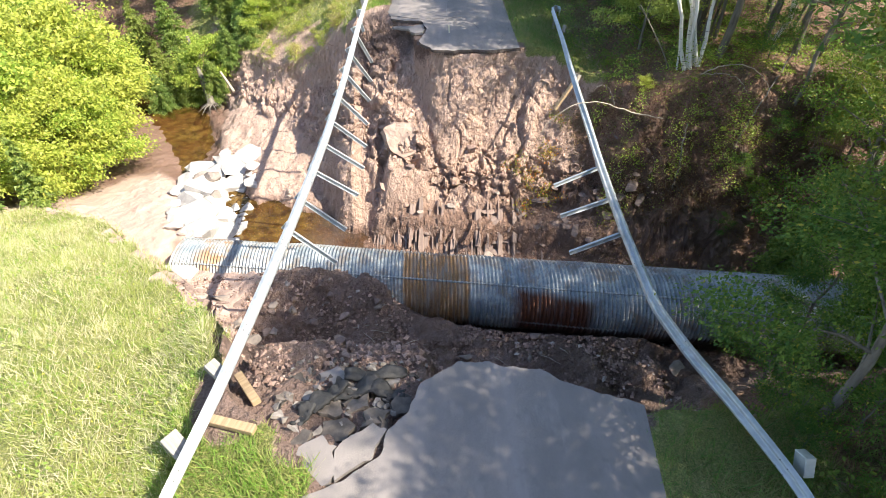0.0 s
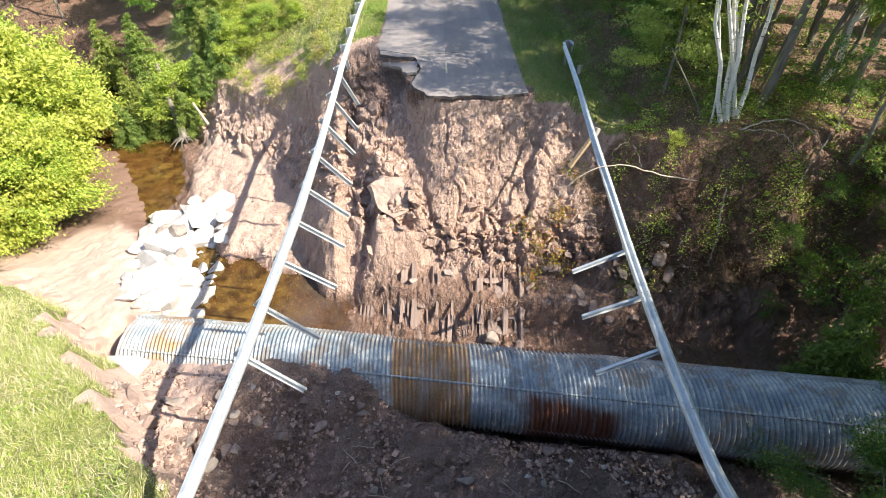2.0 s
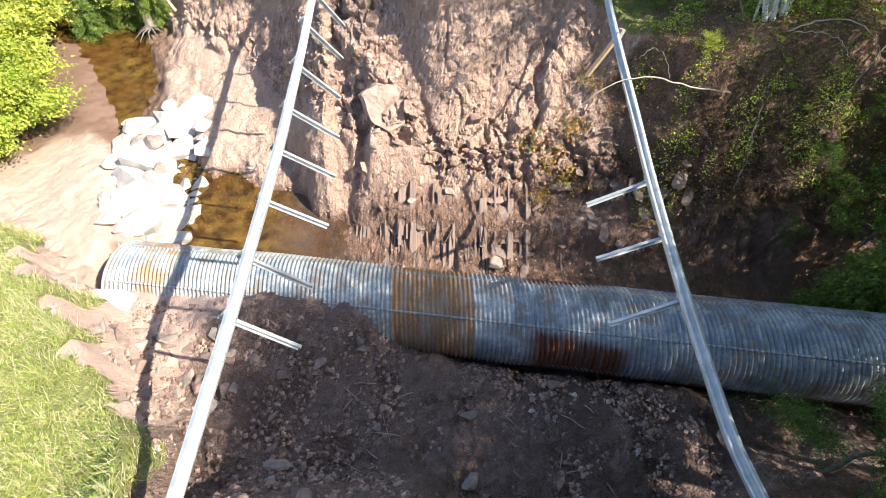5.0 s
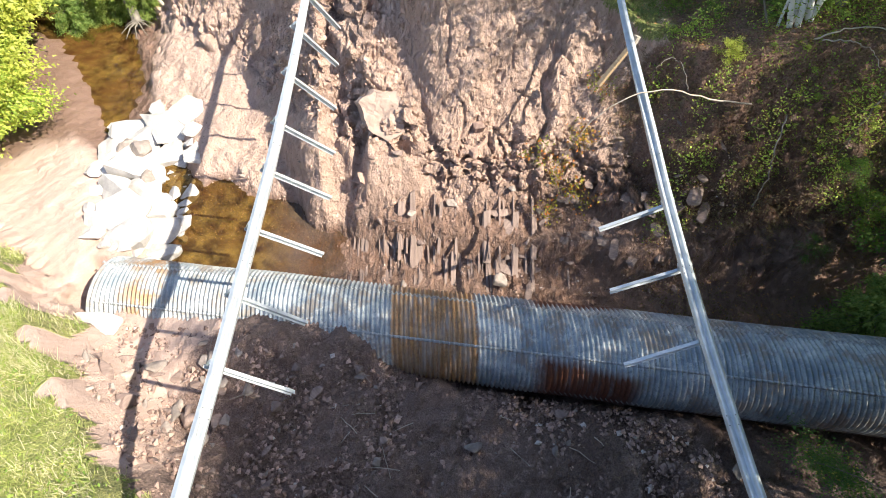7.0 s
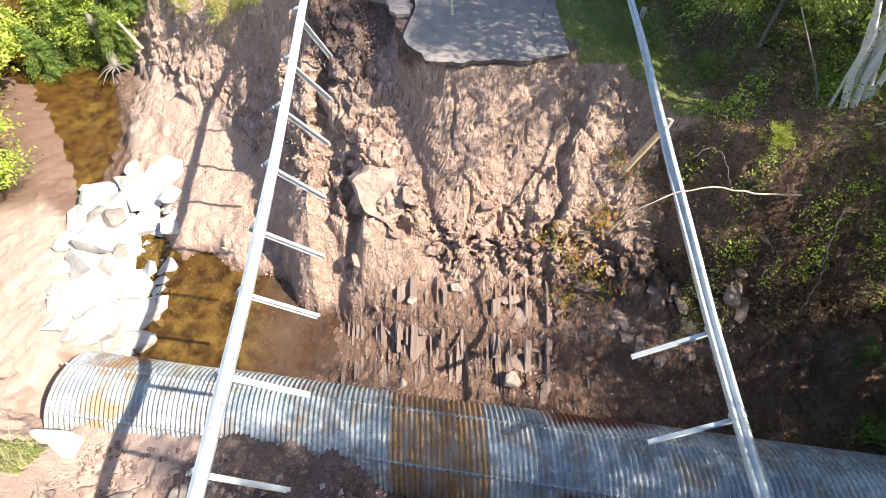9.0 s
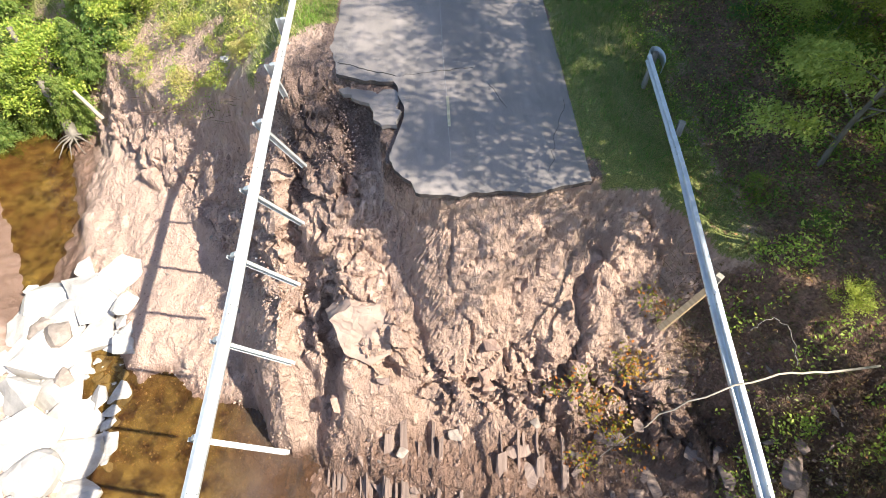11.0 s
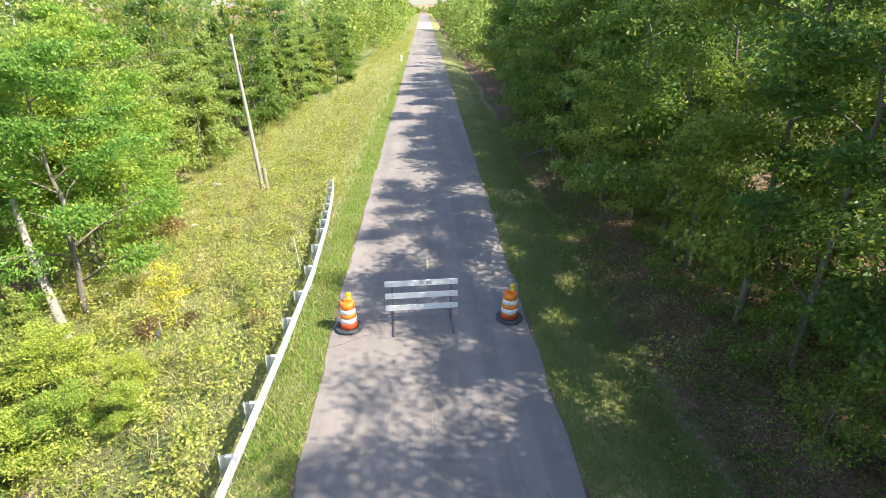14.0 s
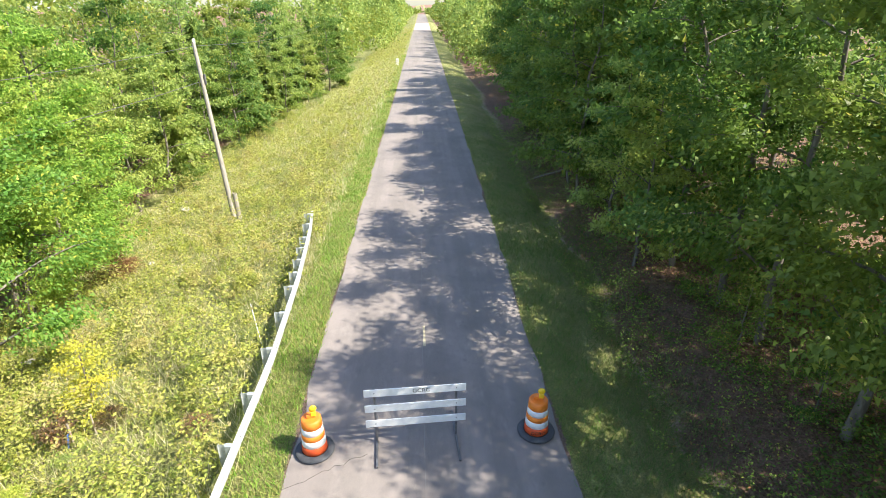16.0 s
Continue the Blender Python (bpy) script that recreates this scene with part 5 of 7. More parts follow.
tufts = scatter(22000, -17, -4.2, 78, 150, lambda x, y: open_ground(x, y), 3)
blades("meadow_grass_beyond", tufts, 0.4, 0.05, GRASS, "rough yellow-green meadow grass further along", "grass", 0.6, 13)
tufts = scatter(90000, -5.0, -3.25, 31, 120, lambda x, y: open_ground(x, y) * smooth(125, 45, y) * smooth(-5.0, -4.4, x - road_x(y)), 4)
blades("verge_grass", tufts, 0.15, 0.026, LAWN, "short green grass on the road's left shoulder", "grass", 0.6, 14)
tufts = scatter(9000, -5.4, -3.2, 58, 150, lambda x, y: open_ground(x, y), 29)
blades("verge_grass_beyond", tufts, 0.2, 0.06, LAWN, "short green grass along the road's edge", "grass", 0.6, 19)
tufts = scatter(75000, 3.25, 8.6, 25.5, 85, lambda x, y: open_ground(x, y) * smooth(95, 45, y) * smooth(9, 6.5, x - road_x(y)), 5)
blades("verge_grass_right", tufts, 0.24, 0.018, SHADED_LAWN, "green shaded grass between the road and the woods", "grass", 0.7, 15)
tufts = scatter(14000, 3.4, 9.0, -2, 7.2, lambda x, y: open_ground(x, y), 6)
blades("near_verge_grass_right", tufts, 0.32, 0.016, SHADED_LAWN, "dark green shaded grass beside the broken road stub", "grass", 0.7, 20)
tufts = scatter(16000, -6.6, -3.3, 0, 7.5, lambda x, y: open_ground(x, y), 7)
blades("near_verge_grass", tufts, 0.32, 0.016, LAWN, "green grass beside the broken road stub", "grass", 0.7, 16)
tufts = scatter(16000, 6.3, 13.5, 16, 27, lambda x, y: smooth(0.02, 0.1, ground(x, y)[1]) * smooth(0.97, 0.85, ground(x, y)[1]) * smooth(0.35, 0.55, fbm(x * 1.2, y * 1.2, 105)), 8, False)
blades("dry_bank_grass", tufts, 0.3, 0.013, DRY, "matted dry brown grass and roots on the shaded bank", "grass", 1.3, 17)
tufts = scatter(5000, -14, -4.2, 31.5, 42, lambda x, y: smooth(0.01, 0.04, ground(x, y)[1]) * smooth(0.3, 0.1, ground(x, y)[1]), 9, False)
blades("bank_fringe", tufts, 0.45, 0.03, DRY, "dry roots and grass hanging over the broken bank", "grass", 1.4, 18)


def leaf_carpet(name, points, low, high, size, material, label, seed):
    r = np.random.default_rng(seed)
    n = len(points)
    z = ground(points[:, 0], points[:, 1])[0] + low + (high - low) * r.random(n) ** 1.3 * (0.1 + 2.2 * smooth(0.35, 0.65, fbm(points[:, 0] * 1.2, points[:, 1] * 1.2, 109, 3)))
    p = np.stack([points[:, 0], points[:, 1], z], -1)
    v, f = leaf_quads(p, r.normal(size=(n, 3)) * [1, 1, 0.5], size, 0.55, 0.3, seed, 0.6)
    tagged(new(name, mesh_of(name, v, f, material)), label, "undergrowth", kind="stuff")


def herb_material(name, tones):
    """Low herbs whose tone changes from patch to patch."""
    n = Nodes(name)
    p = n.place()
    island = n.node("NewGeometry").outputs["Random Per Island"]
    c = n.mix(n.ramp(n.noise(p, 1.7, 5, 0.65), 0.42, 0.58), tones[0], tones[1])
    c = n.mix(n.ramp(n.noise(p, 0.5, 5, 0.7), 0.5, 0.6), c, tones[2])
    c = n.mix(n.ramp(n.noise(p, 1.1, 5, 0.75), 0.56, 0.64), c, tones[-1])
    c = n.mix(n.ramp(island, 0, 1, 0, 0.45), c, tuple(1.2 * v for v in tones[1]))
    mat = n.finish(c, 0.6)
    mix = n.node("MixShader", Fac=0.4)
    n.tree.links.new(n.bsdf.outputs[0], mix.inputs[1])
    n.tree.links.new(n.node("BsdfTranslucent", Color=c).outputs[0], mix.inputs[2])
    n.tree.links.new(mix.outputs[0], n.out.inputs[0])
    return mat


LEAF_LITTER = leaf_material("fallen_leaves", (0.13, 0.075, 0.05), (0.34, 0.205, 0.135), (0.50, 0.24, 0.11), 0.15)
LEAF_GOLD = herb_material("meadow_herbs", ((0.18, 0.25, 0.05), (0.45, 0.46, 0.09), (0.47, 0.38, 0.17), (0.23, 0.16, 0.08)))
clump = lambda x, y, s, f=0.8: 0.08 + 0.92 * smooth(0.44, 0.58, fbm(x * f, y * f, s))
leaf_carpet("meadow_herbs", scatter(330000, -19, -4.8, 31, 105, lambda x, y: open_ground(x, y) * clump(x, y, 111, 1.3) * smooth(120, 55, y), 21), 0.02, 0.9, 0.12, LEAF_GOLD, "yellow-green goldenrod and herbs in the meadow", 31)
leaf_carpet("bank_weeds", scatter(22000, -23, -5.5, 2, 21, lambda x, y: open_ground(x, y) * clump(x, y, 125), 30, False), 0.02, 0.4, 0.085, LEAF_BUSH, "bright green and yellow weeds among the bank grass", 39)
leaf_carpet("far_herbs", scatter(34000, -13, -3.8, 95, 330, lambda x, y: smooth(340, 120, y), 28), 0.0, 0.5, 0.24, LEAF_GOLD, "rough yellow-green roadside growth further along", 38)
leaf_carpet("undergrowth", scatter(140000, 7.0, 17, 25.5, 80, lambda x, y: open_ground(x, y) * clump(x, y, 113) * smooth(6.6, 8.6, x - road_x(y)), 22), 0.03, 0.6, 0.095, LEAF_MAPLE, "low green undergrowth along the forest edge", 32)
leaf_carpet("roadside_herbs", scatter(34000, 5.6, 13, 27, 80, lambda x, y: open_ground(x, y) * clump(x, y, 123), 27), 0.05, 0.6, 0.085, LEAF_BUSH, "light green herbs at the forest edge", 37)
leaf_carpet("fallen_leaves", scatter(70000, 5.8, 15, 16, 75, lambda x, y: 0.9 * smooth(5.2, 8.5, x - road_x(y)), 23), 0.0, 0.06, 0.10, LEAF_LITTER, "brown fallen leaves on the forest floor", 33)
leaf_carpet("bank_herbs", scatter(9000, 7.8, 15, 20.5, 27, lambda x, y: clump(x, y, 117), 24, False), 0.0, 0.45, 0.085, LEAF_MAPLE, "small green and yellow plants on the shaded bank", 34)
leaf_carpet("bank_plants", scatter(15000, 7.6, 16, 19.5, 25.0, lambda x, y: smooth(0.5, 0.6, fbm(x * 1.1, y * 1.1, 143)), 40, False), 0.0, 0.5, 0.10, LEAF_BUSH, "patches of yellow-green leafy plants on the shaded bank", 41)
leaf_carpet("birch_undergrowth", scatter(22000, 10.5, 21, 23.5, 36, lambda x, y: smooth(0.46, 0.56, fbm(x * 0.7, y * 0.7, 145)), 42, False), 0.02, 0.6, 0.11, LEAF_BUSH, "sunlit yellow-green undergrowth behind the birches", 43)
leaf_carpet("bank_herbs_near", scatter(7000, 6.9, 15, 0, 8.2, lambda x, y: clump(x, y, 119), 25, False), 0.0, 0.5, 0.12, LEAF_MAPLE, "low green plants on the shaded near bank", 35)
leaf_carpet("bank_herbs_left", scatter(13000, -16, -5, 33, 43, lambda x, y: clump(x, y, 121, 1.2) * smooth(0.35, 0.05, ground(x, y)[1]), 26, False), 0.0, 0.5, 0.09, LEAF_BUSH, "yellow-green herbs along the sunny bank top", 36)

# ---- stones ----
def stone_mesh(seed, size, squash, material, name="stone", points=15):
    """A broken stone: the hull of scattered points, its edges slightly worn."""
    r = np.random.default_rng(seed)
    bm = bmesh.new()
    p = r.normal(size=(points, 3))
    p /= np.linalg.norm(p, axis=1, keepdims=True)
    for q in p * r.uniform(0.75, 1.0, (points, 1)) * np.array(squash) * size * 0.5:
        bm.verts.new(q)
    bmesh.ops.convex_hull(bm, input=bm.verts)
    loose = [v for v in bm.verts if not v.link_faces]
    bmesh.ops.delete(bm, geom=loose, context="VERTS")
    bmesh.ops.bevel(bm, geom=list(bm.edges), offset=0.035 * size, segments=1, affect="EDGES")
    me = bpy.data.meshes.new(name)
    bm.to_mesh(me)
    bm.free()
    me.materials.append(material)
    return me


def put(name, me, m, label, category, group="", kind=""):
    ob = new(name, me)
    ob.matrix_basis = m
    return tagged(ob, label, category, group, kind)


GREY = plain("grey_brown_fieldstone", (0.22, 0.18, 0.155), (0.40, 0.33, 0.29), 4.0, 0.85, 0, 0.4, (1, 1, 1), 0.4)


def riprap_mesh(seed, squash, material=ROCK):
    """A blasted rock: a hull with a few broad faces, its edges chipped."""
    r = np.random.default_rng(seed)
    bm = bmesh.new()
    p = r.normal(size=(15, 3))
    p = p / np.abs(p).max(1, keepdims=True) * r.uniform(0.72, 1.0, (15, 1)) * np.array(squash) * 0.52
    for q in p:
        bm.verts.new(q)
    bmesh.ops.convex_hull(bm, input=bm.verts)
    bmesh.ops.delete(bm, geom=[v for v in bm.verts if not v.link_faces], context="VERTS")
    bmesh.ops.dissolve_limit(bm, angle_limit=0.35, verts=bm.verts, edges=bm.edges)
    bmesh.ops.triangulate(bm, faces=bm.faces)
    for _ in range(2):
        bmesh.ops.subdivide_edges(bm, edges=[e for e in bm.edges if e.calc_length() > 0.2], cuts=1)
        bmesh.ops.triangulate(bm, faces=bm.faces)
    bmesh.ops.smooth_vert(bm, verts=bm.verts, factor=0.25, use_axis_x=True, use_axis_y=True, use_axis_z=True)
    for v in bm.verts:
        v.co += Vector(noise.noise_vector(v.co * 4.0 + Vector((seed, 0, 0)))) * 0.035
    me = bpy.data.meshes.new("boulder")
    bm.to_mesh(me)
    bm.free()
    me.materials.append(material)
    return me


GREY_BLOCK = riprap_mesh(231, (1.1, 0.8, 0.5), GREY)
BOULDERS = [riprap_mesh(210 + k, q) for k, q in enumerate([(1, 0.8, 0.6), (1, 0.9, 0.5), (1.15, 0.7, 0.5), (0.9, 0.85, 0.65), (1.2, 0.8, 0.45), (1, 1, 0.55), (1.25, 0.9, 0.5)])]
PILE = [(-13.8, 28.0, 1.6), (-12.3, 28.0, 1.8), (-12.9, 26.9, 1.6), (-14.4, 26.7, 1.3), (-11.3, 28.6, 1.1), (-12.8, 25.6, 1.7), (-13.8, 25.3, 1.1), (-11.9, 26.3, 1.3),
        (-12.3, 24.2, 1.5), (-13.3, 23.9, 1.4), (-11.6, 23.2, 1.3), (-12.6, 22.7, 1.4), (-11.2, 22.0, 1.2), (-12.0, 21.5, 1.3), (-10.8, 21.1, 1.1), (-13.2, 22.0, 0.9)]
for k in range(900):
    t = rng.random()
    cx, cyy = -13.3 + 2.3 * t, 27.6 - 7.2 * t
    x, y = cx + rng.normal() * 0.85, cyy + rng.normal() * 0.7
    s = float(rng.choice([0.3, 0.45, 0.65, 0.9], p=[0.3, 0.3, 0.25, 0.15]))
    if all(math.hypot(x - a, y - b) > 0.37 * (s + c) for a, b, c in PILE) and abs(y - float(pipe_y(x))) > PIPE_R + 0.5 * s and x < -10.3 and len(PILE) < 170:
        PILE.append((x, y, s))
for k, (x, y, s) in enumerate(PILE):
    m = Matrix.Translation((x, y, max(height(x, y), -8.3) + 0.20 * s)) @ pose(0, 0, 0, rng.uniform(-14, 14), rng.uniform(-14, 14), rng.uniform(0, 360)) @ Matrix.Diagonal((1.45 * s, 1.45 * s, 1.35 * s, 1))
    put("boulder", BOULDERS[k % 7], m, "pale angular boulder in the riprap pile beside the creek" if s > 0.6 else "small pale stone in the riprap pile beside the creek", "boulder", "riprap boulders")

for x, y, z, q, a in ((-12.9, 26.1, -7.25, 1.25, 20), (-13.6, 26.5, -7.45, 1.0, 70), (-12.2, 24.6, -7.4, 0.7, 130)):
    put("boulder", GREY_BLOCK, Matrix.Translation((x, y, z)) @ pose(0, 0, 0, 12, -8, a) @ Matrix.Diagonal((q, q, q, 1)), "dark grey block among the pale riprap boulders", "boulder", "riprap boulders")

RED_STONES = [stone_mesh(300 + k, 1.0, s, SHALE, "stone", 11) for k, s in enumerate([(1, 0.7, 0.3), (1, 0.8, 0.5), (1.3, 0.6, 0.3), (0.9, 0.9, 0.6), (1.5, 0.6, 0.25)])]
GREY_STONES = [stone_mesh(320 + k, 1.0, s, GREY, "stone", 13) for k, s in enumerate([(1, 0.8, 0.6), (1, 0.9, 0.4), (1.3, 0.8, 0.5)])]


def strew(count, area, sizes, meshes, label, seed, group="loose stones", name="stone", sink=0.1):
    """Single stones lying on the ground."""
    r = np.random.default_rng(seed)
    made = 0
    while made < count:
        x, y = r.uniform(area[0], area[1]), r.uniform(area[2], area[3])
        s = sizes[0] * (sizes[1] / sizes[0]) ** (r.random() ** 1.8)
        z, d = (float(v[0]) for v in ground(np.array([x]), np.array([y])))
        if d < 0.3 or abs(y - float(pipe_y(x))) < PIPE_R * 0.93 + s * 0.4 or z < -8.0:
            continue
        m = Matrix.Translation((x, y, z + sink * s)) @ pose(0, 0, 0, r.uniform(-25, 25) * sink * 10, r.uniform(-25, 25) * sink * 10, r.uniform(0, 360)) @ Matrix.Diagonal((s, s, s, 1))
        put(name, meshes[r.integers(len(meshes))], m, label, "stone", group)
        made += 1


strew(60, (-10.8, -6.3, 12.0, 15.6), (0.35, 0.95), RED_STONES + GREY_STONES, "large brown-grey stone heaped beside the culvert's end", 47)
strew(80, (-10.5, -3.5, 9.5, 17.3), (0.18, 0.95), GREY_STONES + RED_STONES, "brown-grey stone lying on the gravel heap", 41)
strew(80, (-3.5, 6.0, 8.2, 15.2), (0.13, 0.75), GREY_STONES + RED_STONES, "brown-grey stone lying on the gravel heap", 42)
SHALE_SLABS = [riprap_mesh(260 + k, q, SHALE) for k, q in enumerate(((1.1, 0.8, 0.2), (1.4, 0.6, 0.18), (0.9, 1.0, 0.22)))]
strew(30, (2.6, 9.5, 18.0, 21.8), (0.4, 1.15), SHALE_SLABS, "broad flat slab of wet red-brown shale behind the culvert", 46, "shale slabs", "shale_piece", 0.035)
strew(30, (4.0, 10.0, 18.0, 23.0), (0.25, 0.9), RED_STONES, "flat red-brown shale stone below the shaded bank", 43)
strew(22, (-3.0, 5.0, 18.6, 23.4), (0.2, 0.8), RED_STONES + GREY_STONES[:1], "flat red-brown shale stone at the foot of the cliff", 44)
strew(18, (-12, -4.6, 23.5, 30.0), (0.12, 0.4), GREY_STONES, "small stone on the pebbly slope beside the pool", 45)


def pebbles(name, n, area, sizes, material, label, seed, test):
    """Gravel too fine to pick apart: one object of many small stones."""
    r = np.random.default_rng(seed)
    x, y = r.uniform(area[0], area[1], n), r.uniform(area[2], area[3], n)
    z, d = ground(x, y)
    ok = (d > 0.3) & (np.abs(y - pipe_y(x)) > PIPE_R * 0.95) & (test(x, y) > r.random(n))
    x, y, z = x[ok], y[ok], z[ok]
    n = len(x)
    base = np.array([(1, 0, 0), (0, 1, 0), (-1, 0, 0), (0, -1, 0), (0, 0, 0.8), (0, 0, -0.8)], float)
    tri = np.array([(0, 1, 4), (1, 2, 4), (2, 3, 4), (3, 0, 4), (1, 0, 5), (2, 1, 5), (3, 2, 5), (0, 3, 5)])
    s = (sizes[0] + (sizes[1] - sizes[0]) * r.random(n) ** 2.5)[:, None, None] * 0.5
    v = base[None] * s * r.uniform(0.5, 1.4, (n, 6, 3))
    a = r.uniform(0, 2 * np.pi, n)
    c, q = np.cos(a)[:, None], np.sin(a)[:, None]
    v = np.stack([v[..., 0] * c - v[..., 1] * q, v[..., 0] * q + v[..., 1] * c, v[..., 2]], -1) + np.stack([x, y, z], -1)[:, None]
    f = (np.arange(n)[:, None, None] * 6 + tri).reshape(-1, 3)
    tagged(new(name, mesh_of(name, v.reshape(-1, 3), f, material)), label, "gravel", kind="stuff")


def pebble_material(name, dark, light):
    n = Nodes(name)
    i = n.node("NewGeometry").outputs["Random Per Island"]
    c = n.mix(i, dark, light)
    c = n.mix(n.ramp(n.math("FRACT", n.math("MULTIPLY", i, 91.7)), 0.98, 0.985), c, (0.46, 0.40, 0.36))
    return n.finish(c, 0.85)


PEBBLE = pebble_material("gravel_stones", (0.12, 0.072, 0.058), (0.43, 0.295, 0.24))
PEBBLE_PALE = pebble_material("pale_pebbles", (0.28, 0.18, 0.145), (0.50, 0.37, 0.30))
pebbles("gravel", 20000, (-10.5, 8.5, 7.5, 17.5), (0.03, 0.24), PEBBLE, "dark red-brown gravel washed against the culvert", 51, lambda x, y: smooth(0.0, -1.0, y - pipe_y(x)))
pebbles("gravel_bowl", 9000, (-6.0, -0.8, 27.8, 33), (0.02, 0.09), PEBBLE, "dark gravel of the road bed spilling down", 52, lambda x, y: 1 + 0 * x)
pebbles("pale_pebbles", 6500, (-13, -3.5, 22, 33), (0.025, 0.12), PEBBLE_PALE, "pale reddish pebbles on the slope beside the pool", 53, lambda x, y: 1 + 0 * x)
pebbles("shale_chips", 5000, (-3.5, 10.5, 18.2, 25.0), (0.03, 0.12), PEBBLE, "red-brown shale chips at the cliff's foot", 54, lambda x, y: smooth(0.3, 0.6, ground(x, y)[1]) * smooth(23.0, 22.2, y - 0.4 * np.maximum(x - 5, 0)))


def shale_outcrop():
    """Upright beds of shale at the foot of the cliff, worn into thin parallel ribs."""
    r = np.random.default_rng(61)
    rock = thing("shale_outcrop", (0, 0, 0), "steep thin beds of red-brown shale behind the culvert", "rock outcrop")
    variants = []
    for k in range(6):
        v = [(sx * 0.5 + r.normal() * 0.06, y + r.normal() * 0.03, h * sz + r.normal() * 0.04) for y, h in ((-0.5, 0.30), (-0.25, 0.44), (0.0, 0.5), (0.25, 0.47), (0.5, 0.34)) for sx, sz in ((-0.8, 1), (0.8, 1), (1, -1), (-1, -1))]
        f = [(4 * i + a, 4 * i + (a + 1) % 4, 4 * i + 4 + (a + 1) % 4, 4 * i + 4 + a) for i in range(4) for a in range(4)]
        variants.append(mesh_of("shale_bed", v, f + [(3, 2, 1, 0), (16, 17, 18, 19)], SHALE))
    made = 0
    while made < 80:
        x, y = r.uniform(-3.3, 5.4), r.uniform(18.2, 21.6)
        if y < float(pipe_y(x)) + PIPE_R + 0.7 or fbm(np.array([x * 0.8]), np.array([y * 0.8]), 131)[0] < 0.42:
            continue
        size = (r.uniform(0.05, 0.14) if r.random() < 0.8 else r.uniform(0.18, 0.34), r.uniform(1.3, 3.2), r.uniform(0.06, 0.11))
        z = (height(x, y) + height(x, y + 0.5) + height(x, y - 0.5) + height(x + 0.3, y) + height(x - 0.3, y)) / 5 + r.uniform(-0.09, -0.045)
        slope = math.degrees(math.atan((height(x, y + 0.9) - height(x, y - 0.9)) / 1.8))
        ob = new("shale_bed", variants[r.integers(6)])
        ob.parent = rock
        ob.matrix_basis = Matrix.Translation((x, y, z)) @ pose(0, 0, 0, slope + r.uniform(-2, 2), r.uniform(3, 9), r.uniform(-3, 3)) @ Matrix.Diagonal((*size, 1))
        made += 1


shale_outcrop()
def face_block():
    """The flat-faced block in the cliff: a five-sided slab with worn edges and a slightly hollow front."""
    bm = bmesh.new()
    ring = [bm.verts.new((x, y, 0)) for x, y in ((-0.80, 0.55), (-0.2, 0.92), (0.62, 0.78), (0.86, 0.05), (0.62, -0.72), (-0.05, -1.0), (-0.62, -0.45))]
    face = bm.faces.new(ring)
    out = bmesh.ops.extrude_face_region(bm, geom=[face])
    for v in out["geom"]:
        if isinstance(v, bmesh.types.BMVert):
            v.co = Vector((1.25 * v.co.x, 1.2 * v.co.y, -0.75))
    bmesh.ops.recalc_face_normals(bm, faces=bm.faces)
    bmesh.ops.triangulate(bm, faces=bm.faces)
    for _ in range(4):
        bmesh.ops.subdivide_edges(bm, edges=[e for e in bm.edges if e.calc_length() > 0.16], cuts=1)
        bmesh.ops.triangulate(bm, faces=bm.faces)
    for v in bm.verts:
        v.co += Vector(noise.noise_vector(v.co * 2.2)) * 0.09 + Vector(noise.noise_vector(v.co * 7.0)) * 0.03
    me = bpy.data.meshes.new("boulder")
    bm.to_mesh(me)
    bm.free()
    me.materials.append(SANDSTONE)
    return me


m = Matrix.Translation((-1.7, 24.15, -3.78)) @ pose(0, 0, 0, 50, -4, 8)
put("boulder", face_block(), m, "large flat-faced pinkish sandstone block embedded in the clay face", "boulder")
m = Matrix.Translation((2.45, 18.8, height(2.45, 18.8) + 0.3)) @ pose(0, 0, 0, 5, 5, 20) @ Matrix.Diagonal((0.85, 0.75, 0.7, 1))
put("boulder", stone_mesh(405, 1.0, (1, 1, 0.7), GREY, "boulder", 16), m, "rounded mossy boulder behind the culvert", "boulder")
for x, y, q, a in ((0.87, 22.0, 0.75, 20), (-0.75, 21.6, 0.6, 75), (3.1, 22.1, 0.55, 130)):
    put("stone", GREY_STONES[1], Matrix.Translation((x, y, height(x, y) + 0.14)) @ pose(0, 0, 0, 16, 4, a) @ Matrix.Diagonal((q, q, 0.7 * q, 1)), "pale flat stone lying below the clay crust", "stone", "loose stones")
m = Matrix.Translation((-11.3, 17.0, -6.1)) @ pose(0, 0, 0, 12, -4, -8) @ Matrix.Diagonal((3.1, 1.0, 0.55, 1))
put("rock_slab", stone_mesh(407, 1.0, (1, 1, 0.5), ROCK, "rock_slab", 12), m, "long pale rock slab at the culvert's open end", "rock")
m = Matrix.Translation((8.9, 11.9, height(8.9, 11.9) + 0.25)) @ pose(0, 0, 0, 30, 10, 30) @ Matrix.Diagonal((1.0, 0.8, 0.5, 1))
put("rock_slab", stone_mesh(409, 1.0, (1, 1, 0.5), GREY, "rock_slab", 12), m, "grey slab of rock leaning in the shaded hollow", "rock")
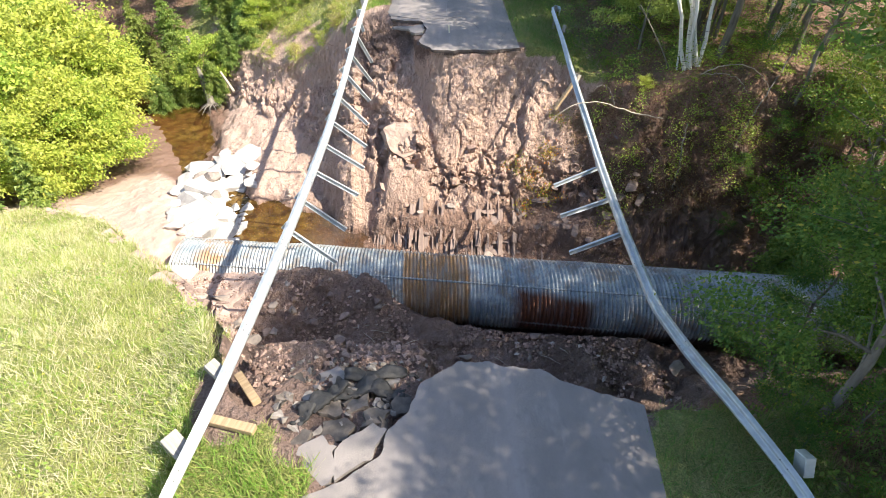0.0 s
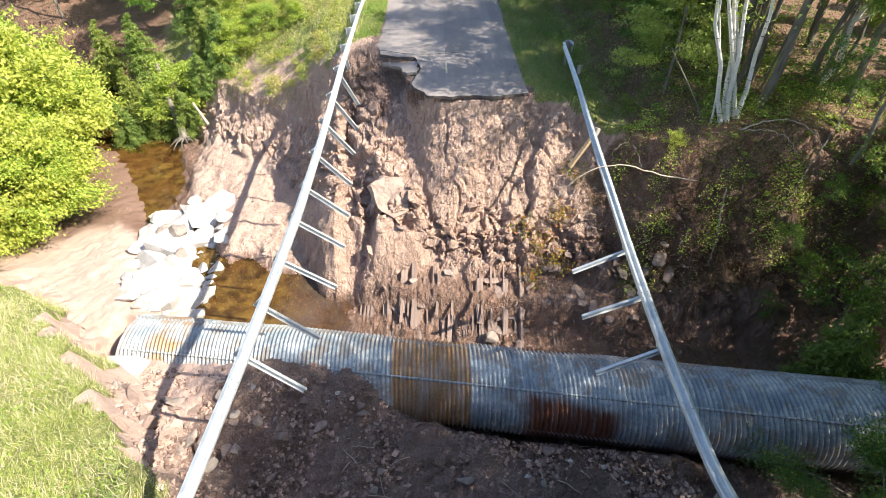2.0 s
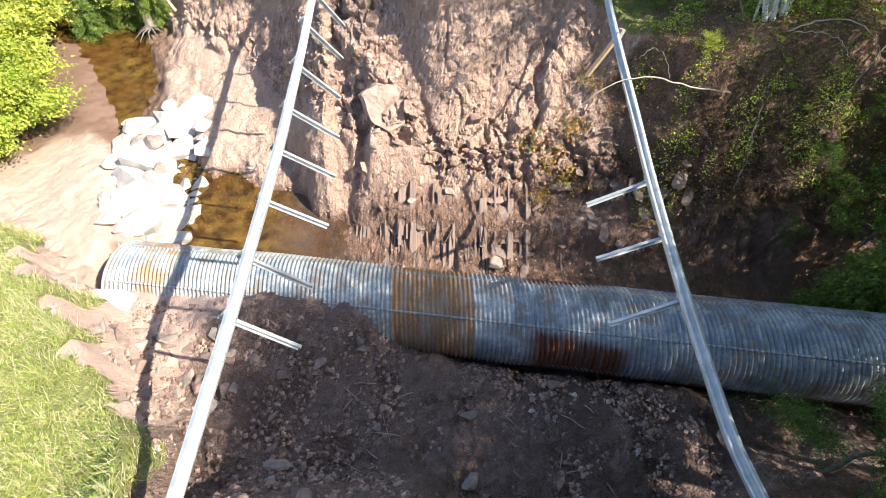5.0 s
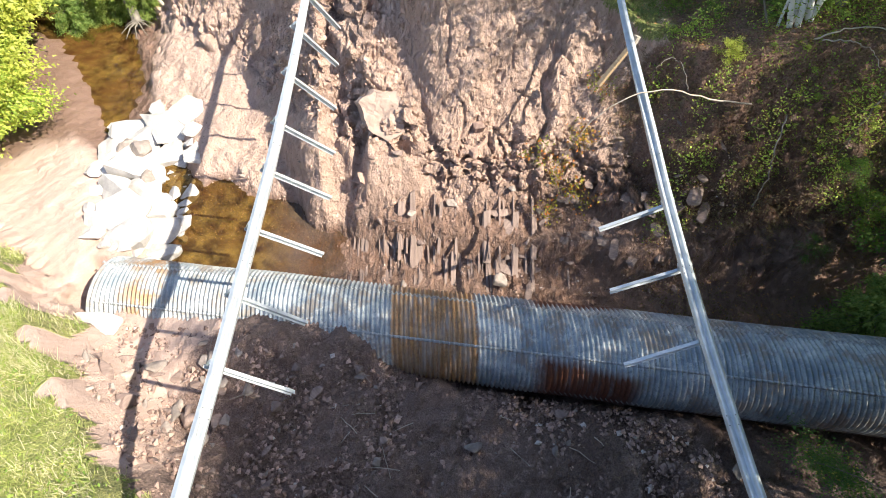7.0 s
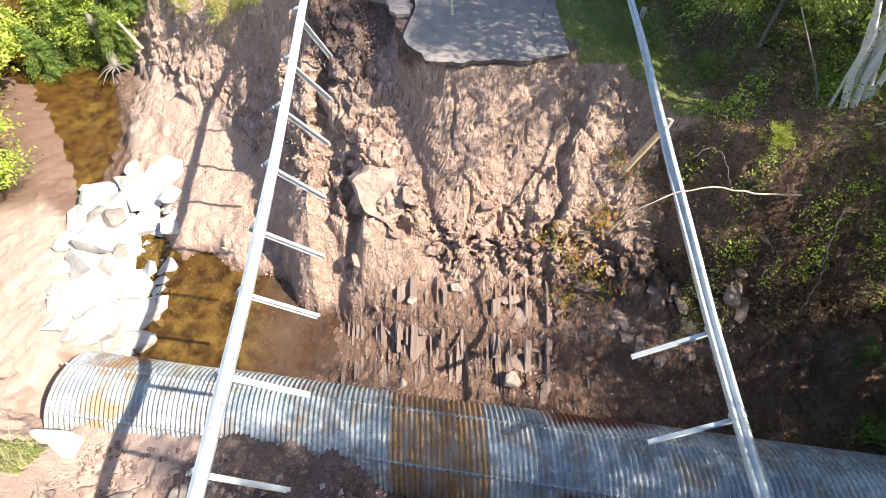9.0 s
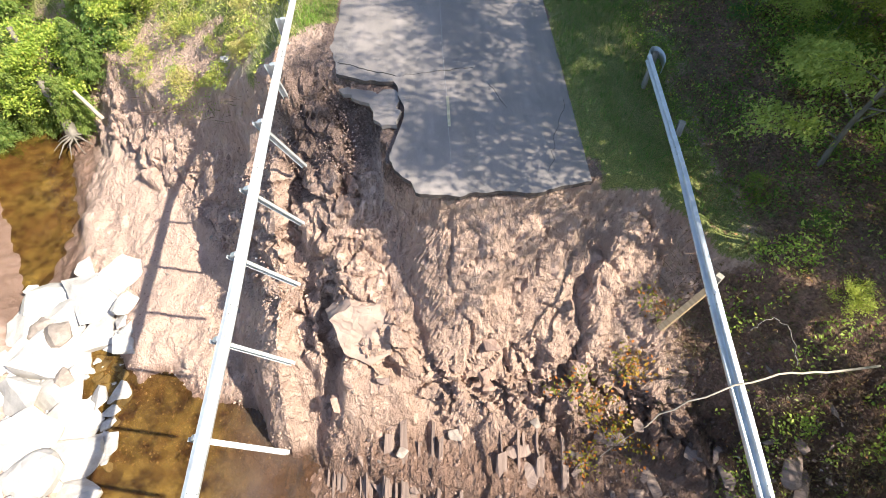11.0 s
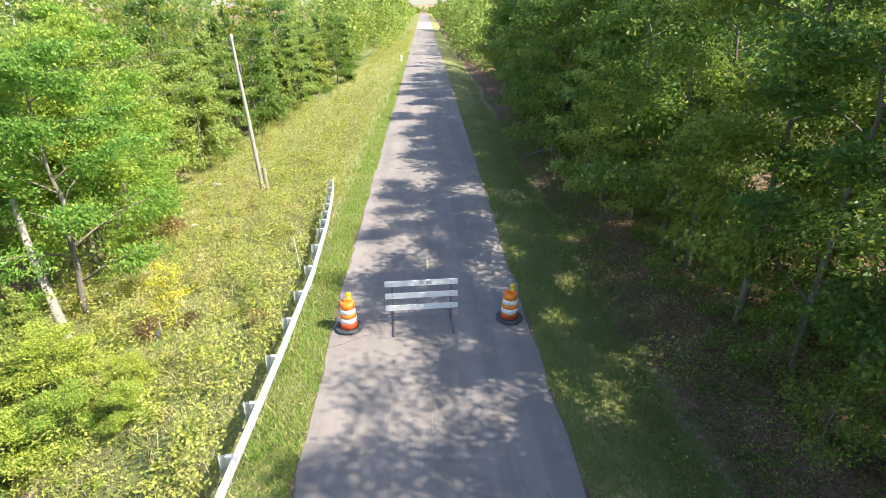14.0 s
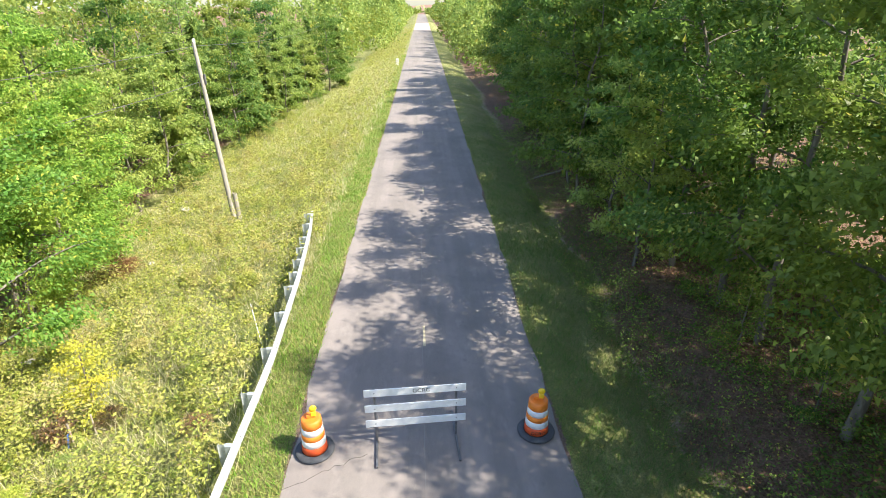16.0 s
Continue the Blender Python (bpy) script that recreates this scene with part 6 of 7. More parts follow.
for x, y, q in ((-14.7, 50.4, 0.5), (-15.2, 67.6, 0.75), (-13.6, 58.9, 0.4), (-11.9, 61.5, 0.25)):
    put("stone", BOULDERS[int(9 * q) % len(BOULDERS)], Matrix.Translation((x, y, height(x, y) + 0.16 * q)) @ pose(0, 0, 0, 5, 8, 90 * q) @ Matrix.Diagonal((q, q, 0.8 * q, 1)), "pale stone in the rough meadow grass", "stone", "meadow stones")
m = Matrix.Translation((-6.82, 34.26, height(-6.82, 34.26) + 0.15)) @ Matrix.Diagonal((0.5, 0.45, 0.4, 1))
put("boulder", BOULDERS[3], m, "pale stone on the bank top", "boulder")

CLODS = [riprap_mesh(240 + k, q, CLAY) for k, q in enumerate([(0.8, 1.1, 0.6), (0.7, 0.8, 0.9), (1.1, 0.7, 0.6), (0.6, 1.2, 0.7), (1, 1, 0.7), (0.9, 0.6, 0.5), (1.2, 0.9, 0.6)])]
for me in CLODS:
    me.name = "clay_block"
for k in range(26):
    r = np.random.default_rng(460 + k)
    x, y = r.uniform(-3.2, 6.0), 22.5 + r.normal() * 0.55
    s = 0.22 + 0.4 * r.random() ** 2
    m = Matrix.Translation((x, y, height(x, y) + 0.10 * s)) @ pose(0, 0, 0, r.uniform(10, 60), r.uniform(-25, 25), r.uniform(-40, 40)) @ Matrix.Diagonal((s, s, s, 1))
    put("clay_block", CLODS[k % 7], m, "block of red clay fallen from the cliff", "clay block", "fallen clay blocks")

# ---- broken asphalt ----
def plate(name, outline, z, thick, material, tilt=(0, 0), label="", category="", group=""):
    """A flat broken plate, from the corners of its outline."""
    ring, q = [], np.random.default_rng(int(abs(outline[0][0]) * 1e4) % 9973)
    for a, b in zip(outline, list(outline[1:]) + [outline[0]]):
        a, b = np.array(a, float), np.array(b, float)
        ring.append(a)
        for t in (0.33, 0.66):
            ring.append(a + (b - a) * t + q.normal(size=2) * 0.085 * np.linalg.norm(b - a))
    outline = ring
    c = np.mean(outline, axis=0)
    bm = bmesh.new()
    ring = [bm.verts.new((x - c[0], y - c[1], 0)) for x, y in outline]
    face = bm.faces.new(ring)
    out = bmesh.ops.extrude_face_region(bm, geom=[face])
    for v in out["geom"]:
        if isinstance(v, bmesh.types.BMVert):
            v.co.z -= thick
    bmesh.ops.recalc_face_normals(bm, faces=bm.faces)
    me = bpy.data.meshes.new(name)
    bm.to_mesh(me)
    bm.free()
    me.materials.append(material)
    return put(name, me, Matrix.Translation((c[0], c[1], z)) @ pose(0, 0, 0, tilt[0], tilt[1], 0), label, category, group)


ASPHALT_CHUNK = plain("broken_asphalt", (0.062, 0.051, 0.044), (0.19, 0.158, 0.138), 4, 0.9, 0, 0.5, (1, 1, 1), 0.5)
plate("asphalt_slab", [(-2.3, 30.25), (-1.5, 30.02), (-0.72, 29.95), (-0.48, 29.65), (-0.44, 28.9), (-0.55, 28.3), (-0.95, 28.35), (-1.2, 28.9), (-1.35, 29.4), (-1.75, 29.65), (-2.0, 29.95)],
      -0.12, 0.12, ASPHALT, (-5, -7), "sunken slab of cracked asphalt at the broken road edge", "asphalt")
SLABS = (([(-2.85, 4.5), (-2.1, 4.76), (-2.03, 5.5), (-2.35, 5.75), (-2.8, 5.5)], 0.0, (2, -2)), ([(-2.0, 4.8), (-1.32, 5.2), (-1.05, 5.85), (-1.35, 6.0), (-1.93, 5.6)], 0.015, (2, 1)),
         ([(-2.9, 7.6), (-2.3, 7.5), (-2.1, 7.9), (-2.5, 8.2), (-2.95, 8.0)], -0.85, (28, -8)), ([(-3.3, 7.2), (-2.9, 7.0), (-2.8, 7.5), (-3.2, 7.6)], -0.85, (22, -20)),
         ([(-2.45, 5.9), (-1.95, 5.75), (-1.75, 6.1), (-2.0, 6.35), (-2.5, 6.3)], -0.16, (8, -6)), ([(-1.65, 6.0), (-1.2, 6.15), (-1.05, 6.55), (-1.5, 6.6)], -0.15, (9, 4)),
         ([(-3.1, 5.4), (-2.8, 5.4), (-2.65, 5.95), (-3.0, 6.1)], -0.2, (8, -10)), ([(-1.0, 6.4), (-0.6, 6.65), (-0.6, 7.0), (-0.95, 7.0)], -0.2, (12, 4)), ([(-2.0, 6.5), (-1.55, 6.7), (-1.6, 7.1), (-2.05, 7.0)], -0.35, (15, -6)),
         ([(-2.6, 6.5), (-2.15, 6.5), (-2.2, 6.95), (-2.6, 6.9)], -0.4, (12, 8)))
for pts, z, tilt in SLABS:
    mx, my = np.mean(pts, axis=0)
    sunk = z < -0.6
    z = z if z >= 0 else min(z, height(mx, my) + (0.12 if sunk else 0.09))
    tilt = tilt if z >= 0 else (-16 + 12 * (mx % 0.7), tilt[1] * 1.4)
    plate("asphalt_slab", pts, z, 0.11, ASPHALT if z >= 0 or sunk else ASPHALT_CHUNK, tilt, "cracked slab of asphalt slumping from the road edge", "asphalt", "asphalt slabs")
ASPHALT_PALE = plain("bleached_asphalt", (0.17, 0.145, 0.13), (0.38, 0.335, 0.30), 5, 0.9, 0, 0.5, (1, 1, 1), 0.35)
ASPHALT_TAR = plain("fresh_asphalt_underside", (0.022, 0.021, 0.021), (0.075, 0.07, 0.067), 6, 0.8, 0, 0.6)
chips = np.random.default_rng(97)
for k in range(150):
    x, y = chips.uniform(-3.7, 0.0), chips.uniform(5.5, 8.6)
    if y < 6.0 and x > -2.9 or y < float(np.interp(x, [-1.2, 0.5], [6.0, 7.6])):
        continue
    s = 0.08 + 0.3 * chips.random() ** 2
    a = np.sort(chips.uniform(0, 2 * np.pi, 5))
    ring = [(x + s * 0.6 * math.cos(v) * chips.uniform(0.7, 1.2), y + s * 0.6 * math.sin(v) * chips.uniform(0.7, 1.2)) for v in a]
    pale = chips.random() < (0.75 if y < 6.9 else 0.4)
    plate("asphalt_chunk", ring, height(x, y) + 0.1, chips.uniform(0.07, 0.13), ASPHALT_PALE if pale else ASPHALT_CHUNK, (chips.uniform(-45, 30), chips.uniform(-40, 40)), "small broken asphalt chunk on the slumped edge", "asphalt", "asphalt chunks")


def curled_sheet(x, y, turn, length, width, rise, seed):
    """A strip of road surface that has sagged and curled over the slope."""
    r = np.random.default_rng(seed)
    v, nu, nv = [], 13, 6
    for i in range(nu):
        u = i / (nu - 1)
        for j in range(nv):
            w = j / (nv - 1) - 0.5
            edge = 1 + 0.35 * (fbm(np.array([u * 4 + seed]), np.array([round(w) * 3.0]), 137, 3)[0] - 0.5) if j in (0, nv - 1) else 1
            v.append((length * (u - 0.5), width * w * edge * (0.55 + 0.45 * math.sin(math.pi * (0.15 + 0.75 * u))), rise * math.sin(2.6 * math.pi * u + seed) * (0.6 + w) - 0.5 * rise * u + 0.03 * r.normal()))
    f = [(nv * i + j, nv * i + j + 1, nv * i + nv + j + 1, nv * i + nv + j) for i in range(nu - 1) for j in range(nv - 1)]
    ob = put("asphalt_sheet", mesh_of("asphalt_sheet", v, f, ASPHALT_TAR, True), Matrix.Translation((x, y, height(x, y) + 0.16)) @ pose(0, 0, 0, -16, 6, turn), "dark curled strip of torn road surface on the slope", "asphalt", "curled asphalt strips")
    ob.modifiers.new("thickness", "SOLIDIFY").thickness = 0.06


for x, y, turn, length, width, rise in ((-1.5, 7.85, 8, 1.5, 0.42, 0.10), (-1.9, 7.3, 28, 1.2, 0.5, 0.14), (-2.5, 7.0, 55, 1.1, 0.42, 0.16), (-1.2, 7.25, -12, 0.9, 0.4, 0.12), (-2.9, 6.5, 70, 0.8, 0.35, 0.1)):
    curled_sheet(x, y, turn, length, width, rise, int(10 * length + 3 * turn) % 89)
# a strip of old line and the road's joints
PAINT = plain("faded_yellow_paint", (0.42, 0.36, 0.22), (0.6, 0.53, 0.36), 9, 0.8, 0, 0.2)
JOINT = plain("joint_tar", (0.22, 0.205, 0.20), (0.29, 0.265, 0.26), 8, 0.9, 0, 0.2)
for y0 in (28.3, 46.3, 61, 76, 91, 106):
    bm = bm_box(bmesh.new(), (0.075, 1.15, 0.006), pose(0.82 + float(road_x(y0)) - 0.87, y0 + 0.5, 0.052))
    me = bpy.data.meshes.new("road_line")
    bm.to_mesh(me)
    bm.free()
    me.materials.append(PAINT)
    put("road_line", me, Matrix(), "short worn yellow centre line dash", "road marking", "centre dashes", "structure")
xs = 0.80 + np.cumsum(np.r_[0, rng.normal(size=95) * 0.012])
path = np.stack([xs + road_x(np.arange(96) * 1.0 + 26.6) - 0.87, np.arange(96) * 1.0 + 26.6, np.full(96, 0.053)], -1)
v, f = tube(path, 0.013, 4)
v[:, 2] = 0.046 + (v[:, 2] - 0.053) * 0.5
tagged(new("road_joint", mesh_of("road_joint", v, f, JOINT)), "pale seam along the road's middle", "road marking", kind="structure")
CRACK = plain("road_crack", (0.03, 0.028, 0.028), (0.06, 0.055, 0.05), 9, 0.95, 0, 0.2)
for k, (x0, y0, x1, y1) in enumerate(((-2.3, 31.0, -0.6, 30.3), (-0.6, 30.3, 1.6, 30.6), (2.0, 29.9, 2.4, 28.9), (-2.4, 41.0, -0.6, 41.9), (3.2, 26.6, 4.0, 29.2))):
    p = bend((x0, y0, 0.045), (x1, y1, 0.045), 0, 14, 700 + k, 0.05)
    p[:, 2] = 0.048 * (1 - ((p[:, 0] - 0.87) / 3.3) ** 2) + 0.002
    v, f = tube(p, 0.006 if k else 0.016, 4)
    tagged(new("road_crack", mesh_of("road_crack", v, f, CRACK)), "thin dark crack across the asphalt", "crack", "road cracks", "structure")

# ---- timbers ----
def timber(name, a, b, size, material, label, category="timber"):
    a, b = Vector(a), Vector(b)
    bm = bm_box(bmesh.new(), (size[0], size[1], (b - a).length), Matrix(), 0.012)
    me = bpy.data.meshes.new(name)
    bm.to_mesh(me)
    bm.free()
    me.materials.append(material)
    turn = (b - a).to_track_quat("Z", "Y").to_matrix().to_4x4()
    return put(name, me, Matrix.Translation((a + b) / 2) @ turn, label, category)


timber("timber_post", (-4.8, 7.8, height(-4.8, 7.8) + 0.3), (-4.1, 6.9, height(-4.1, 6.9) + 0.06), (0.2, 0.15), WOOD, "square timber guardrail post torn from the ground")
timber("timber_post", (-4.95, 6.2, height(-4.95, 6.2) + 0.12), (-3.75, 5.85, height(-3.75, 5.85) + 0.12), (0.2, 0.15), WOOD, "square timber guardrail post leaning at the slumped edge")
timber("timber_post", (6.45, 23.45, -0.45), (5.62, 23.04, -1.65), (0.15, 0.13), WOOD, "square timber guardrail post hanging from the rail")
timber("timber_block", (-5.06, 7.35, 0.30), (-4.72, 7.1, 0.16), (0.28, 0.2), POLE_WOOD, "grey timber spacer block behind the guardrail")
timber("timber_block", (-5.28, 5.55, 0.42), (-4.95, 5.3, 0.2), (0.34, 0.24), POLE_WOOD, "grey timber spacer block behind the guardrail")
timber("timber_block", (6.75, 4.8, 0.75), (6.75, 4.6, 0.4), (0.2, 0.32), STEEL, "bent steel spacer block behind the guardrail")
timber("timber_block", (6.62, 27.6, 0.62), (6.55, 27.45, 0.3), (0.16, 0.26), POLE_WOOD, "grey timber spacer block behind the guardrail")
timber("timber_block", (6.62, 23.6, -0.2), (6.5, 23.5, -0.5), (0.16, 0.26), POLE_WOOD, "grey timber spacer block behind the guardrail")


def pole_like(name, pts, r0, r1, material, label, category):
    v, f = tube(np.array(pts, float), np.linspace(r0, r1, len(pts)), 7)
    return tagged(new(name, mesh_of(name, v, f, material, True)), label, category)


PALE_WOOD = plain("bleached_branch_wood", (0.28, 0.23, 0.18), (0.46, 0.39, 0.32), 5, 0.85, 0, 0.4, (1, 1, 1))
def curve(points, n=22):
    """A smooth line through points."""
    p = np.array(points, float)
    t, tt = np.linspace(0, 1, len(p)), np.linspace(0, 1, n)
    out = np.stack([np.interp(tt, t, p[:, k]) for k in range(3)], -1)
    for _ in range(4):
        out[1:-1] = 0.25 * out[:-2] + 0.5 * out[1:-1] + 0.25 * out[2:]
    out[1:-1] += np.random.default_rng(len(p)).normal(size=(n - 2, 3)) * 0.02
    return out


pole_like("fallen_branch", curve([(4.0, 20.5, -3.0), (4.4, 20.65, -1.9), (4.9, 20.9, -1.1), (5.6, 21.05, -0.6), (6.35, 21.2, -0.25), (7.3, 21.45, -0.5), (8.2, 21.6, -0.95), (9.2, 21.7, -1.25), (10.3, 21.9, -1.55)]), 0.010, 0.03, PALE_WOOD, "long bleached branch lying across the guardrail", "branch")
pole_like("fallen_branch", curve([(7.0, 22.4, -0.5), (7.4, 22.6, -0.2), (7.75, 22.3, -0.3), (7.9, 21.7, -0.8)]), 0.008, 0.012, BARK, "thin curved twig on the shaded bank", "branch")
pole_like("fallen_branch", curve([(10.4, 19.3, -3.6), (10.7, 19.9, -2.6), (10.8, 20.4, -2.2), (11.1, 21.2, -1.4)]), 0.015, 0.025, BARK, "grey dead branch leaning on the shaded bank", "branch")
pole_like("fallen_branch", curve([(11.9, 23.0, 0.0), (12.6, 22.9, 0.45), (13.4, 22.7, 0.65), (14.2, 22.3, 0.4), (14.6, 21.9, -0.2)]), 0.03, 0.010, PALE_WOOD, "pale dead branch arching beside the birches", "branch")
pole_like("fallen_branch", curve([(12.0, 22.8, 0.1), (12.7, 22.5, 0.3), (13.3, 22.2, 0.15), (13.6, 21.8, -0.3)]), 0.02, 0.008, PALE_WOOD, "pale dead branch arching beside the birches", "branch")
pole_like("fallen_branch", curve([(13.2, 20.6, -2.6), (13.9, 21.4, -1.5), (14.8, 22.2, -0.4), (15.8, 23.2, 1.0)]), 0.02, 0.03, BARK, "grey dead branch leaning on the shaded bank", "branch")
pole_like("dead_trunk", [(-16.2, 36.6, -8.2), (-16.5, 37.2, -7.3), (-17.0, 38.0, -6.0), (-17.6, 39.2, -4.0)], 0.30, 0.12, BARK, "leaning cedar trunk with bared roots at the water", "trunk")
pole_like("dead_trunk", [(-14.4, 36.7, -7.0), (-14.7, 36.85, -6.4), (-15.1, 37.05, -5.7)], 0.11, 0.08, PALE_WOOD, "bare pale stump on the eroded bank", "trunk")
pole_like("fallen_log", [(8.0, 64.3, -0.2), (9.6, 64.1, 0.3), (11.4, 63.9, 0.9)], 0.06, 0.10, BARK, "fallen grey log leaning at the forest edge", "log")
for k in range(9):
    a = 0.7 * k
    p = np.array([-16.2, 36.6, -7.9])
    q = p + np.array([math.cos(a) * 0.9, math.sin(a) * 0.9 - 0.3, -0.35])
    pole_like("bared_root", bend(p, q, 0.12, 5, 800 + k), 0.06, 0.015, BARK, "bared root of the leaning cedar", "root")["group"] = "bared roots"
for k in range(18):
    x, y = rng.uniform(-3, 5), rng.uniform(10.5, 14.5)
    a, l = rng.uniform(0, 6.28), rng.uniform(0.3, 1.1)
    p = [(x, y, height(x, y) + 0.06), (x + l * math.cos(a), y + l * math.sin(a), height(x + l * math.cos(a), y + l * math.sin(a)) + 0.08)]
    pole_like("stick", bend(*p, 0.05, 4, 830 + k), 0.018, 0.010, PALE_WOOD, "thin dead stick on the gravel", "stick")["group"] = "sticks"

# ---- birch clump, small autumn sprigs ----
def birch_clump(x, y):
    z = height(x, y)
    t = thing("birch_clump", (x, y, z), "clump of slender white birch stems on the bank top", "tree")
    r = np.random.default_rng(77)
    for k, (dx, dy, h) in enumerate(((-3.4, 0.6, 10), (-2.9, 1.4, 11), (-2.2, 0.9, 10.5), (-1.0, 1.6, 10), (-3.0, -0.4, 9), (-1.7, 0.1, 9.5), (-0.4, 0.6, 9.5))):
        base = np.array([0.26 * math.cos(k), 0.22 * math.sin(k), -0.3])
        stem = bend(base, (dx * 1.2, dy * 1.2, h), 0, 8, 900 + k, 0.02)
        stem[:, 0] += 0.25 * np.sin(np.linspace(0, 2.5, 8) + k)
        v, f = tube(stem, np.linspace(0.10, 0.02, 8), 8)
        part("stem", mesh_of("stem", v, f, BIRCH, True), None, t)
        n = 700
        u = r.random(n) ** 0.7
        p = np.stack([np.interp(0.5 + 0.5 * u, np.linspace(0, 1, 8), stem[:, c]) for c in range(3)], -1) + r.normal(size=(n, 3)) * np.array([0.9, 0.9, 0.6])
        v, f = leaf_tris(p, r.normal(size=(n, 3)) + [0, 0, -0.5], 0.14, 0.8, 910 + k)
        part("crown", mesh_of("crown", v, f, LEAF_POPLAR), None, t)
    return t


birch_clump(12.0, 24.05)
pole_like("sapling", [(11.3, 24.0, -0.6), (11.0, 24.0, 1.5), (10.2, 24.2, 4.0), (9.6, 24.4, 7.5)], 0.05, 0.02, BIRCH, "thin bare birch sapling", "tree")
pole_like("sapling", [(11.1, 24.0, -0.5), (10.3, 24.1, 0.8), (9.0, 24.4, 2.6)], 0.04, 0.015, BARK, "thin bent dead sapling", "tree")
for k in range(16):
    x, y = 13 + rng.uniform(0, 7), 26 + rng.uniform(-2, 9)
    p = bend((x, y, height(x, y) - 0.2), (x + rng.uniform(-0.6, 0.9), y + rng.uniform(-0.5, 0.5), 8), 0, 6, 950 + k, 0.03)
    pole_like("young_trunk", p, rng.uniform(0.05, 0.11), 0.03, BARK, "slim grey tree trunk within the forest", "tree")["group"] = "young trunks"


LEAF_YELLOW = herb_material("yellow_leaves", ((0.42, 0.42, 0.05), (0.56, 0.53, 0.07), (0.58, 0.50, 0.06)))
LEAF_AUTUMN = leaf_material("autumn_leaves", (0.22, 0.20, 0.03), (0.42, 0.34, 0.05), (0.50, 0.16, 0.04), 0.3)
for k, (x, y, z, s) in enumerate(((3.9, 22.6, -4.4, 0.55), (4.6, 22.2, -4.3, 0.4), (4.2, 20.9, -4.9, 0.5), (5.5, 21.4, -3.9, 0.45), (6.0, 22.9, -2.3, 0.55), (5.5, 23.1, -2.7, 0.4), (6.3, 24.0, -1.5, 0.35), (5.0, 21.8, -4.0, 0.4))):
    r = np.random.default_rng(970 + k)
    z = height(x, y)
    sprig = thing("autumn_sprig", (x, y, z), "small shrub with yellow and orange leaves on the slope", "shrub", "autumn sprigs")
    tips = [(r.normal() * 0.4 * s / 0.5, r.normal() * 0.4 * s / 0.5, 0.8 * s / 0.5 * r.uniform(0.6, 1.2)) for _ in range(5)]
    for q in tips:
        v, f = tube(bend((0, 0, -0.1), q, 0.1, 5, 980 + k), np.linspace(0.012, 0.004, 5), 4)
        part("stem", mesh_of("stem", v, f, BARK, True), None, sprig)
    q = np.array(tips)[r.integers(0, 5, 110)] * r.uniform(0.5, 1.1, (110, 1)) + r.normal(size=(110, 3)) * 0.16
    v, f = leaf_quads(q, r.normal(size=(110, 3)), 0.12, 0.6, 0.3, 990 + k)
    part("leaves", mesh_of("leaves", v, f, LEAF_AUTUMN), None, sprig)

pole_like("dead_trunk", [(-14.4, 46.6, -3.3), (-14.8, 47.0, -1.8), (-15.6, 47.8, 0.2), (-16.4, 48.8, 2.4)], 0.22, 0.13, POLE_WOOD, "leaning grey dead trunk at the meadow edge", "trunk")

# ---- barricade and drums ----
WHITE = plain("white_reflective_board", (0.70, 0.71, 0.72), (0.84, 0.85, 0.86), 4, 0.45, 0, 0.05)
BLACK = plain("black_lettering", (0.02, 0.02, 0.02), (0.035, 0.035, 0.035), 8, 0.6, 0, 0.05)
ORANGE = plain("orange_plastic", (0.75, 0.17, 0.02), (0.90, 0.27, 0.03), 4, 0.5, 0, 0.05)
RED_ORANGE = plain("red_orange_plastic", (0.62, 0.07, 0.02), (0.75, 0.12, 0.03), 4, 0.5, 0, 0.05)
RUBBER = plain("grey_rubber", (0.045, 0.05, 0.06), (0.085, 0.09, 0.10), 6, 0.85, 0, 0.2)
AMBER = plain("amber_lens", (0.85, 0.55, 0.02), (0.95, 0.68, 0.05), 6, 0.25, 0, 0.05)
FRAME_STEEL = plain("grey_frame_steel", (0.10, 0.10, 0.105), (0.20, 0.20, 0.21), 9, 0.55, 0.5, 0.1)


def lettering(text, size, m, parent, material):
    """Letters as a flat mesh, from the built-in font."""
    cu = bpy.data.curves.new("lettering", "FONT")
    cu.body, cu.size, cu.extrude, cu.align_x, cu.align_y = text, size, 0.002, "CENTER", "CENTER"
    tmp = bpy.data.objects.new("lettering_curve", cu)
    me = bpy.data.meshes.new_from_object(tmp)
    bpy.data.objects.remove(tmp)
    me.materials.clear()
    ob = part("lettering", me, material, parent, "black stencilled letters " + text)
    ob.matrix_basis = m
    return ob


def barricade():
    t = thing("barricade", (0.57, 42.33, 0.055), "white three-board road barricade on grey steel feet", "barricade")
    t.rotation_euler = (0, 0, radians(3.4))
    for k, z in enumerate((0.60, 1.05, 1.50)):
        bm = bm_box(bmesh.new(), (2.40, 0.028, 0.205), pose(0, -0.035, z), 0.006)
        b = part("board", bm, WHITE, t, "white reflective board")
        if k == 2:
            lettering("GCRC", 0.15, pose(0.14, -0.052, z, 90, 0, 0), b, BLACK)
    for x in (-0.96, 0.97):
        bm = bm_box(bmesh.new(), (0.05, 0.05, 1.62), pose(x, 0.005, 0.81), 0.006)
        part("post", bm, FRAME_STEEL, t)
        bm = bm_box(bmesh.new(), (0.055, 1.7, 0.05), pose(x, 0.0, 0.025), 0.006)
        part("foot", bm, FRAME_STEEL, t)
        for z in (0.60, 1.05, 1.50):
            part("bolt", bm_box(bmesh.new(), (0.025, 0.012, 0.025), pose(x, -0.054, z), 0.003), FRAME_STEEL, t)


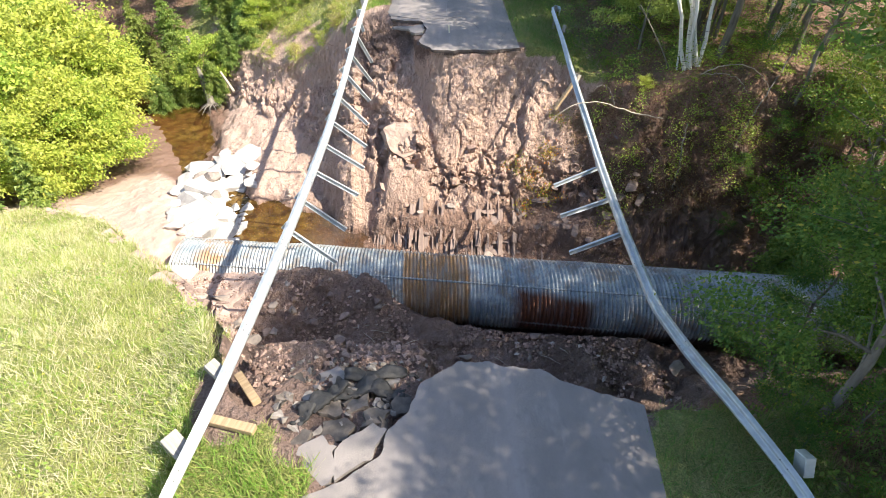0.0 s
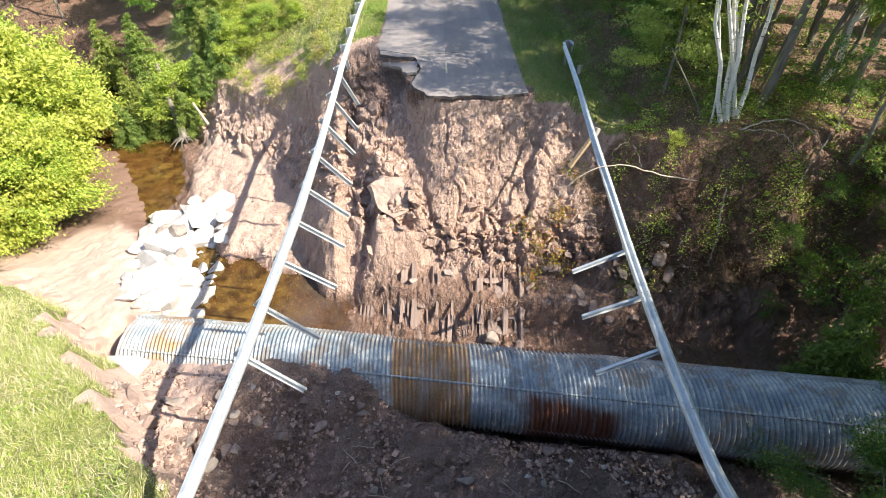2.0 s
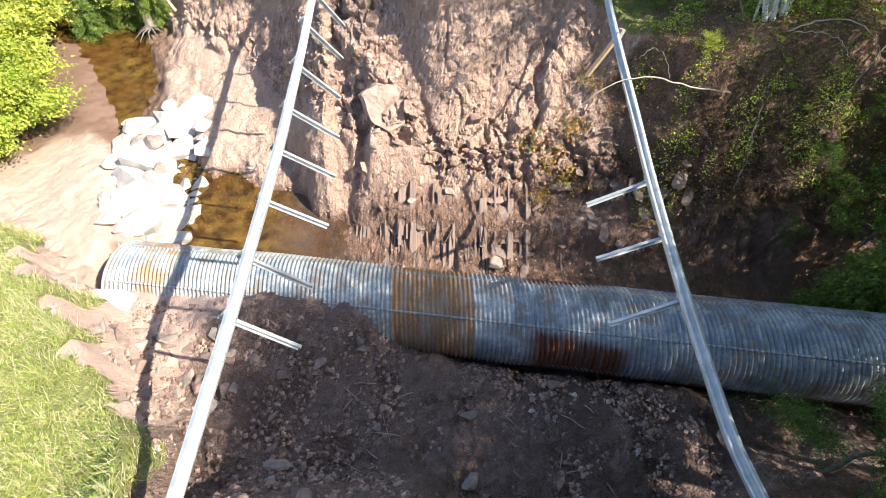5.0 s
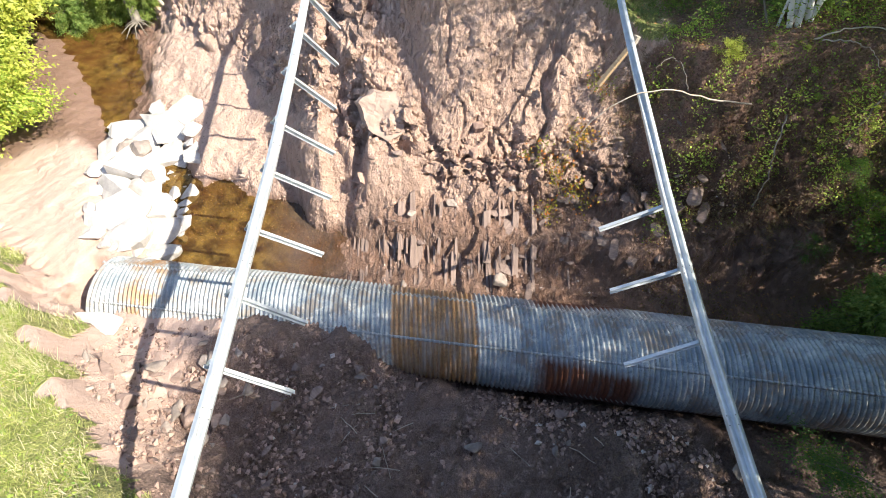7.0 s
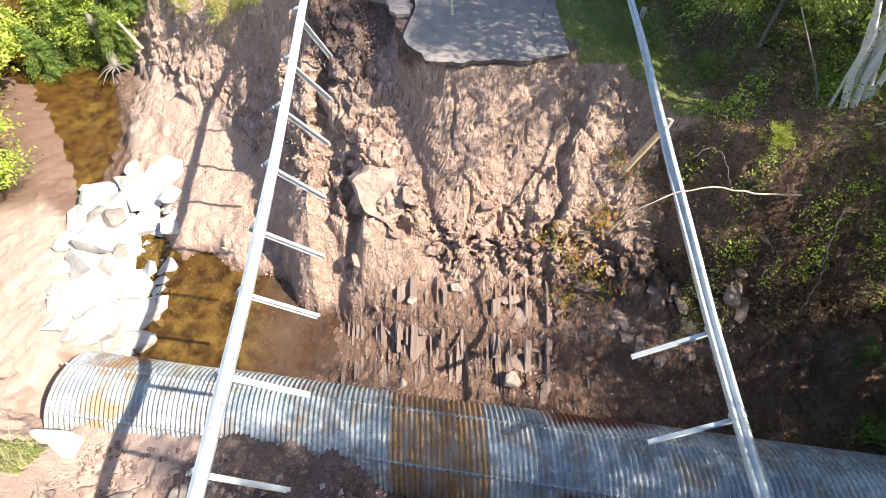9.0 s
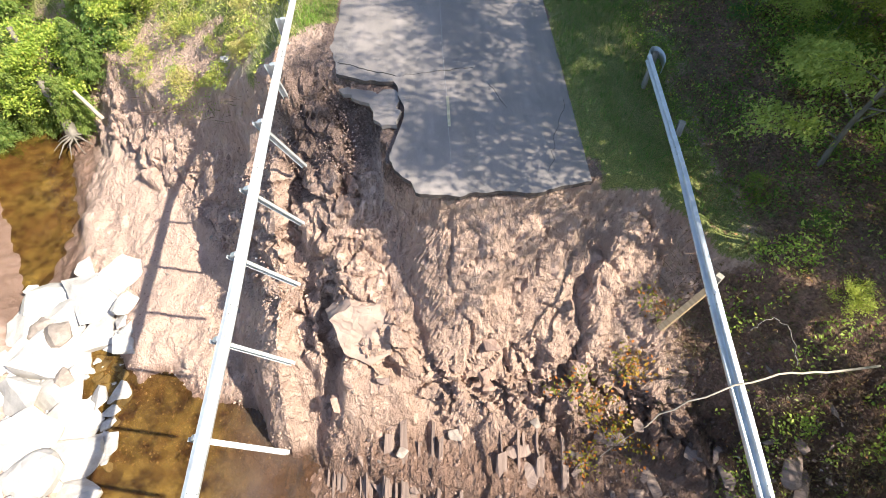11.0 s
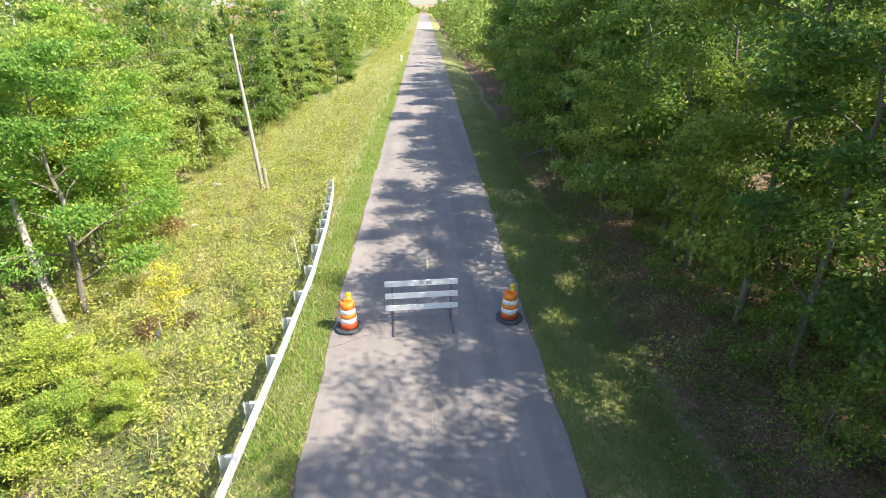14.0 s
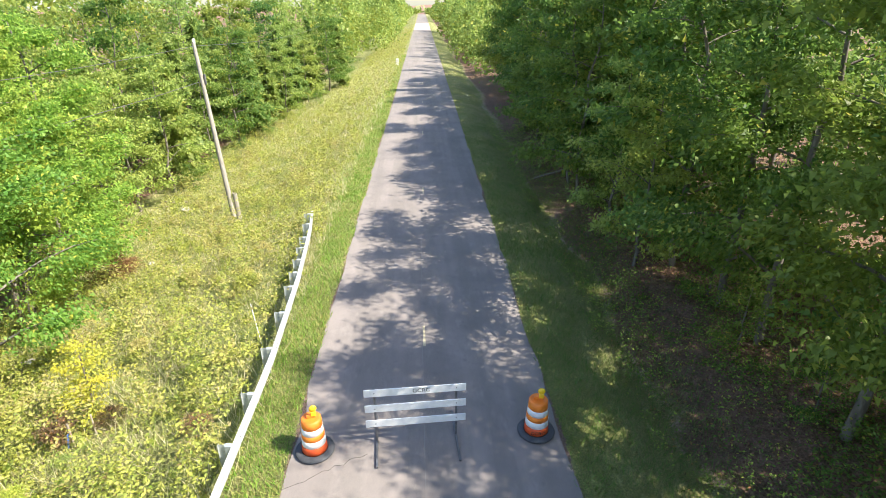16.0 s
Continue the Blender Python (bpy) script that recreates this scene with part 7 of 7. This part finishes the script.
def lathe(rows, sides=28):
    rows = np.array(rows, float)
    ang = np.linspace(0, 2 * np.pi, sides, endpoint=False)
    v = np.stack([rows[:, :1] * np.cos(ang), rows[:, :1] * np.sin(ang), rows[:, 1:] + 0 * ang], -1).reshape(-1, 3)
    i, j = np.meshgrid(np.arange(len(rows) - 1), np.arange(sides), indexing="ij")
    n = (j + 1) % sides
    return v, np.stack([i * sides + j, i * sides + n, (i + 1) * sides + n, (i + 1) * sides + j], -1).reshape(-1, 4)


def drum(x, y, turn, lens, low, lettered):
    t = thing("traffic_drum", (x, y, 0.045), "orange and white striped traffic drum with a warning light", "traffic drum", "traffic drums")
    t.rotation_euler = (0, 0, radians(turn))
    part("rubber_base", mesh_of("rubber_base", *lathe([(0.0, 0.0), (0.46, 0.0), (0.465, 0.03), (0.44, 0.06), (0.34, 0.075), (0.31, 0.07)]), RUBBER, True), None, t, "dark rubber tyre-ring base")
    levels = [(0.07, 0.27, 0.300, 0.290, low), (0.27, 0.45, 0.283, 0.275, WHITE), (0.45, 0.60, 0.270, 0.262, ORANGE), (0.60, 0.77, 0.256, 0.248, WHITE), (0.77, 0.97, 0.243, 0.232, ORANGE)]
    for z0, z1, r0, r1, mat in levels:
        name = "white_band" if mat is WHITE else "orange_band"
        part(name, mesh_of(name, *lathe([(r0 - 0.012, z0), (r0, z0 + 0.006), (r1, z1 - 0.006), (r1 - 0.012, z1)]), mat, True), None, t, "white reflective band" if mat is WHITE else "")
    part("lid", mesh_of("lid", *lathe([(0.232, 0.965), (0.215, 0.99), (0.17, 0.975), (0.0, 0.975)]), ORANGE, True), None, t)
    part("handle", bm_box(bmesh.new(), (0.22, 0.04, 0.10), pose(0, 0, 1.02), 0.015), ORANGE, t)
    light = part("warning_light", bm_box(bmesh.new(), (0.12, 0.09, 0.12), pose(0.06, 0.0, 1.10), 0.012), AMBER if lens is AMBER else ORANGE, t, "warning light housing")
    v, f = lathe([(0.0, -0.035), (0.075, -0.03), (0.09, 0.0), (0.075, 0.03), (0.0, 0.035)], 18)
    v = np.stack([v[:, 0] + 0.06, v[:, 2], v[:, 1] + 1.23], -1)
    part("lens", mesh_of("lens", v, f, lens, True), None, light, "round lens")
    if lettered:
        lettering("GCRC", 0.13, pose(0.03, -0.302, 0.17, 90, 0, 6), t, BLACK)


barricade()
drum(-1.86, 42.1, 15, AMBER, RED_ORANGE, False)
drum(3.55, 42.45, -10, AMBER, RED_ORANGE, True)

# ---- poles, wires, markers ----
def utility_pole(base, top, label):
    base, top = np.array(base, float), np.array(top, float)
    t = thing("utility_pole", tuple(base), label, "utility pole", "utility poles")
    up = top - base
    v, f = tube(np.array([-0.1 * up / 9, up * 0.5, up]), np.array([0.15, 0.125, 0.095]), 10)
    part("pole", mesh_of("pole", v, f, POLE_WOOD, True), None, t)
    v, f = tube(np.array([[0.28, 0.1, -0.4], [0.22, 0.1, 1.3]]), np.array([0.14, 0.13]), 9)
    part("stub", mesh_of("stub", v, f, POLE_WOOD, True), None, t, "short stub bound to the pole")
    q = up * 0.985
    part("insulator", bm_box(bmesh.new(), (0.14, 0.14, 0.26), pose(q[0] + 0.02, q[1], q[2] + 0.18), 0.03), WHITE, t)
    q = up * 0.8
    part("bracket", bm_box(bmesh.new(), (0.10, 0.12, 0.55), pose(q[0] + 0.17, q[1], q[2]), 0.02), FRAME_STEEL, t)
    return t


utility_pole((-10.16, 62.6, -1.6), (-11.05, 63.6, 7.9), "leaning weathered wooden utility pole in the meadow")
utility_pole((-13.5, 150, -2.2), (-13.9, 150, 8.4), "weathered wooden utility pole far along the road")
pole_like("overhead_wire", bend((-11.0, 63.5, 7.7), (-25, 18, 9.5), -1.2, 14, 1, 0.0), 0.012, 0.012, FRAME_STEEL, "thin overhead service wire", "wire")
pole_like("overhead_wire", bend((-10.9, 63.3, 5.9), (-26, 18, 8.0), -1.6, 14, 1, 0.0), 0.014, 0.014, FRAME_STEEL, "thin overhead telephone wire", "wire")
pole_like("overhead_wire", bend((-11.0, 63.5, 7.7), (-13.9, 150, 8.2), -1.3, 14, 1, 0.0), 0.012, 0.012, FRAME_STEEL, "thin overhead service wire", "wire")
for x, y, h in ((-9.4, 44.6, 0.9), (-8.9, 44.9, 0.8)):
    timber("survey_stake", (x, y, height(x, y) - 0.1), (x + 0.06, y - 0.05, height(x, y) + h), (0.05, 0.03), PALE_WOOD, "thin wooden survey stake in the meadow", "stake")
BLUE = plain("blue_ribbon", (0.05, 0.12, 0.45), (0.09, 0.2, 0.6), 9, 0.6, 0, 0.1)
timber("ribbon", (-9.55, 44.55, height(-9.55, 44.55)), (-9.42, 44.55, height(-9.55, 44.55) + 0.55), (0.09, 0.02), BLUE, "blue marking ribbon tied by the stake", "ribbon")
timber("marker_rod", (-4.5, 47.3, -0.5), (-4.62, 47.25, 1.15), (0.03, 0.03), WHITE, "thin white marker rod behind the guardrail", "marker")
timber("marker_post", (-2.2, 130, -0.2), (-2.2, 130, 1.1), (0.45, 0.1), WHITE, "small white marker at the roadside", "marker")
for k in range(9):
    x, y = -16.3 + rng.normal() * 0.7, 69.6 + rng.normal() * 0.8
    s = rng.uniform(0.2, 0.45)
    put("boulder", GREY_STONES[k % 3], Matrix.Translation((x, y, height(x, y) + 0.25 * s)) @ pose(0, 0, 0, 10, 5, 40 * k) @ Matrix.Diagonal((s, s, s, 1)), "grey stone in a small heap at the meadow's edge", "boulder", "heap stones")
# the small yellow shrub in the meadow
KINDS["gold_bush"] = [tree_thing("shrub", broadleaf(71, 2.6, 0.7, 0.2, 0.11, 120, 12, LEAF_YELLOW, BARK, 0.03), "slim bright yellow shrub in the meadow"), False]
plant("gold_bush", -9.5, 46.0, 1.0)
KINDS["dark_bush"] = [tree_thing("shrub", broadleaf(72, 1.3, 0.9, 0.1, 0.11, 110, 14, LEAF_LITTER, BARK, 0.03), "brown dead shrub in the meadow"), False]
plant("dark_bush", -9.9, 44.9, 0.7)
for k in range(4):
    KINDS["weed_%d" % k] = [tree_thing("weed_clump", broadleaf(75 + k, 1.5, 0.75 + 0.1 * k, 0.1, 0.10, 70, 15, (LEAF_GOLD, LEAF_BUSH, LEAF_GOLD, LEAF_POPLAR)[k], BARK, 0.012), ("clump of yellow-green goldenrod in the meadow", "bright green leafy weed clump in the meadow", "tall straw-coloured weed clump in the meadow", "low green shrubby growth in the meadow")[k], "meadow weeds"), False]
for k in range(230):
    y = 33 + 75 * rng.random() ** 1.5
    x = float(road_x(y)) - rng.uniform(5.6, 8.5 + 9.5 * min(1.0, (y - 28) / 22))
    if fbm(np.array([x * 0.35]), np.array([y * 0.35]), 141)[0] > 0.44 and ground(np.array([x]), np.array([y]))[1][0] < 0.02:
        plant("weed_%d" % rng.integers(4), x, y, rng.uniform(0.35, 0.8))
plant("dark_bush", -5.2, 43.5, 0.6)
# rail terminal
loop = [(6.47 + 0.2 - 0.2 * math.cos(a), 30.25 + 0.34 * math.sin(a) - 0.12 * max(0, a - 3.1), 0.5) for a in np.linspace(0, 4.6, 14)]
v = np.array([[(x, y, z - 0.15), (x, y, z + 0.15)] for x, y, z in loop]).reshape(-1, 3)
f = [(2 * k, 2 * k + 1, 2 * k + 3, 2 * k + 2) for k in range(13)]
ob = tagged(new("rail_terminal", mesh_of("rail_terminal", v, f, STEEL, True)), "curled steel end piece of the guardrail", "guardrail end")
ob.modifiers.new("sheet", "SOLIDIFY").thickness = 0.008
pole_like("terminal_post", [(6.6, 30.2, -0.6), (6.6, 30.2, 0.3), (6.6, 30.2, 0.72)], 0.08, 0.08, POLE_WOOD, "round timber post holding the rail's end", "post")
